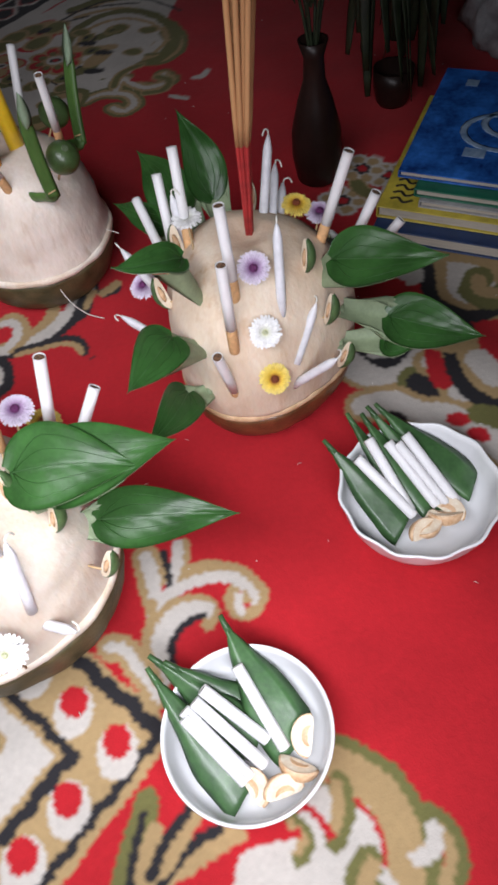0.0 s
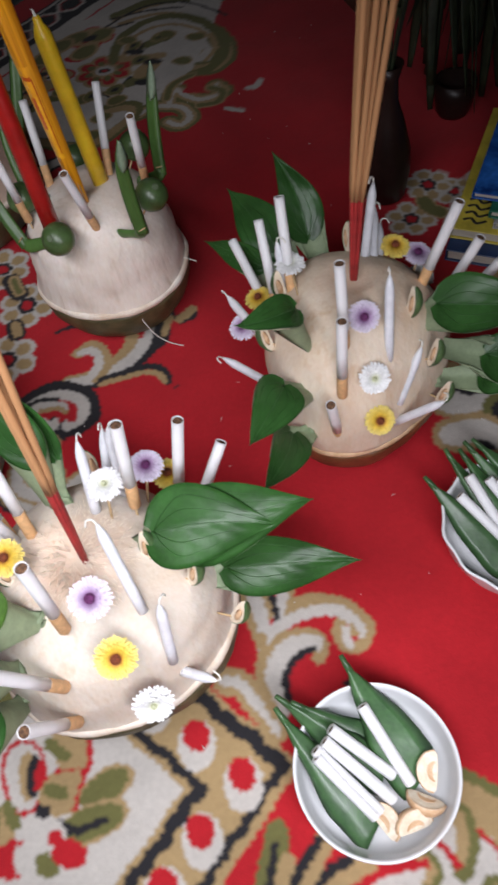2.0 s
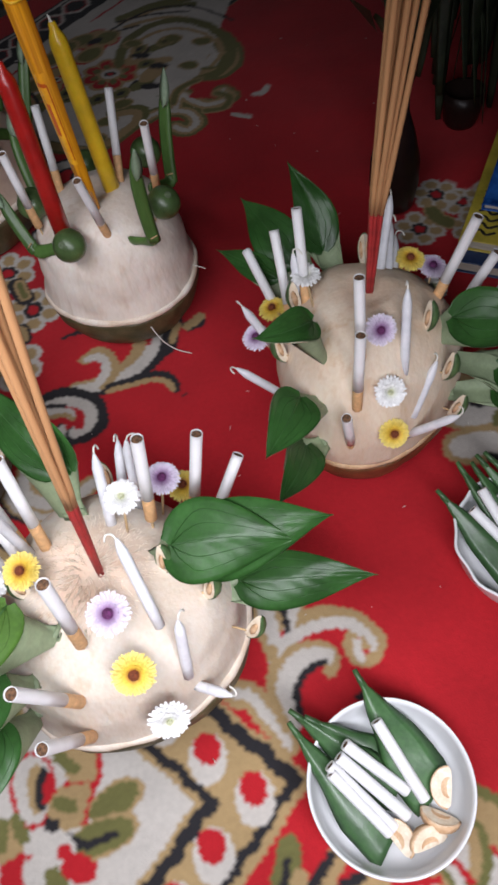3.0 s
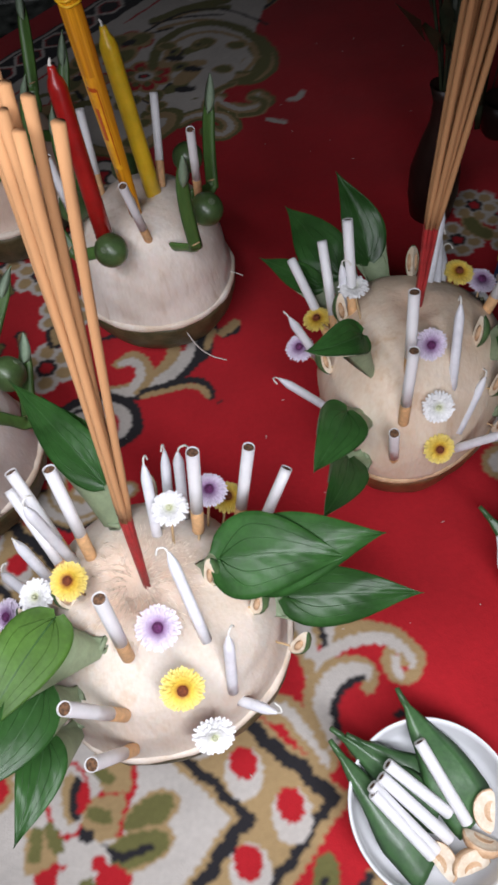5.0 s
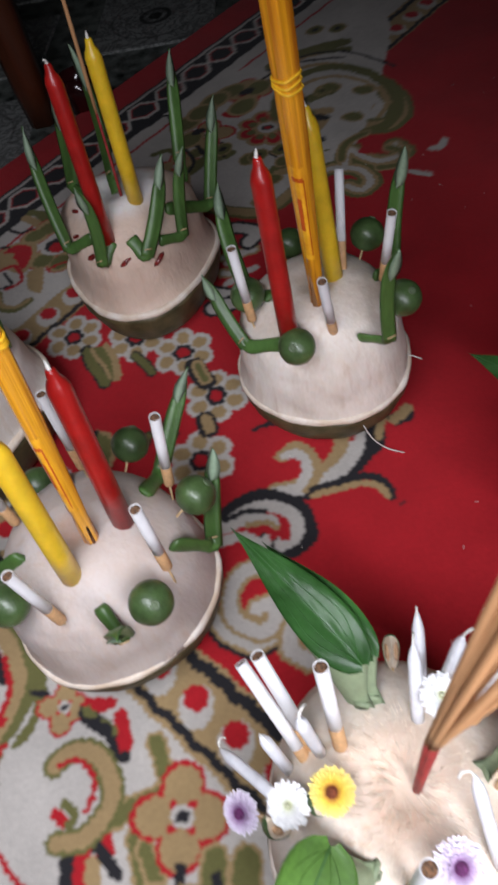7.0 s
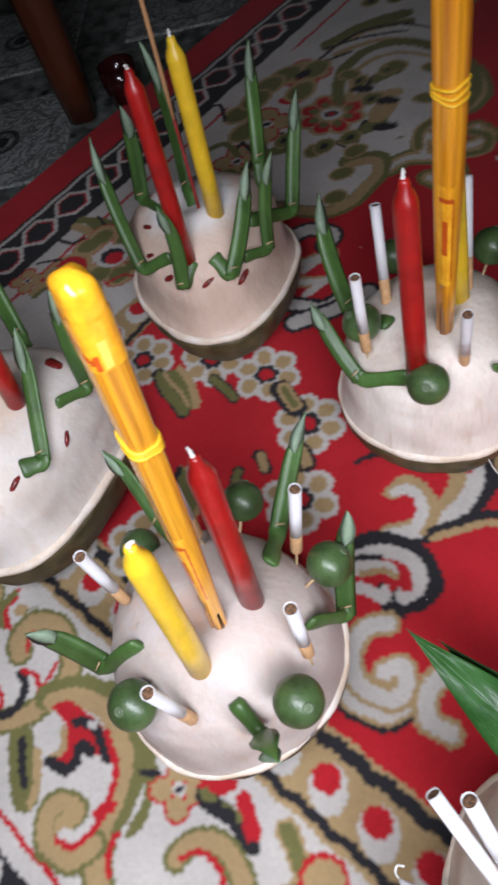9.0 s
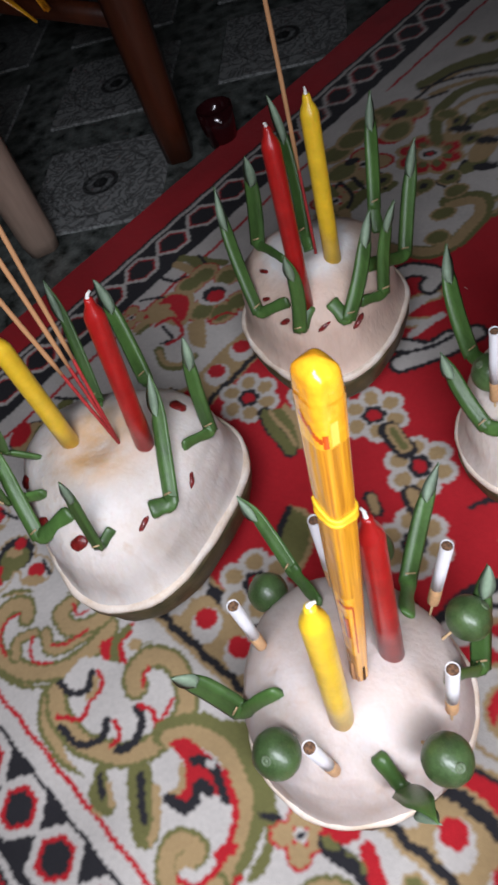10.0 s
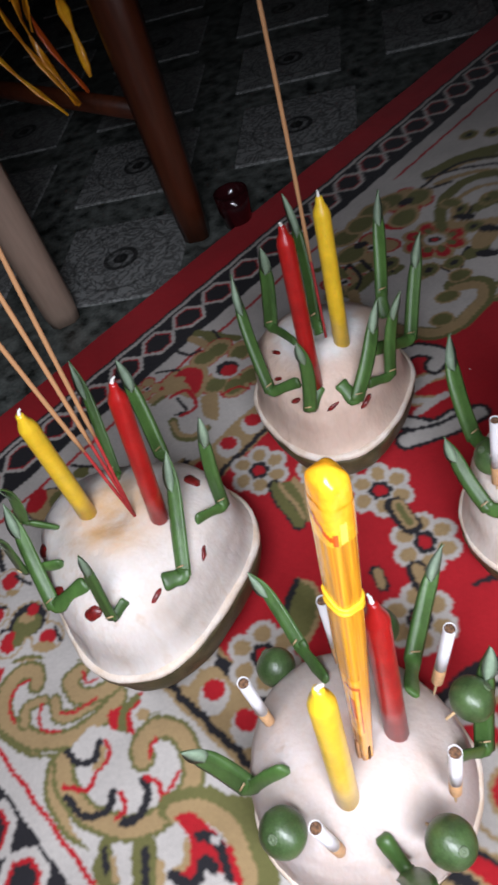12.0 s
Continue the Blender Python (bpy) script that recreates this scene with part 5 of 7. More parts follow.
stroke("W", 9, "-457,460 -445,478 -426,480")
# corner scroll and flower cluster by the stained coconut
patch("W", "-807,238 -767,276 -730,303 -694,316 -667,326 -649,307 -638,281 -658,273 -681,241 -718,218 -763,217")
stroke("O", 19, "-753,260 -764,264 -775,253 -768,233 -747,222 -716,228 -691,248 -680,274 -682,302")
stroke("G", 12, "-753,260 -764,264 -775,253 -768,233 -747,222 -716,228 -691,248 -680,274 -682,302")
stroke("O", 12, "-735,255 -741,242 -730,231")
stroke("G", 7, "-735,255 -741,242 -730,231")
stroke("O", 13, "-725,261 -711,257 -698,272 -692,303")
stroke("G", 8, "-725,261 -711,257 -698,272 -692,303")
stroke("O", 18, "-729,293 -728,281 -713,279 -700,290 -694,308")
stroke("G", 12, "-729,293 -728,281 -713,279 -700,290 -694,308")
stroke("R", 3, "-762,256 -765,242 -754,230 -739,227")
stroke("R", 3, "-733,252 -725,243 -712,241 -701,250")
stroke("R", 3, "-713,259 -702,269 -697,288")
stroke("R", 3, "-727,294 -716,291 -711,299")
patch("R", "-668,321 -661,309 -663,301 -647,291 -647,278 -663,281 -678,288 -673,301")
stroke("O", 7, "-668,313 -668,297 -653,284")
spot("G", "-653,306", 6, 5, 45)
spot("G", "-848,267", 17, 16, 32)
spot("G", "-868,299", 17, 16, 42)
spot("G", "-910,299", 17, 16, 39)
spot("G", "-810,263", 17, 16, 42)
spot("G", "-783,292", 17, 16, 35)
spot("G", "-814,289", 21, 21, 35)
spot("W", "-848,267", 15, 14, 32)
spot("W", "-868,299", 15, 14, 42)
spot("W", "-910,299", 15, 14, 39)
spot("W", "-810,263", 15, 14, 42)
spot("W", "-783,292", 15, 14, 35)
spot("W", "-814,289", 19, 19, 35)
spot("R", "-848,267", 12, 10, 48)
stroke("K", 4, "-863,266 -846,281")
spot("O", "-853,269", 6, 3, 37)
spot("R", "-869,301", 10, 10, 48)
stroke("K", 4, "-868,308 -846,313")
spot("G", "-856,295", 7, 4, 35)
spot("R", "-909,299", 10, 13, 36)
stroke("K", 6, "-914,313 -887,303")
spot("O", "-923,297", 6, 6, 36)
spot("K", "-814,289", 18, 19, 35)
spot("O", "-811,286", 14, 14, 35)
spot("G", "-817,290", 8, 6, 42)
spot("R", "-820,299", 6, 7, 38)
spot("R", "-810,263", 9, 11, 42)
spot("O", "-804,271", 6, 8, 36)
stroke("K", 3, "-827,264 -821,272")
spot("R", "-783,293", 9, 8, 42)
stroke("K", 4, "-785,303 -769,298")
spot("G", "-777,285", 11, 5, 37)
patch("R", "-841,214 -806,235 -791,246 -781,228 -791,213 -810,198")
stroke("K", 7, "-827,213 -809,226 -792,232 -796,215")
spot("K", "-916,381", 25, 23, 33)
spot("G", "-916,381", 23, 21, 33)
spot("R", "-931,377", 11, 17, 36)
spot("O", "-911,393", 11, 12, 30)
spot("G", "-903,377", 9, 7, 37)
spot("R", "-882,368", 8, 4, 36)
spot("K", "-827,378", 7, 5, 35)
spot("O", "-919,431", 10, 8, 30)
stroke("K", 4, "-938,432 -911,445")
# olive flower before the far border
patch("W", "-919,554 -917,599 -907,654 -893,705 -841,706 -818,624 -818,566 -818,518 -863,517")
stroke("K", 5, "-967,625 -948,627 -941,640")
stroke("O", 9, "-958,663 -940,662 -940,675")
stroke("K", 4, "-952,675 -935,670")
spot("R", "-924,633", 20, 17, 78)
spot("G", "-924,633", 18, 16, 78)
spot("R", "-923,655", 20, 17, 78)
spot("G", "-923,655", 18, 16, 78)
spot("R", "-893,668", 20, 17, 78)
spot("G", "-893,668", 18, 16, 78)
spot("R", "-852,644", 20, 17, 75)
spot("G", "-852,644", 18, 16, 75)
spot("R", "-857,621", 20, 17, 78)
spot("G", "-857,621", 18, 16, 78)
spot("R", "-882,611", 20, 17, 78)
spot("G", "-882,611", 18, 16, 78)
spot("O", "-925,635", 13, 11, 76)
spot("O", "-921,653", 13, 11, 78)
spot("O", "-892,665", 13, 11, 78)
spot("O", "-853,643", 13, 11, 80)
spot("O", "-858,620", 13, 11, 78)
spot("O", "-880,610", 13, 11, 78)
spot("W", "-887,637", 19, 19, 77)
spot("K", "-887,637", 13, 13, 77)
spot("R", "-882,635", 10, 10, 66)
patch("G", "-942,573 -943,602 -928,622 -903,620 -882,585 -912,574")
patch("R", "-938,593 -933,613 -907,615 -888,587 -909,591")
spot("G", "-926,588", 11, 8, 80)
stroke("K", 4, "-962,585 -940,603")
stroke("G", 11, "-930,551 -930,564 -918,574")
stroke("O", 6, "-923,547 -923,561")
stroke("R", 5, "-914,566 -902,585 -875,573 -880,553")
stroke("K", 4, "-904,569 -882,563 -886,551")
patch("G", "-880,585 -869,602 -837,573 -856,569")
stroke("R", 3, "-862,602 -854,621 -839,626")
stroke("O", 11, "-882,542 -861,532 -841,539 -840,556")
stroke("G", 6, "-880,541 -862,534 -844,541 -841,556")
# dim leaves behind the far coconut
spot("G", "-734,858", 15, 12, 68)
spot("O", "-734,858", 12, 9, 68)
spot("G", "-717,822", 15, 12, 63)
spot("O", "-717,822", 12, 9, 63)
spot("G", "-787,878", 15, 12, 67)
spot("O", "-787,878", 12, 9, 67)
spot("G", "-743,897", 15, 12, 70)
spot("O", "-743,897", 12, 9, 70)
spot("G", "-858,858", 15, 12, 67)
spot("O", "-858,858", 12, 9, 67)
spot("G", "-856,801", 15, 12, 67)
spot("O", "-856,801", 12, 9, 67)
stroke("K", 6, "-877,843 -875,868 -845,858")
stroke("K", 5, "-843,888 -820,868")
stroke("K", 5, "-784,902 -758,897")
spot("K", "-815,767", 8, 5, 59)
# second and third corner scrolls
patch("W", "-680,243 -679,272 -643,293 -646,311 -623,327 -571,322 -542,322 -500,296 -475,276 -471,253 -451,225 -465,213 -495,211 -530,214 -571,214 -601,214 -638,216")
stroke("O", 20, "-624,284 -636,291 -636,305 -622,316 -600,314 -583,302 -578,283 -584,260 -600,241 -626,229 -655,227 -677,238")
stroke("G", 13, "-624,284 -636,291 -636,305 -622,316 -600,314 -583,302 -578,283 -584,260 -600,241 -626,229 -655,227 -677,238")
stroke("R", 3.5, "-622,289 -628,296 -629,303")
stroke("R", 3.5, "-595,298 -590,281 -590,274")
stroke("K", 6, "-680,244 -665,247 -658,256 -664,268")
stroke("R", 4, "-660,272 -649,266 -648,250 -643,238 -660,226")
stroke("G", 5, "-652,252 -652,260 -658,267")
stroke("K", 6, "-651,223 -629,226 -618,240 -626,252")
stroke("R", 4, "-621,256 -609,251 -608,242")
stroke("K", 7, "-612,274 -600,269 -596,255 -602,244")
stroke("R", 4, "-612,276 -600,281 -590,276")
stroke("O", 13, "-599,224 -585,214 -578,213")
stroke("G", 5, "-588,224 -576,216")
stroke("K", 5, "-598,223 -587,216")
stroke("O", 20, "-574,243 -555,230 -542,222")
stroke("G", 6, "-559,247 -542,233 -536,221")
stroke("K", 6, "-574,243 -549,227")
patch("O", "-574,284 -569,301 -546,317 -532,322 -522,311 -544,304")
stroke("O", 22, "-580,277 -563,297 -533,303 -506,291 -489,273 -484,249 -474,229 -456,216")
stroke("G", 14, "-575,276 -559,293 -533,296 -508,286 -493,269 -487,248 -474,228 -457,216")
patch("R", "-573,273 -564,286 -540,288 -525,286 -519,274 -535,269 -528,259 -540,250 -547,249 -547,264 -554,273")
stroke("G", 5, "-547,251 -545,261 -554,270")
stroke("K", 8, "-549,279 -538,284 -523,281 -513,277")
stroke("K", 8, "-547,248 -534,251 -531,261 -535,269 -526,272")
spot("W", "-538,284", 4, 3, 14)
stroke("R", 5, "-527,288 -508,279 -497,267 -493,250")
stroke("R", 4, "-475,250 -472,239 -461,228")
stroke("O", 19, "-508,228 -506,238 -513,240 -521,233 -518,221 -506,214 -489,219 -482,235")
stroke("G", 12, "-508,228 -506,238 -513,240 -521,233 -518,221 -506,214 -489,219 -482,235")
stroke("W", 8, "-503,224 -495,229 -493,241")
stroke("R", 4, "-505,219 -493,223 -489,235 -490,254")
stroke("R", 8, "-494,248 -490,258")
stroke("O", 17, "-434,264 -429,281 -411,289 -392,282 -383,269 -385,247 -395,235")
stroke("G", 11, "-434,264 -429,281 -411,289 -392,282 -383,269 -385,247 -395,235")
stroke("R", 4, "-431,266 -424,276 -409,279 -399,272 -395,260")
stroke("R", 8, "-410,246 -403,246")
stroke("O", 6, "-411,254 -400,254 -398,247")
stroke("K", 5, "-487,286 -479,293")
patch("R", "-453,304 -436,318 -431,313 -447,303")
stroke("K", 9, "-446,302 -435,301 -422,303")
stroke("O", 7, "-445,304 -439,305")
# flowers and leaves along the far border; their dense olive also paints in dimness
spot("G", "-916,989", 24, 19, 81)
spot("O", "-916,989", 19, 14, 81)
spot("G", "-887,1012", 24, 19, 81)
spot("O", "-887,1012", 19, 14, 81)
spot("G", "-875,966", 24, 19, 81)
spot("O", "-875,966", 19, 14, 81)
spot("G", "-923,962", 24, 19, 79)
spot("O", "-923,962", 19, 14, 79)
spot("G", "-921,900", 24, 19, 80)
spot("O", "-921,900", 19, 14, 80)
spot("G", "-920,931", 24, 19, 79)
spot("O", "-920,931", 19, 14, 79)
spot("G", "-890,873", 24, 19, 78)
spot("O", "-890,873", 19, 14, 78)
spot("K", "-895,997", 12, 8, 77)
spot("K", "-891,895", 10, 7, 63)
spot("W", "-960,919", 9, 7, 65)
stroke("O", 13, "-909,1065 -880,1109 -832,1145")
stroke("K", 5, "-904,1052 -870,1093 -824,1124")
stroke("G", 9, "-881,1047 -851,1091 -813,1107")
stroke("K", 5, "-883,1034 -865,1060")
spot("G", "-819,1010", 15, 12, 82)
spot("O", "-819,1010", 13, 10, 82)
spot("K", "-819,1010", 6, 4, 82)
spot("G", "-911,1170", 15, 12, 83)
spot("O", "-911,1170", 13, 10, 83)
spot("K", "-911,1170", 6, 4, 83)
spot("G", "-882,1187", 15, 12, 85)
spot("O", "-882,1187", 13, 10, 85)
spot("K", "-882,1187", 6, 4, 85)
spot("G", "-832,878", 15, 12, 81)
spot("O", "-832,878", 13, 10, 81)
spot("K", "-832,878", 6, 4, 81)
spot("G", "-781,889", 15, 12, 84)
spot("O", "-781,889", 13, 10, 84)
spot("K", "-781,889", 6, 4, 84)
spot("G", "-763,913", 15, 12, 81)
spot("O", "-763,913", 13, 10, 81)
spot("K", "-763,913", 6, 4, 81)
spot("G", "-782,986", 15, 12, 82)
spot("O", "-782,986", 13, 10, 82)
spot("K", "-782,986", 6, 4, 82)
spot("G", "-799,1045", 15, 12, 85)
spot("O", "-799,1045", 13, 10, 85)
spot("K", "-799,1045", 6, 4, 85)
stroke("K", 5, "-967,874 -962,904 -930,883")
stroke("O", 9, "-911,826 -897,845 -869,834")
stroke("K", 5, "-878,855 -850,843 -840,820")
stroke("G", 14, "-838,812 -803,784")
stroke("O", 16, "-818,968 -847,1011 -849,1062 -820,1099 -760,1101 -699,1070 -674,1020 -689,987")
stroke("G", 7, "-805,975 -832,1019 -827,1056 -800,1080 -751,1082 -707,1058 -692,1020")
stroke("K", 5, "-895,1034 -884,1096 -832,1138 -744,1131")
spot("G", "-793,1054", 16, 11, 27)
spot("O", "-793,1054", 13, 9, 27)
spot("G", "-724,1008", 16, 11, 27)
spot("O", "-724,1008", 13, 9, 27)
spot("G", "-748,1066", 16, 11, 27)
spot("O", "-748,1066", 13, 9, 27)
spot("G", "-836,1017", 16, 11, 28)
spot("O", "-836,1017", 13, 9, 28)
spot("K", "-805,998", 14, 8, 27)
spot("K", "-762,989", 14, 8, 27)
spot("K", "-737,946", 14, 8, 30)
stroke("G", 14, "-682,928 -697,957 -687,984")
stroke("O", 8, "-682,928 -697,957 -687,984")
stroke("G", 14, "-631,936 -616,951 -625,974 -646,972")
stroke("O", 8, "-631,936 -616,951 -625,974 -646,972")
# olive leaves among the small flowers
stroke("K", 15, "-720,542 -692,530 -670,524")
stroke("O", 11, "-718,542 -691,530 -670,525")
stroke("G", 4, "-717,547 -689,538 -669,532")
patch("G", "-633,480 -612,483 -591,465 -584,437 -612,443 -629,463")
patch("K", "-634,478 -627,479 -617,455 -607,440 -619,447 -629,462")
patch("O", "-628,478 -612,478 -595,463 -589,442 -610,445 -622,462")
rose("-606,407", 48)
spot("W", "-651,374", 15, 13)
spot("G", "-651,374", 9, 7)
stroke("K", 12, "-580,525 -567,518")
stroke("G", 8, "-578,525 -569,518")


def carpet_mesh():
    """The woven pile: one cell a tuft, each dyed by the pattern, its height uneven."""
    nu, nv = len(U_LINES), len(V_LINES)
    rng = np.random.default_rng(3)
    uu, vv = np.meshgrid(U_LINES, V_LINES, indexing="ij")
    z = rng.normal(0, 0.00007, uu.shape) + 0.0005 * np.sin(uu * 31 + 2 * np.sin(vv * 9)) * np.sin(vv * 23)
    flat = np.stack([(uu + vv) / math.sqrt(2), (vv - uu) / math.sqrt(2), z], -1).reshape(-1, 3)
    a = (np.arange(nu - 1)[:, None] * nv + np.arange(nv - 1)[None]).ravel()
    quads = np.stack([a, a + nv, a + nv + 1, a + 1], 1)
    me = bpy.data.meshes.new("carpet_pile")
    me.vertices.add(len(flat))
    me.vertices.foreach_set("co", flat.astype(np.float32).ravel())
    me.loops.add(len(quads) * 4)
    me.loops.foreach_set("vertex_index", quads.astype(np.int32).ravel())
    me.polygons.add(len(quads))
    me.polygons.foreach_set("loop_start", np.arange(0, len(quads) * 4, 4, dtype=np.int32))
    me.update(calc_edges=True)
    dyes = np.array([DYE[k] for k in INK])
    tuft = dyes[DYED] * rng.normal(1.0, 0.05, DYED.shape + (1,)).clip(0.8, 1.2)
    wide = np.pad(tuft, ((1, 1), (1, 1), (0, 0)), mode="edge")
    knots = (wide[:-1, :-1] + wide[1:, :-1] + wide[:-1, 1:] + wide[1:, 1:]) / 4
    rgba = np.concatenate([knots.reshape(-1, 3), np.ones((nu * nv, 1))], 1).astype(np.float32)
    dye = me.attributes.new("dye", "FLOAT_COLOR", "POINT")
    dye.data.foreach_set("color", rgba.ravel())
    me.validate()
    m = bpy.data.materials.new("carpet_pile")
    m.use_nodes = True
    n, l = m.node_tree.nodes, m.node_tree.links
    p = n["Principled BSDF"]
    at = n.new("ShaderNodeAttribute")
    at.attribute_name = "dye"
    tc = n.new("ShaderNodeTexCoord")
    worn, fuzz = n.new("ShaderNodeTexNoise"), n.new("ShaderNodeTexNoise")
    worn.inputs["Scale"].default_value, worn.inputs["Detail"].default_value = 14, 5
    fuzz.inputs["Scale"].default_value, fuzz.inputs["Detail"].default_value = 700, 3
    for t in (worn, fuzz):
        l.new(tc.outputs["Object"], t.inputs["Vector"])
    rng_node = n.new("ShaderNodeMapRange")
    rng_node.inputs["From Min"].default_value, rng_node.inputs["From Max"].default_value = 0.3, 0.7
    rng_node.inputs["To Min"].default_value, rng_node.inputs["To Max"].default_value = 0.86, 1.10
    l.new(worn.outputs["Fac"], rng_node.inputs["Value"])
    hsv = n.new("ShaderNodeHueSaturation")
    l.new(at.outputs["Color"], hsv.inputs["Color"])
    l.new(rng_node.outputs[0], hsv.inputs["Value"])
    l.new(hsv.outputs["Color"], p.inputs["Base Color"])
    p.inputs["Roughness"].default_value = 0.85
    p.inputs["Specular IOR Level"].default_value = 0.2
    p.inputs["Sheen Weight"].default_value = 0.12
    b = n.new("ShaderNodeBump")
    b.inputs["Strength"].default_value, b.inputs["Distance"].default_value = 0.35, 0.001
    l.new(fuzz.outputs["Fac"], b.inputs["Height"])
    l.new(b.outputs["Normal"], p.inputs["Normal"])
    me.materials.append(m)
    ob = new("carpet", me)
    return tagged(ob, "red woven carpet with cream, gold and black floral scrolls and borders", "carpet")


carpet = carpet_mesh()
under = part("backing", bevel_box(2.030, 1.710, 0.0115, 0.003, 1, at=(-0.071, 0.890, -0.0078)), "backing", carpet, "coarse red-brown backing")
under.rotation_euler = (0, 0, radians(-45))


# ---- the room ----
def slab(name, sx, sy, sz, at, material, label, edge=0.004):
    ob = part(name, bevel_box(sx, sy, sz, edge, 1), material, None, label, smooth=False)
    ob.location = at
    return tagged(ob, label, kind="structure")


def tile_material():
    """Pale printed tile: rings and leaf curls round the middle."""
    m = mat("tile_print", (0.20, 0.21, 0.20), 0.4, 0.25, 40, 300, 0.03, other=(0.12, 0.13, 0.12), coat=0.2)
    n, l = m.node_tree.nodes, m.node_tree.links
    p = n["Principled BSDF"]
    tc = n.new("ShaderNodeTexCoord")
    dist = n.new("ShaderNodeVectorMath")
    dist.operation = "LENGTH"
    l.new(tc.outputs["Object"], dist.inputs[0])
    ramp = n.new("ShaderNodeValToRGB")
    ramp.color_ramp.interpolation = "EASE"
    e = ramp.color_ramp.elements
    e[0].position, e[0].color = 0.0, (0.08, 0.085, 0.08, 1)
    e[1].position, e[1].color = 1.0, (0.30, 0.31, 0.30, 1)
    for pos, v in ((0.075, 0.06), (0.10, 0.32), (0.14, 0.26), (0.16, 0.09), (0.19, 0.10), (0.21, 0.36), (0.50, 0.38), (0.53, 0.22), (0.56, 0.38), (0.95, 0.36)):
        k = e.new(pos)
        k.color = (v * 0.85, v * 0.88, v * 0.84, 1)
    scale = n.new("ShaderNodeMath")
    scale.operation = "MULTIPLY"
    scale.inputs[1].default_value = 7.0
    l.new(dist.outputs["Value"], scale.inputs[0])
    l.new(scale.outputs[0], ramp.inputs["Fac"])
    curls = n.new("ShaderNodeTexNoise")
    curls.inputs["Scale"].default_value, curls.inputs["Detail"].default_value, curls.inputs["Distortion"].default_value = 38, 3, 2.0
    l.new(tc.outputs["Object"], curls.inputs["Vector"])
    line = n.new("ShaderNodeValToRGB")
    line.color_ramp.elements[0].position, line.color_ramp.elements[0].color = 0.40, (1, 1, 1, 1)
    line.color_ramp.elements[1].position, line.color_ramp.elements[1].color = 0.60, (1, 1, 1, 1)
    mid = line.color_ramp.elements.new(0.5)
    mid.color = (0.35, 0.35, 0.35, 1)
    l.new(curls.outputs["Fac"], line.inputs["Fac"])
    mix = n.new("ShaderNodeMix")
    mix.data_type, mix.blend_type = "RGBA", "MULTIPLY"
    mix.inputs["Factor"].default_value = 1.0
    l.new(ramp.outputs["Color"], mix.inputs["A"])
    l.new(line.outputs["Color"], mix.inputs["B"])
    l.new(mix.outputs["Result"], p.inputs["Base Color"])
    return m


M["tile_print"] = tile_material()
M["marble"] = mat("marble", (0.15, 0.165, 0.15), 0.35, 0.5, 45, 220, 0.03, other=(0.008, 0.011, 0.009), coat=0.05)
floor = slab("floor", 6.4, 6.4, 0.10, (0, 1.0, -0.064), "marble", "dark veined marble-look floor")
tile_data = None
for i in range(-5, 6):
    for j in range(-6, 6):
        x, y = -0.353 + 0.288 * i, 1.38 + 0.284 * j
        if y < 1.14 + 1.0 * max(0.0, x + 0.45) * 0.85 and x > -0.75:
            continue
        if tile_data is None:
            tile = part("tile", bevel_box(0.205, 0.205, 0.008, 0.002, 1), "tile_print", floor, smooth=False)
            tile_data = tile.data
        else:
            tile = new("tile", tile_data)
            tile.parent = floor
        tile.location = (x, y - 1.0, -0.0145 + 0.064)
        tile.rotation_euler = (0, 0, radians(-5))
for name, sx, sy, at in (("wall_north", 6.4, 0.15, (0, 4.2, 1.4)), ("wall_south", 6.4, 0.15, (0, -2.2, 1.4)), ("wall_east", 0.15, 6.25, (3.2, 1.0, 1.4)), ("wall_west", 0.15, 6.25, (-3.2, 1.0, 1.4))):
    slab(name, sx, sy, 2.9, at, "wall", "dim grey plaster wall")
slab("ceiling", 6.4, 6.4, 0.12, (0, 1.0, 2.9), "wall", "dim plaster ceiling")


def altar_table():
    """A low wooden table past the carpet's edge: turned dark legs and a stretcher."""
    t = thing("wooden_table", pose(-0.232, 1.397, -0.012), "dark reddish-brown wooden table on square legs with stretchers", "table")
    for x, y in ((0, 0), (-0.65, 0.56), (0.56, 0.65), (-0.09, 1.21)):
        rows = [(0.022, 0), (0.025, 0.06), (0.030, 0.3), (0.034, 0.62)]
        bm = lathe(rows, 12, wobble=lambda a, k: 1 / max(abs(math.cos(a)), abs(math.sin(a))) * 0.86)
        bmesh.ops.translate(bm, verts=bm.verts, vec=(x, y, 0))
        part("leg", bm, "wood_dark", t)
    for a, b in (((0, 0, 0.19), (-0.65, 0.56, 0.19)), ((-0.65, 0.56, 0.19), (-0.09, 1.21, 0.19))):
        part("stretcher", tube([a, b], 0.012, 8, flat=1.2), "wood_dark", t)
    top = bevel_box(1.05, 1.05, 0.04, 0.008, 2, at=(-0.045, 0.605, 0.64))
    part("tabletop", top, "wood_dark", t)


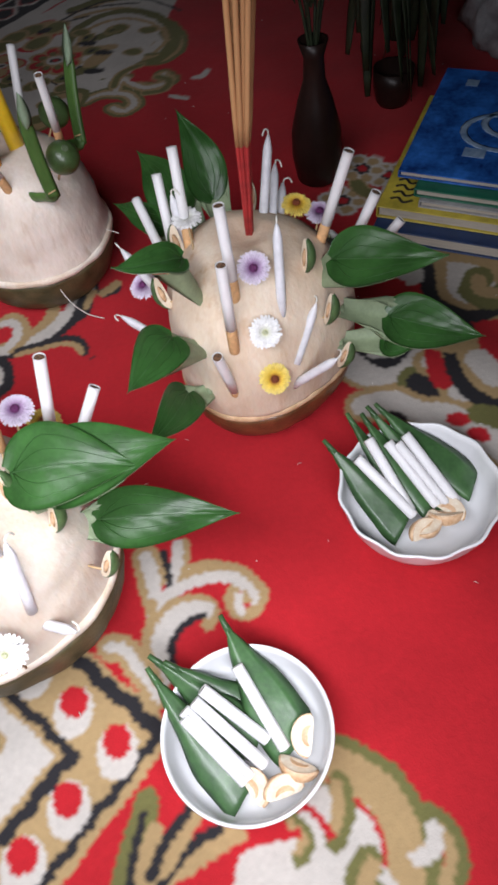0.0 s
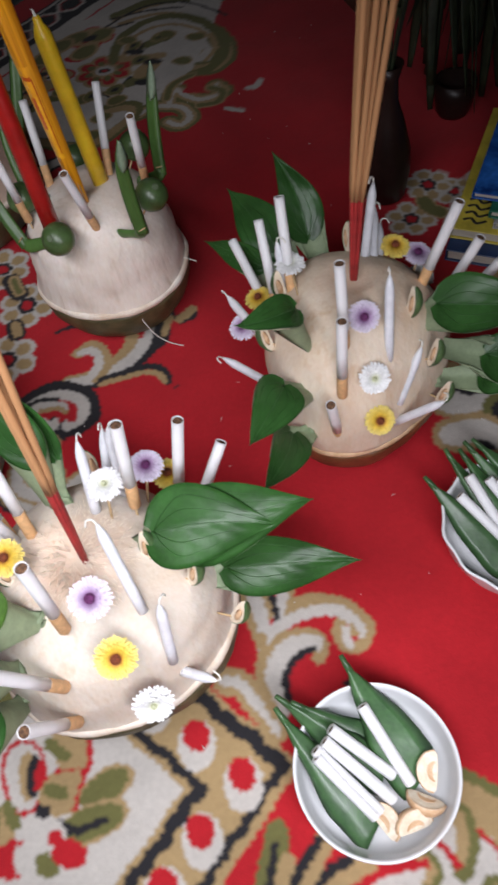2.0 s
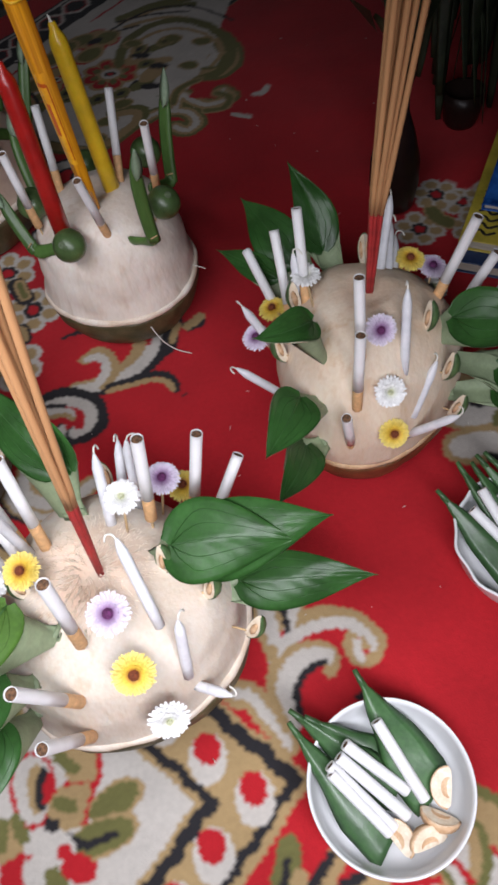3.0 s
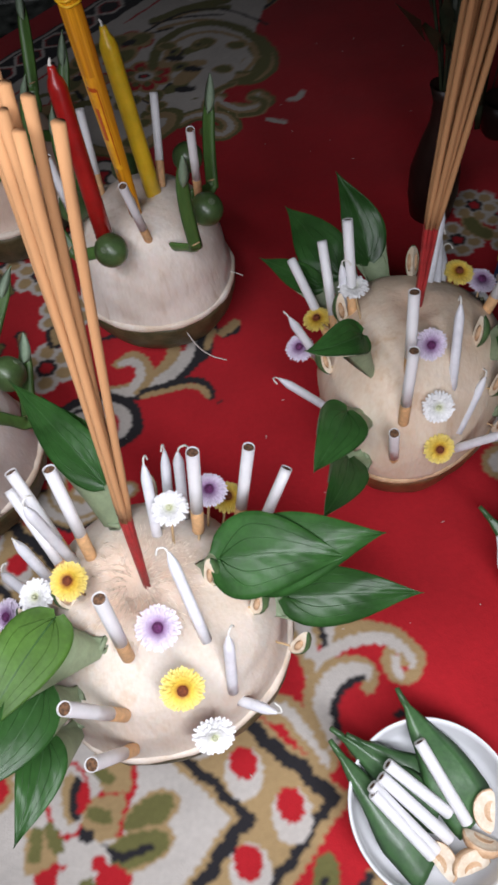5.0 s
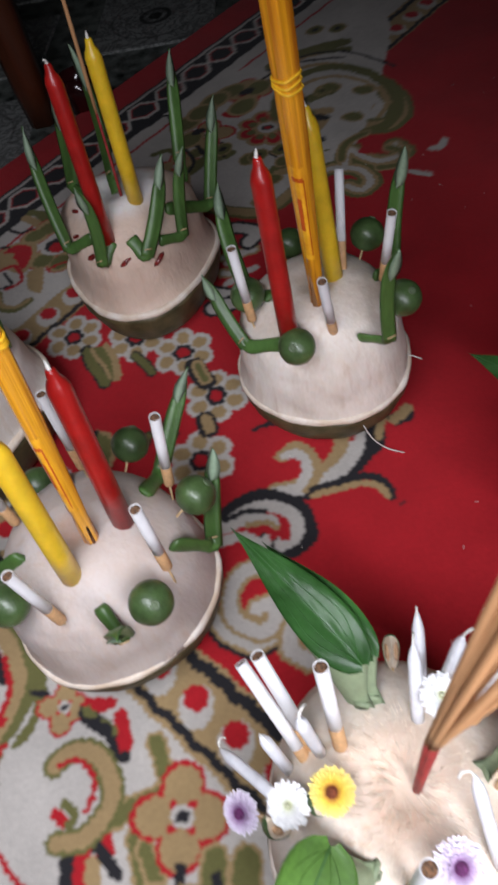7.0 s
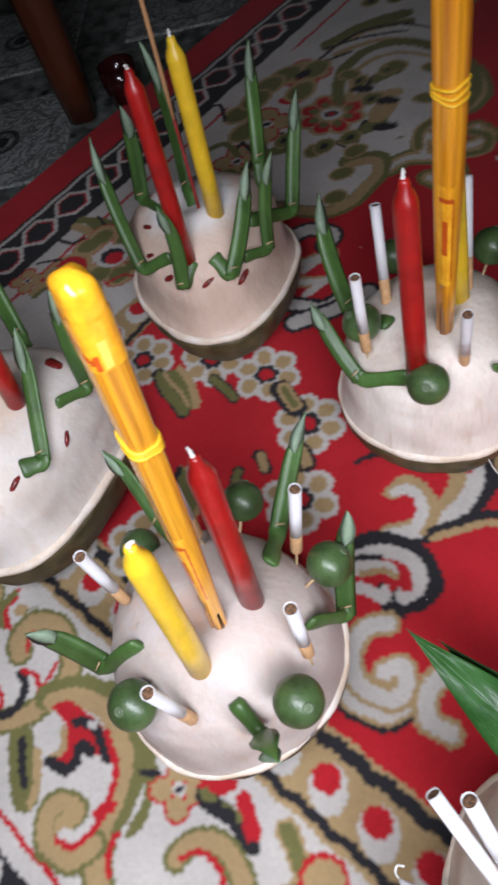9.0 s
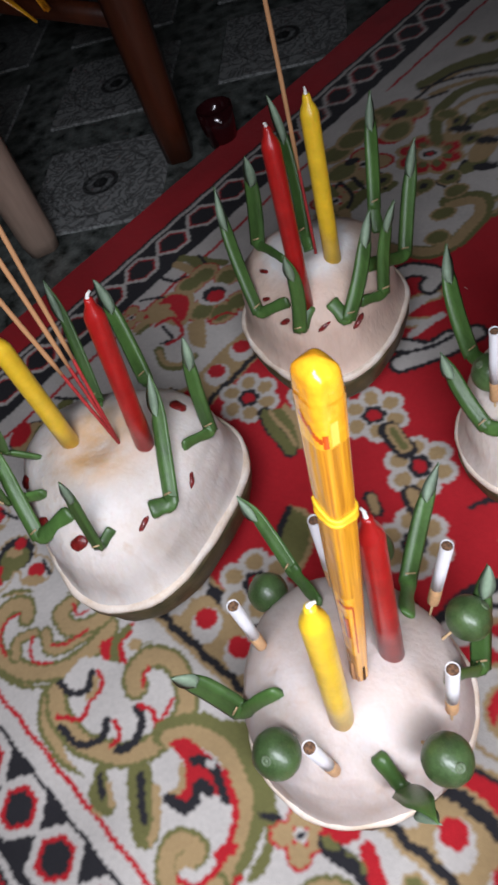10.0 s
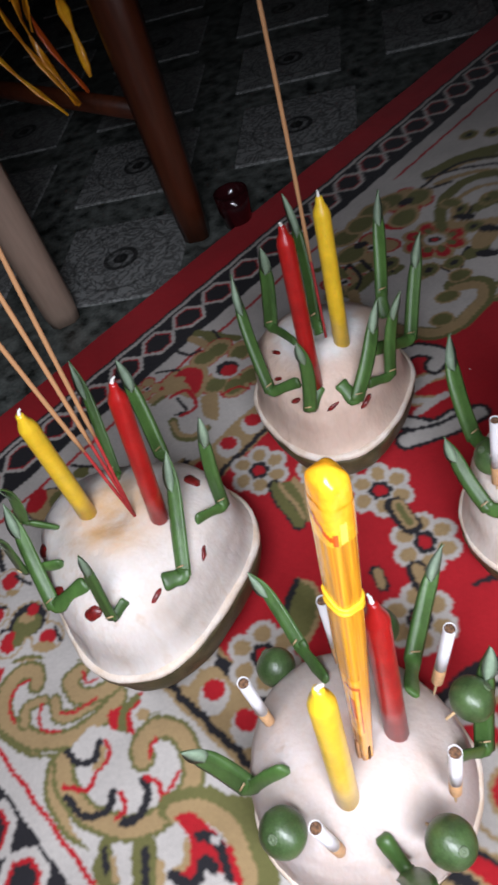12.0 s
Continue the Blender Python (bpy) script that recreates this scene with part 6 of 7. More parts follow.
def pale_stool():
    t = thing("wooden_stool", pose(-0.425, 1.262, -0.012), "pale worn wooden stool leg and frame on the tiles", "stool")
    for x, y in ((0, 0), (-0.33, -0.08), (-0.30, 0.28)):
        bm = lathe([(0.024, 0), (0.027, 0.02), (0.031, 0.25), (0.033, 0.40)], 12, wobble=lambda a, k: 1 / max(abs(math.cos(a)), abs(math.sin(a))) * 0.86)
        bmesh.ops.rotate(bm, verts=bm.verts, cent=(0, 0, 0), matrix=Euler((0, 0, radians(20))).to_matrix())
        bmesh.ops.translate(bm, verts=bm.verts, vec=(x, y, 0))
        part("leg", bm, "wood_pale", t)
    part("seat", bevel_box(0.44, 0.42, 0.035, 0.008, 2, at=(-0.19, 0.08, 0.415)), "wood_pale", t)


altar_table()
pale_stool()


def glass_cup():
    t = thing("glass_cup", pose(-0.165, 1.395, -0.010), "small dark red glass cup on the tiles", "cup")
    part("cup", lathe([(0.016, 0), (0.02, 0.004), (0.024, 0.03), (0.025, 0.055), (0.023, 0.055), (0.022, 0.03), (0.016, 0.006)], 24), "glass_red", t)


def garland():
    """Orange and yellow paper streamers hanging off the table."""
    t = thing("paper_garland", pose(-0.365, 1.405, 0.40), "orange and yellow paper streamers hanging under the table", "garland")
    rnd = random.Random(5)
    for k in range(44):
        x, y, ln = rnd.uniform(-0.13, 0.040), rnd.uniform(-0.04, 0.04), rnd.uniform(-0.03, 0.10)
        if k % 9 == 0:
            x, ln = rnd.uniform(0.0, 0.05), rnd.uniform(0.15, 0.20)
        line = curve_points([(x * 0.6, y, 0.22), (x + rnd.uniform(-0.02, 0.02), y, 0.12 - ln * 0.3), (x + rnd.uniform(-0.03, 0.03), y + 0.01, 0.05 - ln * 0.7), (x + rnd.uniform(-0.03, 0.05), y, -ln)], 5)
        part("streamer", tube(line, [0.013 * (1 - 0.75 * i / len(line)) * (1 + 0.45 * math.sin(i * 2.3 + k)) for i in range(len(line))], 6, flat=0.2), ("wrap_red", "wrap_orange", "wrap_yellow", "wrap_orange", "wrap_yellow")[k % 5], t)


glass_cup()
garland()


def vase():
    t = thing("vase", pose(0.392, 0.868, 0), "tall black glass vase with dark leafy stems", "vase")
    rows = [(0.016, 0), (0.021, 0.004), (0.025, 0.03), (0.0245, 0.055), (0.017, 0.085), (0.0105, 0.105), (0.0095, 0.125), (0.014, 0.14), (0.012, 0.14), (0.008, 0.125)]
    part("body", lathe(rows, 32), "glass_dark", t)
    rnd = random.Random(11)
    bm = bmesh.new()
    for _ in range(30):
        a, e = rnd.random() * 6.28, rnd.uniform(1.0, 1.45)
        d = Vector((math.cos(a) * math.cos(e), math.sin(a) * math.cos(e), math.sin(e)))
        p = Vector((0, 0, 0.135)) + d * rnd.uniform(0.03, 0.11)
        side = d.cross(Vector((0, 0, 1))).normalized() * rnd.uniform(0.006, 0.012)
        q = p + d * rnd.uniform(0.04, 0.07) + Vector((0, 0, -rnd.uniform(0, 0.03)))
        mid = (p + q) / 2 + Vector((0, 0, 0.006))
        vs = [bm.verts.new(v) for v in (p, mid - side, q, mid + side)]
        bm.faces.new(vs)
    part("foliage", bm, "foliage", t, "dark green leaves")
    for k in range(6):
        a = k * 1.05
        part("stem", tube(curve_points([(0, 0, 0.02), (0.003 * math.cos(a), 0.003 * math.sin(a), 0.13), (0.025 * math.cos(a), 0.025 * math.sin(a), 0.24)], 4), 0.0016, 6), "foliage", t)


vase()


def planter():
    """A second dark pot with hanging leaves behind the vase."""
    t = thing("flower_pot", pose(0.50, 0.99, 0), "dark brown pot overhung by dim drooping leaves", "pot")
    part("pot", lathe([(0.016, 0), (0.019, 0.005), (0.022, 0.022), (0.023, 0.04), (0.020, 0.04), (0.018, 0.022)], 32), "glass_dark", t)
    rnd = random.Random(21)
    for k in range(34):
        a = 2 * math.pi * k / 34 + rnd.uniform(-0.2, 0.2)
        r, h = rnd.uniform(0.02, 0.05), rnd.uniform(0.18, 0.32)
        low = rnd.uniform(0.012, 0.13)
        line = curve_points([(0.006 * math.cos(a), 0.006 * math.sin(a), 0.07), (r * 0.45 * math.cos(a), r * 0.45 * math.sin(a), h), (r * 0.9 * math.cos(a), r * 0.9 * math.sin(a), (h + low) / 2), (r * 1.1 * math.cos(a + 0.3), r * 1.1 * math.sin(a + 0.3), low)], 4)
        part("drooping_leaf", tube(line, [0.003 + 0.006 * math.sin(math.pi * i / (len(line) - 1)) for i in range(len(line))], 6, flat=0.15), "foliage", t)


planter()


def plastic_bag():
    """A crumpled white bag lying at the back of the red field."""
    t = thing("plastic_bag", pose(0.655, 1.06, 0.0), "crumpled pale plastic bag behind the books", "bag")
    bm = bmesh.new()
    bmesh.ops.create_icosphere(bm, subdivisions=4, radius=1.0)
    for v in bm.verts:
        n = 1 + 0.35 * noise.noise(v.co * 2.1) + 0.15 * noise.noise(v.co * 5)
        v.co = Vector((v.co.x * 0.05 * n, v.co.y * 0.04 * n, 0.055 + 0.055 * v.co.z * n))
        v.co.z = max(v.co.z, 0.001)
    part("film", bm, "bag", t)


plastic_bag()


def book(name, corner, ux, uy, sx, sy, z, thick, cover, label, extra=None):
    """A closed book: cover boards and spine round the block of pages."""
    t = thing(name, pose(corner[0], corner[1], z, 0, 0, math.degrees(math.atan2(uy, ux))), label, "book", "stacked books")
    cover_board = part("front_cover", bevel_box(sx, sy, 0.0012, 0.0004, 1, at=(sx / 2, sy / 2, thick - 0.0006)), cover, t, smooth=False)
    part("back_cover", bevel_box(sx, sy, 0.0012, 0.0004, 1, at=(sx / 2, sy / 2, 0.0006)), cover, t, smooth=False)
    part("spine", bevel_box(0.0014, sy, thick, 0.0004, 1, at=(-0.0006, sy / 2, thick / 2)), cover, t, smooth=False)
    part("page_block", bevel_box(sx - 0.004, sy - 0.005, thick - 0.0026, 0.0003, 1, at=(sx / 2 - 0.001, sy / 2, thick / 2)), "pages", t, smooth=False)
    if extra:
        extra(cover_board, sx, sy, thick)
    return t


def yellow_print(t, _, sy, thick):
    for k in range(7):
        y = sy * (0.07 + 0.050 * k)
        pts = curve_points([(0.008, y, thick + 0.0003), (0.015, y + 0.003, thick + 0.0003), (0.021, y - 0.003, thick + 0.0003), (0.029, y + 0.002, thick + 0.0003)], 4)
        part("print_bar", tube(pts, 0.0016, 5, flat=0.2), "ink", t, "row of black print")


def blue_print(t, sx, sy, thick):
    for r, x, y in ((0.030, 0.55, 0.42), (0.022, 0.60, 0.50)):
        ring = [(sx * x + r * 1.2 * math.cos(a), sy * y + r * math.sin(a), thick + 0.0003) for a in [0.28 * i for i in range(19)]]
        part("print_swirl", tube(ring, 0.0036, 6, flat=0.06), "book_pale", t, "pale blue printed swirl")
    part("print_badge", bevel_box(0.012, 0.012, 0.0006, 0.0002, 1, at=(sx * 0.22, sy * 0.86, thick + 0.0002)), "book_pale", t, "small pale printed square", smooth=False)
    part("print_figure", bevel_box(0.02, 0.014, 0.0006, 0.0002, 1, at=(sx * 0.42, sy * 0.22, thick + 0.0002)), "book_pale", t, "dim printed shape", smooth=False)


AX, AY = 0.870, -0.493
book("book", (0.425, 0.755), AX, AY, 0.16, 0.21, 0.0005, 0.013, "book_navy", "navy-covered book at the bottom of the stack")
book("book", (0.432, 0.770), AX, AY, 0.15, 0.20, 0.014, 0.012, "book_yellow", "yellow book with black print on the cover", yellow_print)
book("book", (0.468, 0.757), AX, AY, 0.14, 0.19, 0.0265, 0.007, "film", "book in crinkled clear film")
book("book", (0.465, 0.764), AX, AY, 0.14, 0.19, 0.034, 0.008, "book_green", "green-covered book in the stack")
book("book", (0.455, 0.785), AX, AY, 0.14, 0.19, 0.0425, 0.007, "book_blue", "glossy blue book on top of the stack", blue_print)


# ---- the coconuts ----
coconut(0.301, 0.598, 0.067, 0.0037, 3, 0.043, 0.153, 0.10, "carved cream coconut stuck with flowers, cigarettes and betel leaves", "husk", False, 1, flare=0.0, rind="rind_brown")
coconut(0.110, 0.436, 0.078, 0.0027, -10, 0.058, 0.139, 0.02, "carved cream coconut with a frayed crown, flowers and cigarettes", "husk_cream", True, 2, flare=0.045)
coconut(0.111, 0.789, 0.073, 0.0015, -55, 0.045, 0.135, 0.02, "carved white coconut with candles and limes", "husk_white", False, 3, flare=0.05)
coconut(-0.066, 0.604, 0.075, 0.002, -5, 0.045, 0.132, 0.02, "carved white coconut with an orange bundle, candles and limes", "husk_rose", False, 4, flare=0.05)
coconut(-0.053, 0.955, 0.078, 0.0055, 30, 0.05, 0.138, 0.02, "carved pinkish coconut ringed with rolled leaves", "husk_pink", False, 5, flare=0.10)
coconut(-0.225, 0.780, 0.091, 0.008, 27, 0.06, 0.145, 0.02, "carved white coconut with a stained top, rolled leaves and red slices", "husk_stained", False, 6, flare=0.075)

# things stuck in coconut one
cigarette((0.2275, 0.6706, 0.1415), (0.2436, 0.6236, 0.1169))
cigarette((0.2480, 0.6540, 0.1690), (0.2506, 0.6175, 0.1211))
cigarette((0.2630, 0.6400, 0.1950), (0.2624, 0.6133, 0.1376))
cigarette((0.2871, 0.5607, 0.2017), (0.2878, 0.5546, 0.1361))
cigarette((0.2830, 0.5360, 0.1800), (0.2818, 0.5363, 0.1045))
cigarette((0.2710, 0.5180, 0.1250), (0.2765, 0.5313, 0.0772))
cigarette((0.3702, 0.6016, 0.1955), (0.3495, 0.5993, 0.1309))
cigarette((0.3880, 0.6018, 0.1632), (0.3688, 0.6024, 0.1145))
cigarette((0.4068, 0.6052, 0.1359), (0.3700, 0.5990, 0.0950))
taper((0.2570, 0.6270, 0.1690), (0.2595, 0.6201, 0.1330))
taper((0.3257, 0.6417, 0.1901), (0.3140, 0.6180, 0.1390))
taper((0.3290, 0.6510, 0.1630), (0.3201, 0.6160, 0.1378))
taper((0.3335, 0.6520, 0.1470), (0.3245, 0.6170, 0.1330))
taper((0.3197, 0.5699, 0.1756), (0.3160, 0.5500, 0.1240))
taper((0.3390, 0.5540, 0.1210), (0.3235, 0.5395, 0.0911))
taper((0.3460, 0.5200, 0.1030), (0.3208, 0.5355, 0.0681))
taper((0.2180, 0.6060, 0.1490), (0.2327, 0.6050, 0.1134))
taper((0.2060, 0.5930, 0.1030), (0.2370, 0.5777, 0.0821))
daisy((0.3395, 0.6314, 0.1428), (0.3330, 0.6150, 0.1180), "yellow")
daisy((0.3545, 0.6259, 0.1371), (0.3450, 0.6080, 0.1150), "purple")
daisy((0.2640, 0.6210, 0.1540), (0.2655, 0.5988, 0.1414), "white")
daisy((0.2390, 0.6260, 0.1230), (0.2525, 0.5995, 0.1273), "yellow")
daisy((0.2240, 0.6130, 0.1100), (0.2398, 0.6051, 0.0951), "purple")
daisy((0.3616, 0.6350, 0.1066), (0.3480, 0.6060, 0.1150), "white")
daisy((0.3020, 0.5620, 0.1520), (0.3026, 0.5607, 0.1416), "purple", facing=(0.0, -0.75, 0.62))
daisy((0.3030, 0.5340, 0.1230), (0.3018, 0.5371, 0.1095), "white", facing=(0.0, -0.75, 0.62))
daisy((0.3050, 0.5240, 0.0890), (0.3046, 0.5306, 0.0739), "yellow", facing=(0.0, -0.75, 0.62))
areca((0.2397, 0.5887, 0.1212), (0.2483, 0.5900, 0.1078))
areca((0.3356, 0.5736, 0.1445), (0.3312, 0.5767, 0.1295))
areca((0.3467, 0.5522, 0.1164), (0.3401, 0.5588, 0.1034))
areca((0.3556, 0.5470, 0.0765), (0.3459, 0.5561, 0.0676))
areca((0.2560, 0.6140, 0.1409), (0.2618, 0.6120, 0.1261))
areca((0.3081, 0.6373, 0.1504), (0.3072, 0.6325, 0.1351))
leaf((0.2725, 0.5733, 0.1143), (0.2600, 0.5690, 0.1640), (0.2200, 0.5440, 0.1830), 0.0135, (0.1, -0.25, 0.95), cup=0.15)
leaf((0.2640, 0.5520, 0.1010), (0.2450, 0.5370, 0.1300), (0.2160, 0.4920, 0.1330), 0.0170, (0.2, -0.45, 0.85))
leaf((0.2610, 0.5410, 0.0690), (0.2460, 0.5350, 0.0790), (0.2190, 0.4810, 0.0950), 0.0150, (0.3, -0.40, 0.85))
leaf((0.2900, 0.6350, 0.1250), (0.2830, 0.6600, 0.1380), (0.2670, 0.7100, 0.1810), 0.0155, (0.0, -0.80, 0.55), cup=0.15)
leaf((0.2740, 0.6400, 0.1150), (0.2620, 0.6630, 0.1270), (0.2310, 0.7270, 0.1450), 0.0190, (-0.1, -0.80, 0.55), cup=0.15)
leaf((0.2620, 0.6380, 0.1050), (0.2480, 0.6600, 0.1190), (0.2060, 0.7010, 0.1210), 0.0110, (-0.1, -0.70, 0.65))
leaf((0.3370, 0.5770, 0.1210), (0.3530, 0.5750, 0.1380), (0.4200, 0.5440, 0.1510), 0.0200, (-0.1, -0.50, 0.85), cup=0.2)
leaf((0.3560, 0.5700, 0.1000), (0.3900, 0.5650, 0.0890), (0.4480, 0.5300, 0.0890), 0.0195, (-0.1, -0.50, 0.85), cup=0.2)
leaf((0.3540, 0.5620, 0.0750), (0.3860, 0.5560, 0.0770), (0.4120, 0.5400, 0.0810), 0.0145, (-0.1, -0.50, 0.85), cup=0.2)
# things stuck in coconut two
cigarette((0.0522, 0.4883, 0.1854), (0.0671, 0.4621, 0.1287))
cigarette((0.0400, 0.4951, 0.1578), (0.0624, 0.4585, 0.1261))
cigarette((0.0812, 0.4734, 0.2044), (0.0826, 0.4576, 0.1380))
cigarette((0.1100, 0.3980, 0.2090), (0.1047, 0.3949, 0.1346))
cigarette((0.0880, 0.3600, 0.1840), (0.0972, 0.3723, 0.1130))
cigarette((0.0911, 0.3423, 0.1517), (0.0942, 0.3613, 0.0829))
cigarette((0.1556, 0.4662, 0.2117), (0.1452, 0.4606, 0.1329))
cigarette((0.1820, 0.4840, 0.1830), (0.1681, 0.4743, 0.1176))
cigarette((0.2010, 0.4900, 0.1470), (0.1815, 0.4707, 0.1173))
taper((0.0697, 0.4535, 0.2032), (0.0721, 0.4558, 0.1333))
taper((0.0480, 0.4590, 0.1620), (0.0546, 0.4521, 0.1199))
taper((0.0190, 0.4670, 0.1090), (0.0445, 0.4423, 0.1281))
taper((0.1360, 0.4300, 0.1800), (0.1439, 0.4049, 0.1315))
taper((0.1590, 0.3940, 0.1500), (0.1542, 0.3834, 0.1030))
taper((0.1760, 0.3690, 0.0910), (0.1588, 0.3789, 0.0819))
taper((0.1231, 0.4872, 0.1750), (0.1215, 0.4666, 0.1382))
taper((0.1304, 0.5116, 0.1514), (0.1276, 0.4845, 0.1273))
taper((0.1441, 0.4845, 0.1862), (0.1363, 0.4797, 0.1269))
daisy((0.1330, 0.4690, 0.1560), (0.1313, 0.4596, 0.1387), "white")
daisy((0.1545, 0.4843, 0.1445), (0.1498, 0.4743, 0.1225), "purple")
daisy((0.1630, 0.4904, 0.1228), (0.1574, 0.4796, 0.1100), "yellow")
daisy((0.0770, 0.4340, 0.1550), (0.0795, 0.4336, 0.1392), "yellow")
daisy((0.0560, 0.4320, 0.1450), (0.0664, 0.4296, 0.1324), "white")
daisy((0.0290, 0.4350, 0.1170), (0.0464, 0.4295, 0.1212), "purple")
daisy((0.1250, 0.4010, 0.1570), (0.1217, 0.4040, 0.1375), "purple", radius=0.0118, facing=(0.1, -0.35, 0.9))
daisy((0.1330, 0.3740, 0.1400), (0.1292, 0.3774, 0.1135), "yellow", radius=0.0118, facing=(0.15, -0.6, 0.78))
daisy((0.1420, 0.3590, 0.1000), (0.1375, 0.3659, 0.0593), "white", radius=0.0118, facing=(0.2, -0.75, 0.62))
areca((0.1153, 0.4994, 0.1287), (0.1144, 0.4884, 0.1144))
areca((0.1498, 0.4343, 0.1401), (0.1428, 0.4346, 0.1235))
areca((0.1732, 0.4201, 0.1274), (0.1622, 0.4229, 0.1134))
areca((0.1926, 0.4061, 0.0928), (0.1776, 0.4116, 0.0844))
areca((0.0717, 0.4326, 0.1399), (0.0786, 0.4332, 0.1233))
areca((0.0493, 0.4263, 0.1291), (0.0599, 0.4280, 0.1146))
leaf((0.1460, 0.4380, 0.1330), (0.1560, 0.4385, 0.1470), (0.2260, 0.4305, 0.1450), 0.0235, (-0.15, -0.45, 0.9), cup=0.22)
leaf((0.1590, 0.4290, 0.1270), (0.1700, 0.4370, 0.1370), (0.2480, 0.4390, 0.1500), 0.0225, (-0.1, -0.45, 0.9), flick=0.006)
leaf((0.1700, 0.4290, 0.0990), (0.1880, 0.4330, 0.0970), (0.2710, 0.4260, 0.0900), 0.0185, (-0.1, -0.50, 0.85))
leaf((0.0960, 0.4740, 0.1330), (0.0990, 0.4840, 0.1660), (0.0430, 0.5590, 0.1790), 0.0138, (0.0, -0.35, 0.95), cup=0.2)
leaf((0.1010, 0.4760, 0.1330), (0.1050, 0.4900, 0.1580), (0.0570, 0.5560, 0.1640), 0.0100, (0.1, -0.35, 0.95), cup=0.2)
leaf((0.0920, 0.4040, 0.1330), (0.0740, 0.4125, 0.1620), (0.0390, 0.3550, 0.1620), 0.0168, (0.3, -0.30, 0.9), cup=0.2, face="leaf_fresh", label="fresh light green betel leaf, its pale underside folded and pinned")
leaf((0.0740, 0.3860, 0.1150), (0.0670, 0.3820, 0.1520), (0.0320, 0.3310, 0.1600), 0.0145, (0.4, -0.30, 0.85), cup=0.2)
leaf((0.0640, 0.3780, 0.0850), (0.0600, 0.3640, 0.1290), (0.0480, 0.3150, 0.1290), 0.0125, (0.4, -0.30, 0.85), cup=0.2)
# things stuck in coconut three
candle((0.0850, 0.7540, 0.2660), (0.0861, 0.7359, 0.1372), "red")
candle((0.1187, 0.8001, 0.2648), (0.1258, 0.7889, 0.1274), "yellow")
cigarette((0.1400, 0.8350, 0.1920), (0.1329, 0.7964, 0.1326))
cigarette((0.1670, 0.7730, 0.1930), (0.1622, 0.7894, 0.1150))
cigarette((0.1130, 0.7271, 0.1852), (0.1179, 0.7438, 0.1217))
cigarette((0.0566, 0.7662, 0.1933), (0.0594, 0.7704, 0.1123))
cigarette((0.0797, 0.8253, 0.1937), (0.0795, 0.8029, 0.1286))
leaf_roll((0.1379, 0.7378, 0.1150), (0.1564, 0.7270, 0.1190), (0.1597, 0.7228, 0.2080))
leaf_roll((0.1581, 0.7918, 0.1226), (0.1747, 0.8101, 0.1138), (0.1890, 0.8380, 0.1990))
leaf_roll((0.0795, 0.7448, 0.1152), (0.0515, 0.7579, 0.1050), (0.0290, 0.7942, 0.1530))
leaf_roll((0.0746, 0.7837, 0.1294), (0.0552, 0.8231, 0.1065), (0.0461, 0.8750, 0.1735))
# things stuck in coconut four
candle((-0.0308, 0.6193, 0.2588), (-0.0343, 0.6058, 0.1341), "red")
candle((-0.0583, 0.5827, 0.2587), (-0.0666, 0.5726, 0.1243), "yellow")
cigarette((-0.0060, 0.5719, 0.1914), (-0.0080, 0.5730, 0.1200))
cigarette((-0.0747, 0.5450, 0.1885), (-0.0743, 0.5490, 0.1078))
cigarette((0.0034, 0.6339, 0.1894), (-0.0098, 0.6346, 0.0976))
cigarette((-0.1074, 0.6144, 0.1952), (-0.1110, 0.6200, 0.1040))
cigarette((-0.0602, 0.6500, 0.2070), (-0.0619, 0.6461, 0.1221))
leaf_roll((-0.0737, 0.6400, 0.1272), (-0.0871, 0.6634, 0.1195), (-0.1128, 0.7076, 0.1532))
leaf_roll((-0.0226, 0.6304, 0.1188), (-0.0199, 0.6583, 0.0946), (0.0116, 0.7184, 0.1360))
leaf_roll((-0.1021, 0.5888, 0.1261), (-0.1265, 0.5860, 0.1080), (-0.1560, 0.5985, 0.1530), width=0.0078)
leaf_roll((-0.0499, 0.5527, 0.1145), (-0.0400, 0.5385, 0.1010), (-0.0255, 0.5190, 0.1580), width=0.0072, roll=0.8)
leaf_roll((-0.0043, 0.5927, 0.1085), (0.0141, 0.6049, 0.0788), (0.0265, 0.6487, 0.1320))
# things stuck in coconut five
candle((-0.0580, 0.9150, 0.2720), (-0.0621, 0.9004, 0.1288), "red")
candle((-0.0290, 0.9420, 0.2720), (-0.0335, 0.9340, 0.1419), "yellow")
leaf_roll((-0.0782, 0.9047, 0.1226), (-0.1037, 0.9128, 0.1095), (-0.1173, 0.9722, 0.1996))
leaf_roll((-0.0765, 0.9443, 0.1358), (-0.0968, 0.9755, 0.1311), (-0.0866, 0.9908, 0.2089))
leaf_roll((-0.0599, 0.8951, 0.1204), (-0.0704, 0.8828, 0.1083), (-0.0656, 0.8870, 0.1880))
leaf_roll((-0.0520, 0.9461, 0.1378), (-0.0532, 0.9542, 0.1445), (-0.0587, 1.0086, 0.2417))
leaf_roll((-0.0399, 0.8950, 0.1200), (-0.0302, 0.8852, 0.1072), (-0.0007, 0.9361, 0.1717))
leaf_roll((0.0068, 0.9732, 0.1191), (0.0073, 0.9841, 0.1333), (0.0174, 1.0305, 0.2121))
leaf_roll((-0.0155, 0.9009, 0.1096), (0.0023, 0.9129, 0.1020), (0.0190, 0.9343, 0.1773))
leaf_roll((-0.0046, 0.9305, 0.1202), (0.0267, 0.9637, 0.0929), (0.0491, 1.0150, 0.1713))
red_slice((-0.0933, 0.9428, 0.1278), (-0.0908, 0.9436, 0.1224))
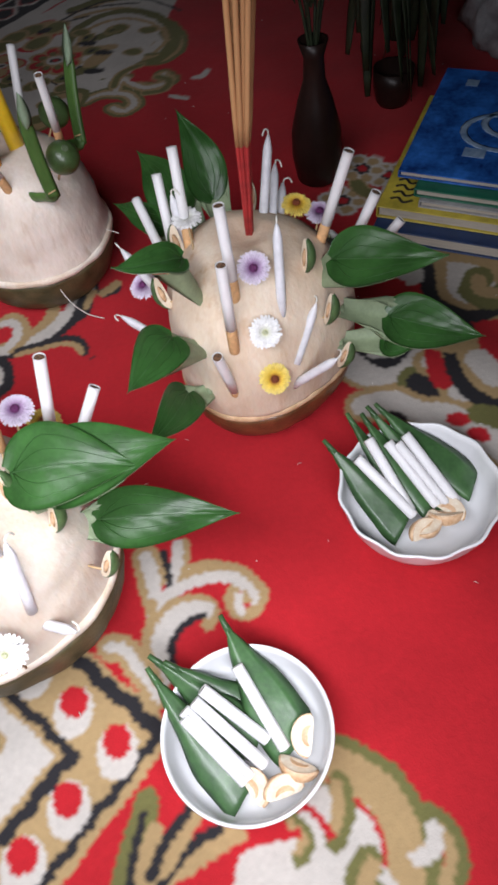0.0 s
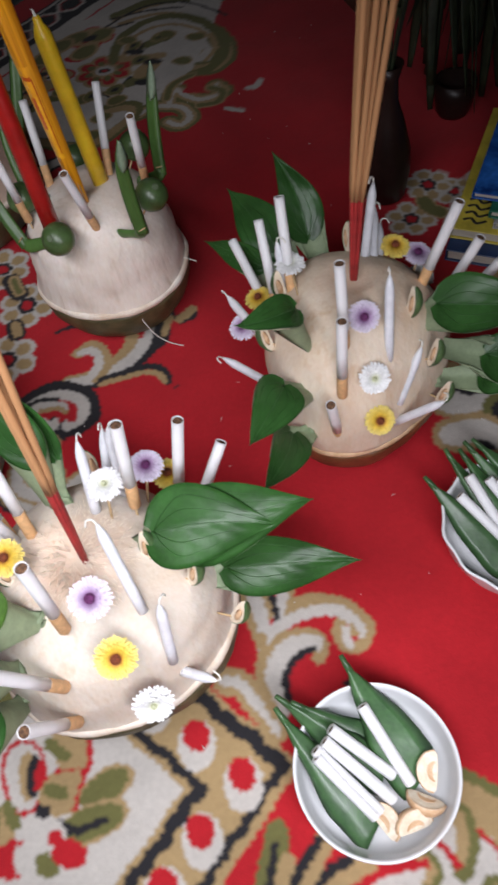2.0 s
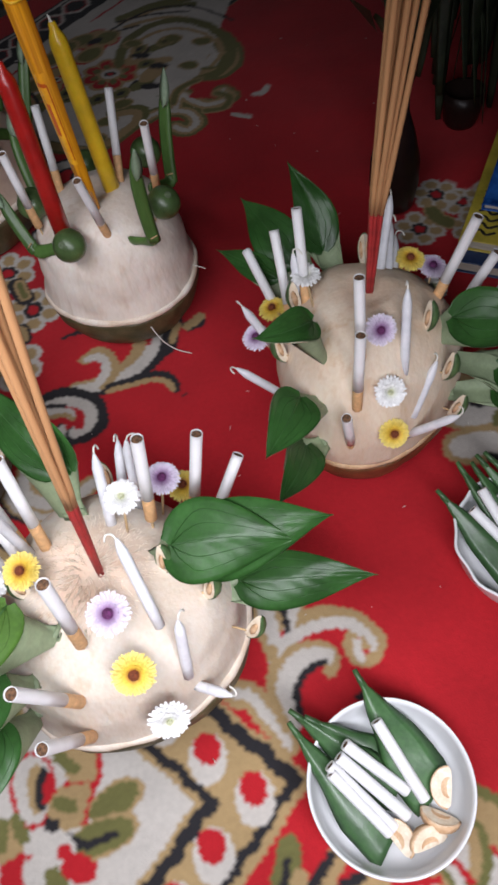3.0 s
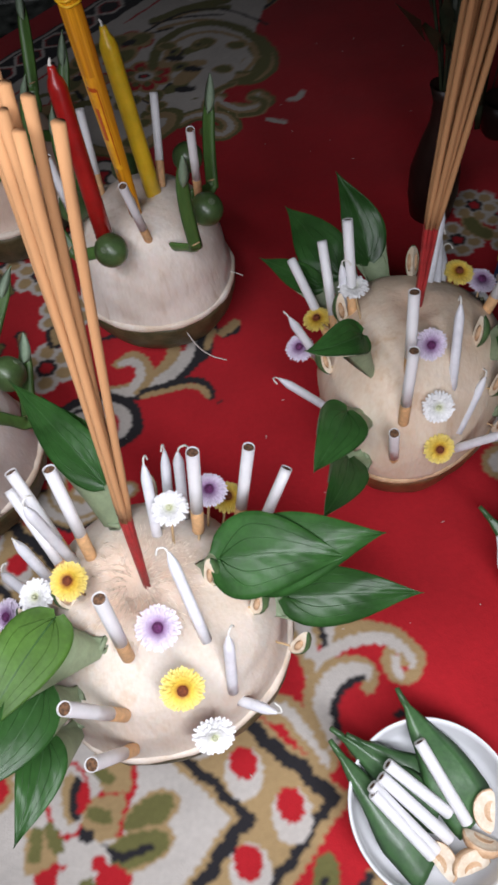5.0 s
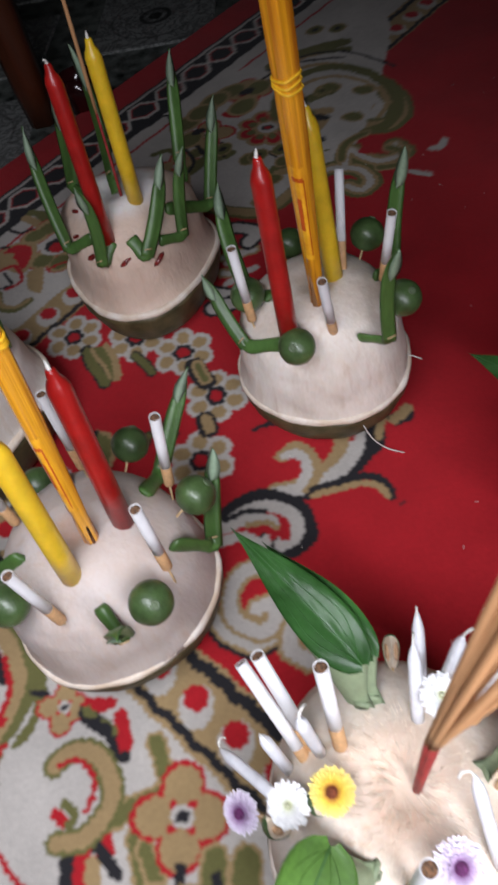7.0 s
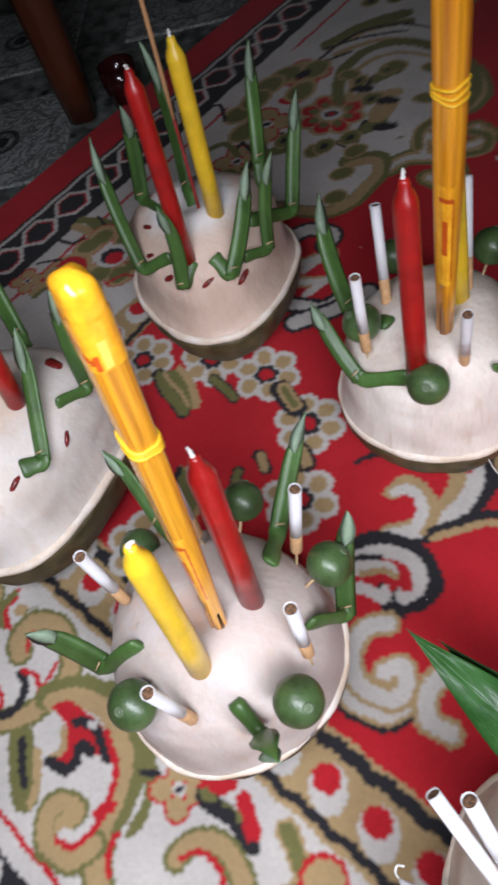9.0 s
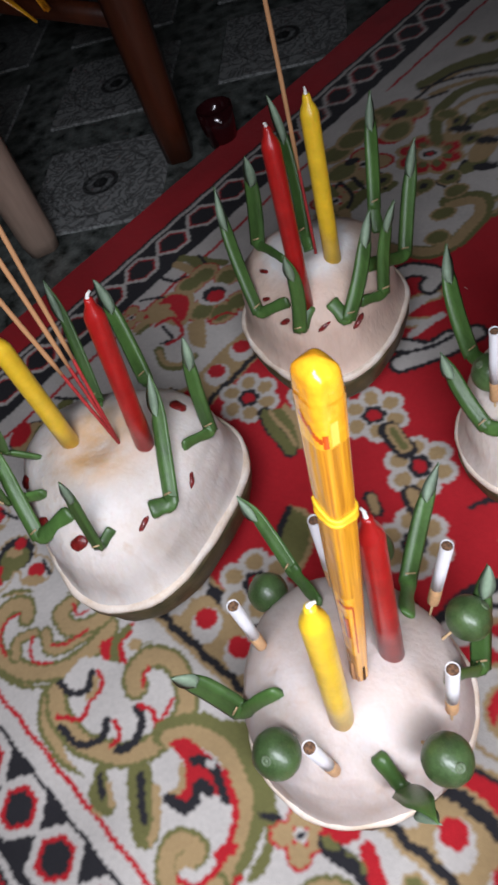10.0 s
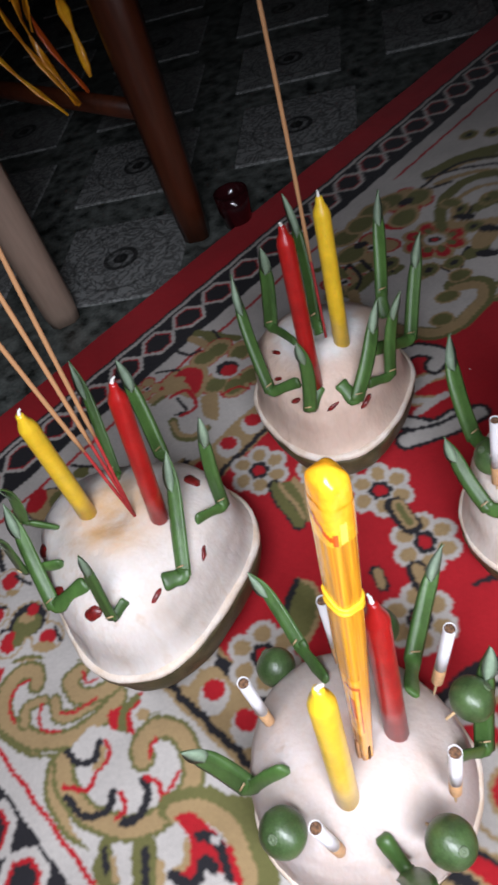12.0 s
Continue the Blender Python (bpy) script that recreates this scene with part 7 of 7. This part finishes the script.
red_slice((-0.0934, 0.9196, 0.1174), (-0.0908, 0.9219, 0.1124))
red_slice((-0.0797, 0.8974, 0.1097), (-0.0780, 0.9010, 0.1053))
red_slice((-0.0493, 0.8860, 0.1064), (-0.0495, 0.8903, 0.1022))
red_slice((-0.0215, 0.8923, 0.0972), (-0.0236, 0.8965, 0.0934))
# things stuck in coconut six
candle((-0.2362, 0.7755, 0.2681), (-0.2457, 0.7840, 0.1438), "yellow")
candle((-0.1709, 0.7827, 0.2729), (-0.1872, 0.7721, 0.1393), "red")
leaf_roll((-0.2253, 0.8141, 0.1418), (-0.2270, 0.8193, 0.1415), (-0.2383, 0.8765, 0.2208))
leaf_roll((-0.1940, 0.8412, 0.1251), (-0.1906, 0.8355, 0.1374), (-0.2080, 0.8836, 0.2060))
leaf_roll((-0.1846, 0.7250, 0.1243), (-0.1720, 0.7308, 0.1204), (-0.1666, 0.8003, 0.1814))
leaf_roll((-0.1595, 0.7734, 0.1282), (-0.1434, 0.7898, 0.1184), (-0.1407, 0.8187, 0.1930))
leaf_roll((-0.2130, 0.7110, 0.1280), (-0.2225, 0.7010, 0.1239), (-0.2133, 0.7088, 0.2026), width=0.0048)
leaf_roll((-0.2445, 0.7248, 0.1352), (-0.2742, 0.7198, 0.1181), (-0.2935, 0.7771, 0.1813))
leaf_roll((-0.2762, 0.7805, 0.1371), (-0.2957, 0.7793, 0.1524), (-0.2667, 0.7566, 0.2235))
leaf_roll((-0.2677, 0.7471, 0.1340), (-0.2995, 0.7482, 0.1323), (-0.2727, 0.7286, 0.2051))
red_slice((-0.1657, 0.8095, 0.1295), (-0.1691, 0.8078, 0.1249), 0.0085, 0.9)
red_slice((-0.1598, 0.7538, 0.1135), (-0.1639, 0.7554, 0.1094))
red_slice((-0.1925, 0.7165, 0.1200), (-0.1944, 0.7202, 0.1157))
red_slice((-0.2389, 0.7078, 0.1232), (-0.2381, 0.7119, 0.1190), 0.0085, 0.85)
red_slice((-0.2696, 0.7308, 0.1220), (-0.2669, 0.7338, 0.1175), 0.0085, 0.7)
red_slice((-0.2919, 0.7712, 0.1208), (-0.2879, 0.7717, 0.1164), 0.009, 0.8)


# wrapped bundles, limes and incense
wrapped_bundle((-0.0545, 0.5935, 0.118), (-0.0325, 0.6050, 0.3760), "orange cellophane-wrapped incense bundle with a gathered yellow top", 0.0079, 0.70, "wrap_amber")
wrapped_bundle((0.1105, 0.7660, 0.122), (0.1066, 0.7545, 0.405), "tall orange cellophane-wrapped incense bundle tied with a yellow band", 0.0086, 0.638)
LIMES = (((-0.015, 0.547, 0.128), (-0.03, 0.565, 0.10)), ((-0.102, 0.556, 0.132), (-0.092, 0.572, 0.10)), ((-0.0373, 0.6765, 0.1118), (-0.045, 0.650, 0.10)), ((0.0109, 0.622, 0.1182), (-0.01, 0.615, 0.10)), ((-0.1099, 0.663, 0.0986), (-0.095, 0.640, 0.09)),
         ((0.0902, 0.7238, 0.132), (0.098, 0.745, 0.112)), ((0.1695, 0.7468, 0.1393), (0.155, 0.762, 0.11)), ((0.1573, 0.8263, 0.1358), (0.145, 0.810, 0.115)), ((0.059, 0.7817, 0.1357), (0.075, 0.782, 0.115)), ((0.0964, 0.862, 0.112), (0.10, 0.835, 0.10)))
for spot_at, foot_at in LIMES:
    lime(*spot_at, foot_at)

BUNDLE_TIPS = ((0.1575, 0.4260, 0.407), (0.1504, 0.4356, 0.409), (0.1474, 0.4285, 0.405), (0.1389, 0.4480, 0.411), (0.1425, 0.4439, 0.412), (0.1452, 0.4391, 0.411), (0.1372, 0.4427, 0.407), (0.1405, 0.4352, 0.404), (0.1440, 0.4330, 0.408), (0.1420, 0.4400, 0.402))
for k, end in enumerate(BUNDLE_TIPS):
    a = 2.4 * k
    incense((0.1138 + 0.0006 * math.cos(a), 0.4336 + 0.0006 * math.sin(a), 0.122), end, (0.1203 + 0.0021 * math.cos(a), 0.4392 + 0.0021 * math.sin(a), 0.203))
rnd = random.Random(8)
for k in range(13):
    a, r = 2.4 * k, math.sqrt((k + 0.5) / 13)
    incense((0.3030 + 0.0012 * r * math.cos(a), 0.6010 + 0.0012 * r * math.sin(a), 0.130), (0.3270 + 0.0155 * r * math.cos(a), 0.6050 + 0.0150 * r * math.sin(a), 0.405 + rnd.uniform(-0.012, 0.012)), (0.3075 + 0.0046 * r * math.cos(a), 0.6050 + 0.0046 * r * math.sin(a), 0.209))
incense((-0.0471, 0.9391, 0.125), (-0.0440, 0.9980, 0.395), 0.082)
incense((-0.2056, 0.7740, 0.140), (-0.2290, 0.8250, 0.385), 0.075)
incense((-0.2050, 0.7735, 0.140), (-0.2420, 0.8050, 0.375), 0.075)
incense((-0.2062, 0.7748, 0.140), (-0.2150, 0.8350, 0.390), 0.078)


def loose_cigarette(a, b):
    a, b = Vector(a), Vector(b)
    t = thing("cigarette", along(b, a, 30), "white cigarette lying in an offering bowl", "cigarette", "cigarettes in bowls")
    ln = (a - b).length
    part("paper_tube", lathe([(0.0034, 0), (0.0037, 0.0005), (0.0037, ln - 0.0006), (0.0035, ln), (0.0031, ln - 0.0005)], 16), "paper", t)
    part("tobacco", lathe([(0.0034, ln - 0.0012), (0.003, ln - 0.0006), (0.001, ln - 0.0004)], 12), "tobacco", t, "brown tobacco end")


def nut_slice(p, turn=0.0):
    """A crescent wedge of areca nut lying on one cut face: cream flesh, a tan core, a thin husk outside."""
    t = thing("areca_slice", pose(p[0], p[1], p[2] + 0.003, 24 * math.sin(turn * 3), 16 * math.cos(turn * 2), math.degrees(turn)), "cream and tan wedge of areca nut in an offering bowl", "nut", "areca wedges in bowls")
    flesh, husk, core = bmesh.new(), bmesh.new(), bmesh.new()
    rows, back, mid = [], [], []
    for i in range(13):
        a = math.pi * (i / 12 - 0.5) * 0.96
        k = math.cos(a) ** 0.55
        x, y = 0.0112 * math.sin(a), 0.0098 * math.cos(a) - 0.004
        h = 0.0044 * k
        rows.append([flesh.verts.new(p) for p in ((x, y, h), (x, y, -h), (x * 0.93, -0.004 - 0.0016 * k, 0.0))])
        back.append([husk.verts.new(p) for p in ((x * 0.99, y - 0.0004, h * 1.06), (x * 1.07, y * 1.07 + 0.0004, h * 0.6), (x * 1.07, y * 1.07 + 0.0004, -h * 0.6), (x * 0.99, y - 0.0004, -h * 1.06))])
        cy = 0.0042 * math.cos(a) - 0.004
        ch = 0.0044 * max(0.08, (cy + 0.0050) / 0.0115) + 0.0006
        mid.append([core.verts.new(p) for p in ((0.0056 * math.sin(a), cy, ch), (0.0056 * math.sin(a), cy, -ch), (0.0050 * math.sin(a), -0.0050, 0.0))])
    for bm, ring in ((flesh, rows), (husk, back), (core, mid)):
        n = len(ring[0])
        for lo, hi in zip(ring, ring[1:]):
            for q in range(n):
                bm.faces.new((lo[q], lo[(q + 1) % n], hi[(q + 1) % n], hi[q]))
        bm.faces.new(ring[0][::-1])
        bm.faces.new(ring[-1])
        bmesh.ops.recalc_face_normals(bm, faces=bm.faces)
    meat = part("flesh", flesh, "nut", t, smooth=False)
    part("rind", husk, "nut_core", t, "thin tan husk")
    part("core", core, "nut_core", meat, "tan core", smooth=False)


def fibre(*points):
    t = thing("loose_fibre", Matrix.Translation(points[0]), "pale loose coconut fibre hanging to the carpet", "fibre")
    part("strand", tube(curve_points([Vector(p) - Vector(points[0]) for p in points], 5), 0.0005, 5), "wick", t)


fibre((0.129, 0.7230, 0.044), (0.138, 0.716, 0.020), (0.150, 0.712, 0.006), (0.164, 0.708, 0.001))
fibre((0.172, 0.775, 0.050), (0.180, 0.772, 0.049), (0.190, 0.768, 0.046))
bowl(0.256, 0.3205, 0.0485, 0.036, "small round white porcelain bowl on the carpet")
bowl(0.388, 0.4565, 0.0535, 0.036, "white porcelain bowl with a scalloped rim on the carpet", 1)


def lint():
    """Specks of pale lint and crumbs on the red pile."""
    rnd = random.Random(17)
    bm = bmesh.new()
    for _ in range(90):
        x, y = rnd.uniform(0.05, 0.75), rnd.uniform(0.25, 1.25)
        a, ln = rnd.random() * 6.28, rnd.uniform(0.0005, 0.0022)
        d = Vector((math.cos(a), math.sin(a), 0)) * ln
        tube([(x - d.x, y - d.y, 0.0012), (x, y, 0.0018), (x + d.x, y + d.y * 0.8, 0.0013)], [0.00012, 0.0003, 0.00012], 4, bm)
    ob = part("carpet_lint", bm, "wick", None, "pale specks of lint on the carpet")
    tagged(ob, "pale specks of lint scattered on the red carpet", "lint", kind="stuff")


lint()
loose_cigarette((0.2230, 0.3340, 0.0440), (0.2540, 0.2990, 0.0220))
loose_cigarette((0.2290, 0.3380, 0.0440), (0.2630, 0.3040, 0.0220))
loose_cigarette((0.2340, 0.3440, 0.0440), (0.2660, 0.3170, 0.0220))
loose_cigarette((0.2550, 0.3540, 0.0440), (0.2750, 0.3110, 0.0220))
loose_cigarette((0.2230, 0.3300, 0.0440), (0.2510, 0.2970, 0.0220))
nut_slice((0.2865, 0.3165, 0.0200), 1.3)
nut_slice((0.2800, 0.3000, 0.0200), 2.6)
nut_slice((0.2570, 0.2950, 0.0180), 5.2)
nut_slice((0.2710, 0.2920, 0.0200), 6.5)
loose_cigarette((0.3510, 0.4800, 0.0460), (0.3820, 0.4430, 0.0220))
loose_cigarette((0.3620, 0.4940, 0.0460), (0.3810, 0.4470, 0.0220))
loose_cigarette((0.3740, 0.4890, 0.0460), (0.3990, 0.4480, 0.0220))
loose_cigarette((0.3870, 0.4930, 0.0460), (0.4120, 0.4490, 0.0220))
loose_cigarette((0.3800, 0.4870, 0.0460), (0.4050, 0.4480, 0.0220))
nut_slice((0.4020, 0.4390, 0.0200), 9.1)
nut_slice((0.3910, 0.4340, 0.0200), 10.4)
nut_slice((0.4070, 0.4440, 0.0200), 11.7)
nut_slice((0.3850, 0.4320, 0.0200), 13)
leaf_packet((0.2505, 0.3800, 0.0430), (0.2810, 0.3120, 0.0170), 0.0175)
leaf_packet((0.2060, 0.3560, 0.0420), (0.2480, 0.2890, 0.0150), 0.0135)
leaf_packet((0.2090, 0.3640, 0.0430), (0.2600, 0.3170, 0.0170), 0.0120)
leaf_packet((0.2180, 0.3600, 0.0420), (0.2640, 0.3290, 0.0150), 0.0125)
leaf_packet((0.3350, 0.4950, 0.0430), (0.3730, 0.4360, 0.0160), 0.0125)
leaf_packet((0.3540, 0.5140, 0.0430), (0.3830, 0.4520, 0.0160), 0.0085)
leaf_packet((0.3640, 0.5120, 0.0430), (0.3960, 0.4490, 0.0160), 0.0100)
leaf_packet((0.3700, 0.5180, 0.0430), (0.4080, 0.4500, 0.0160), 0.0090)
leaf_packet((0.3760, 0.5180, 0.0450), (0.4280, 0.4600, 0.0180), 0.0130)
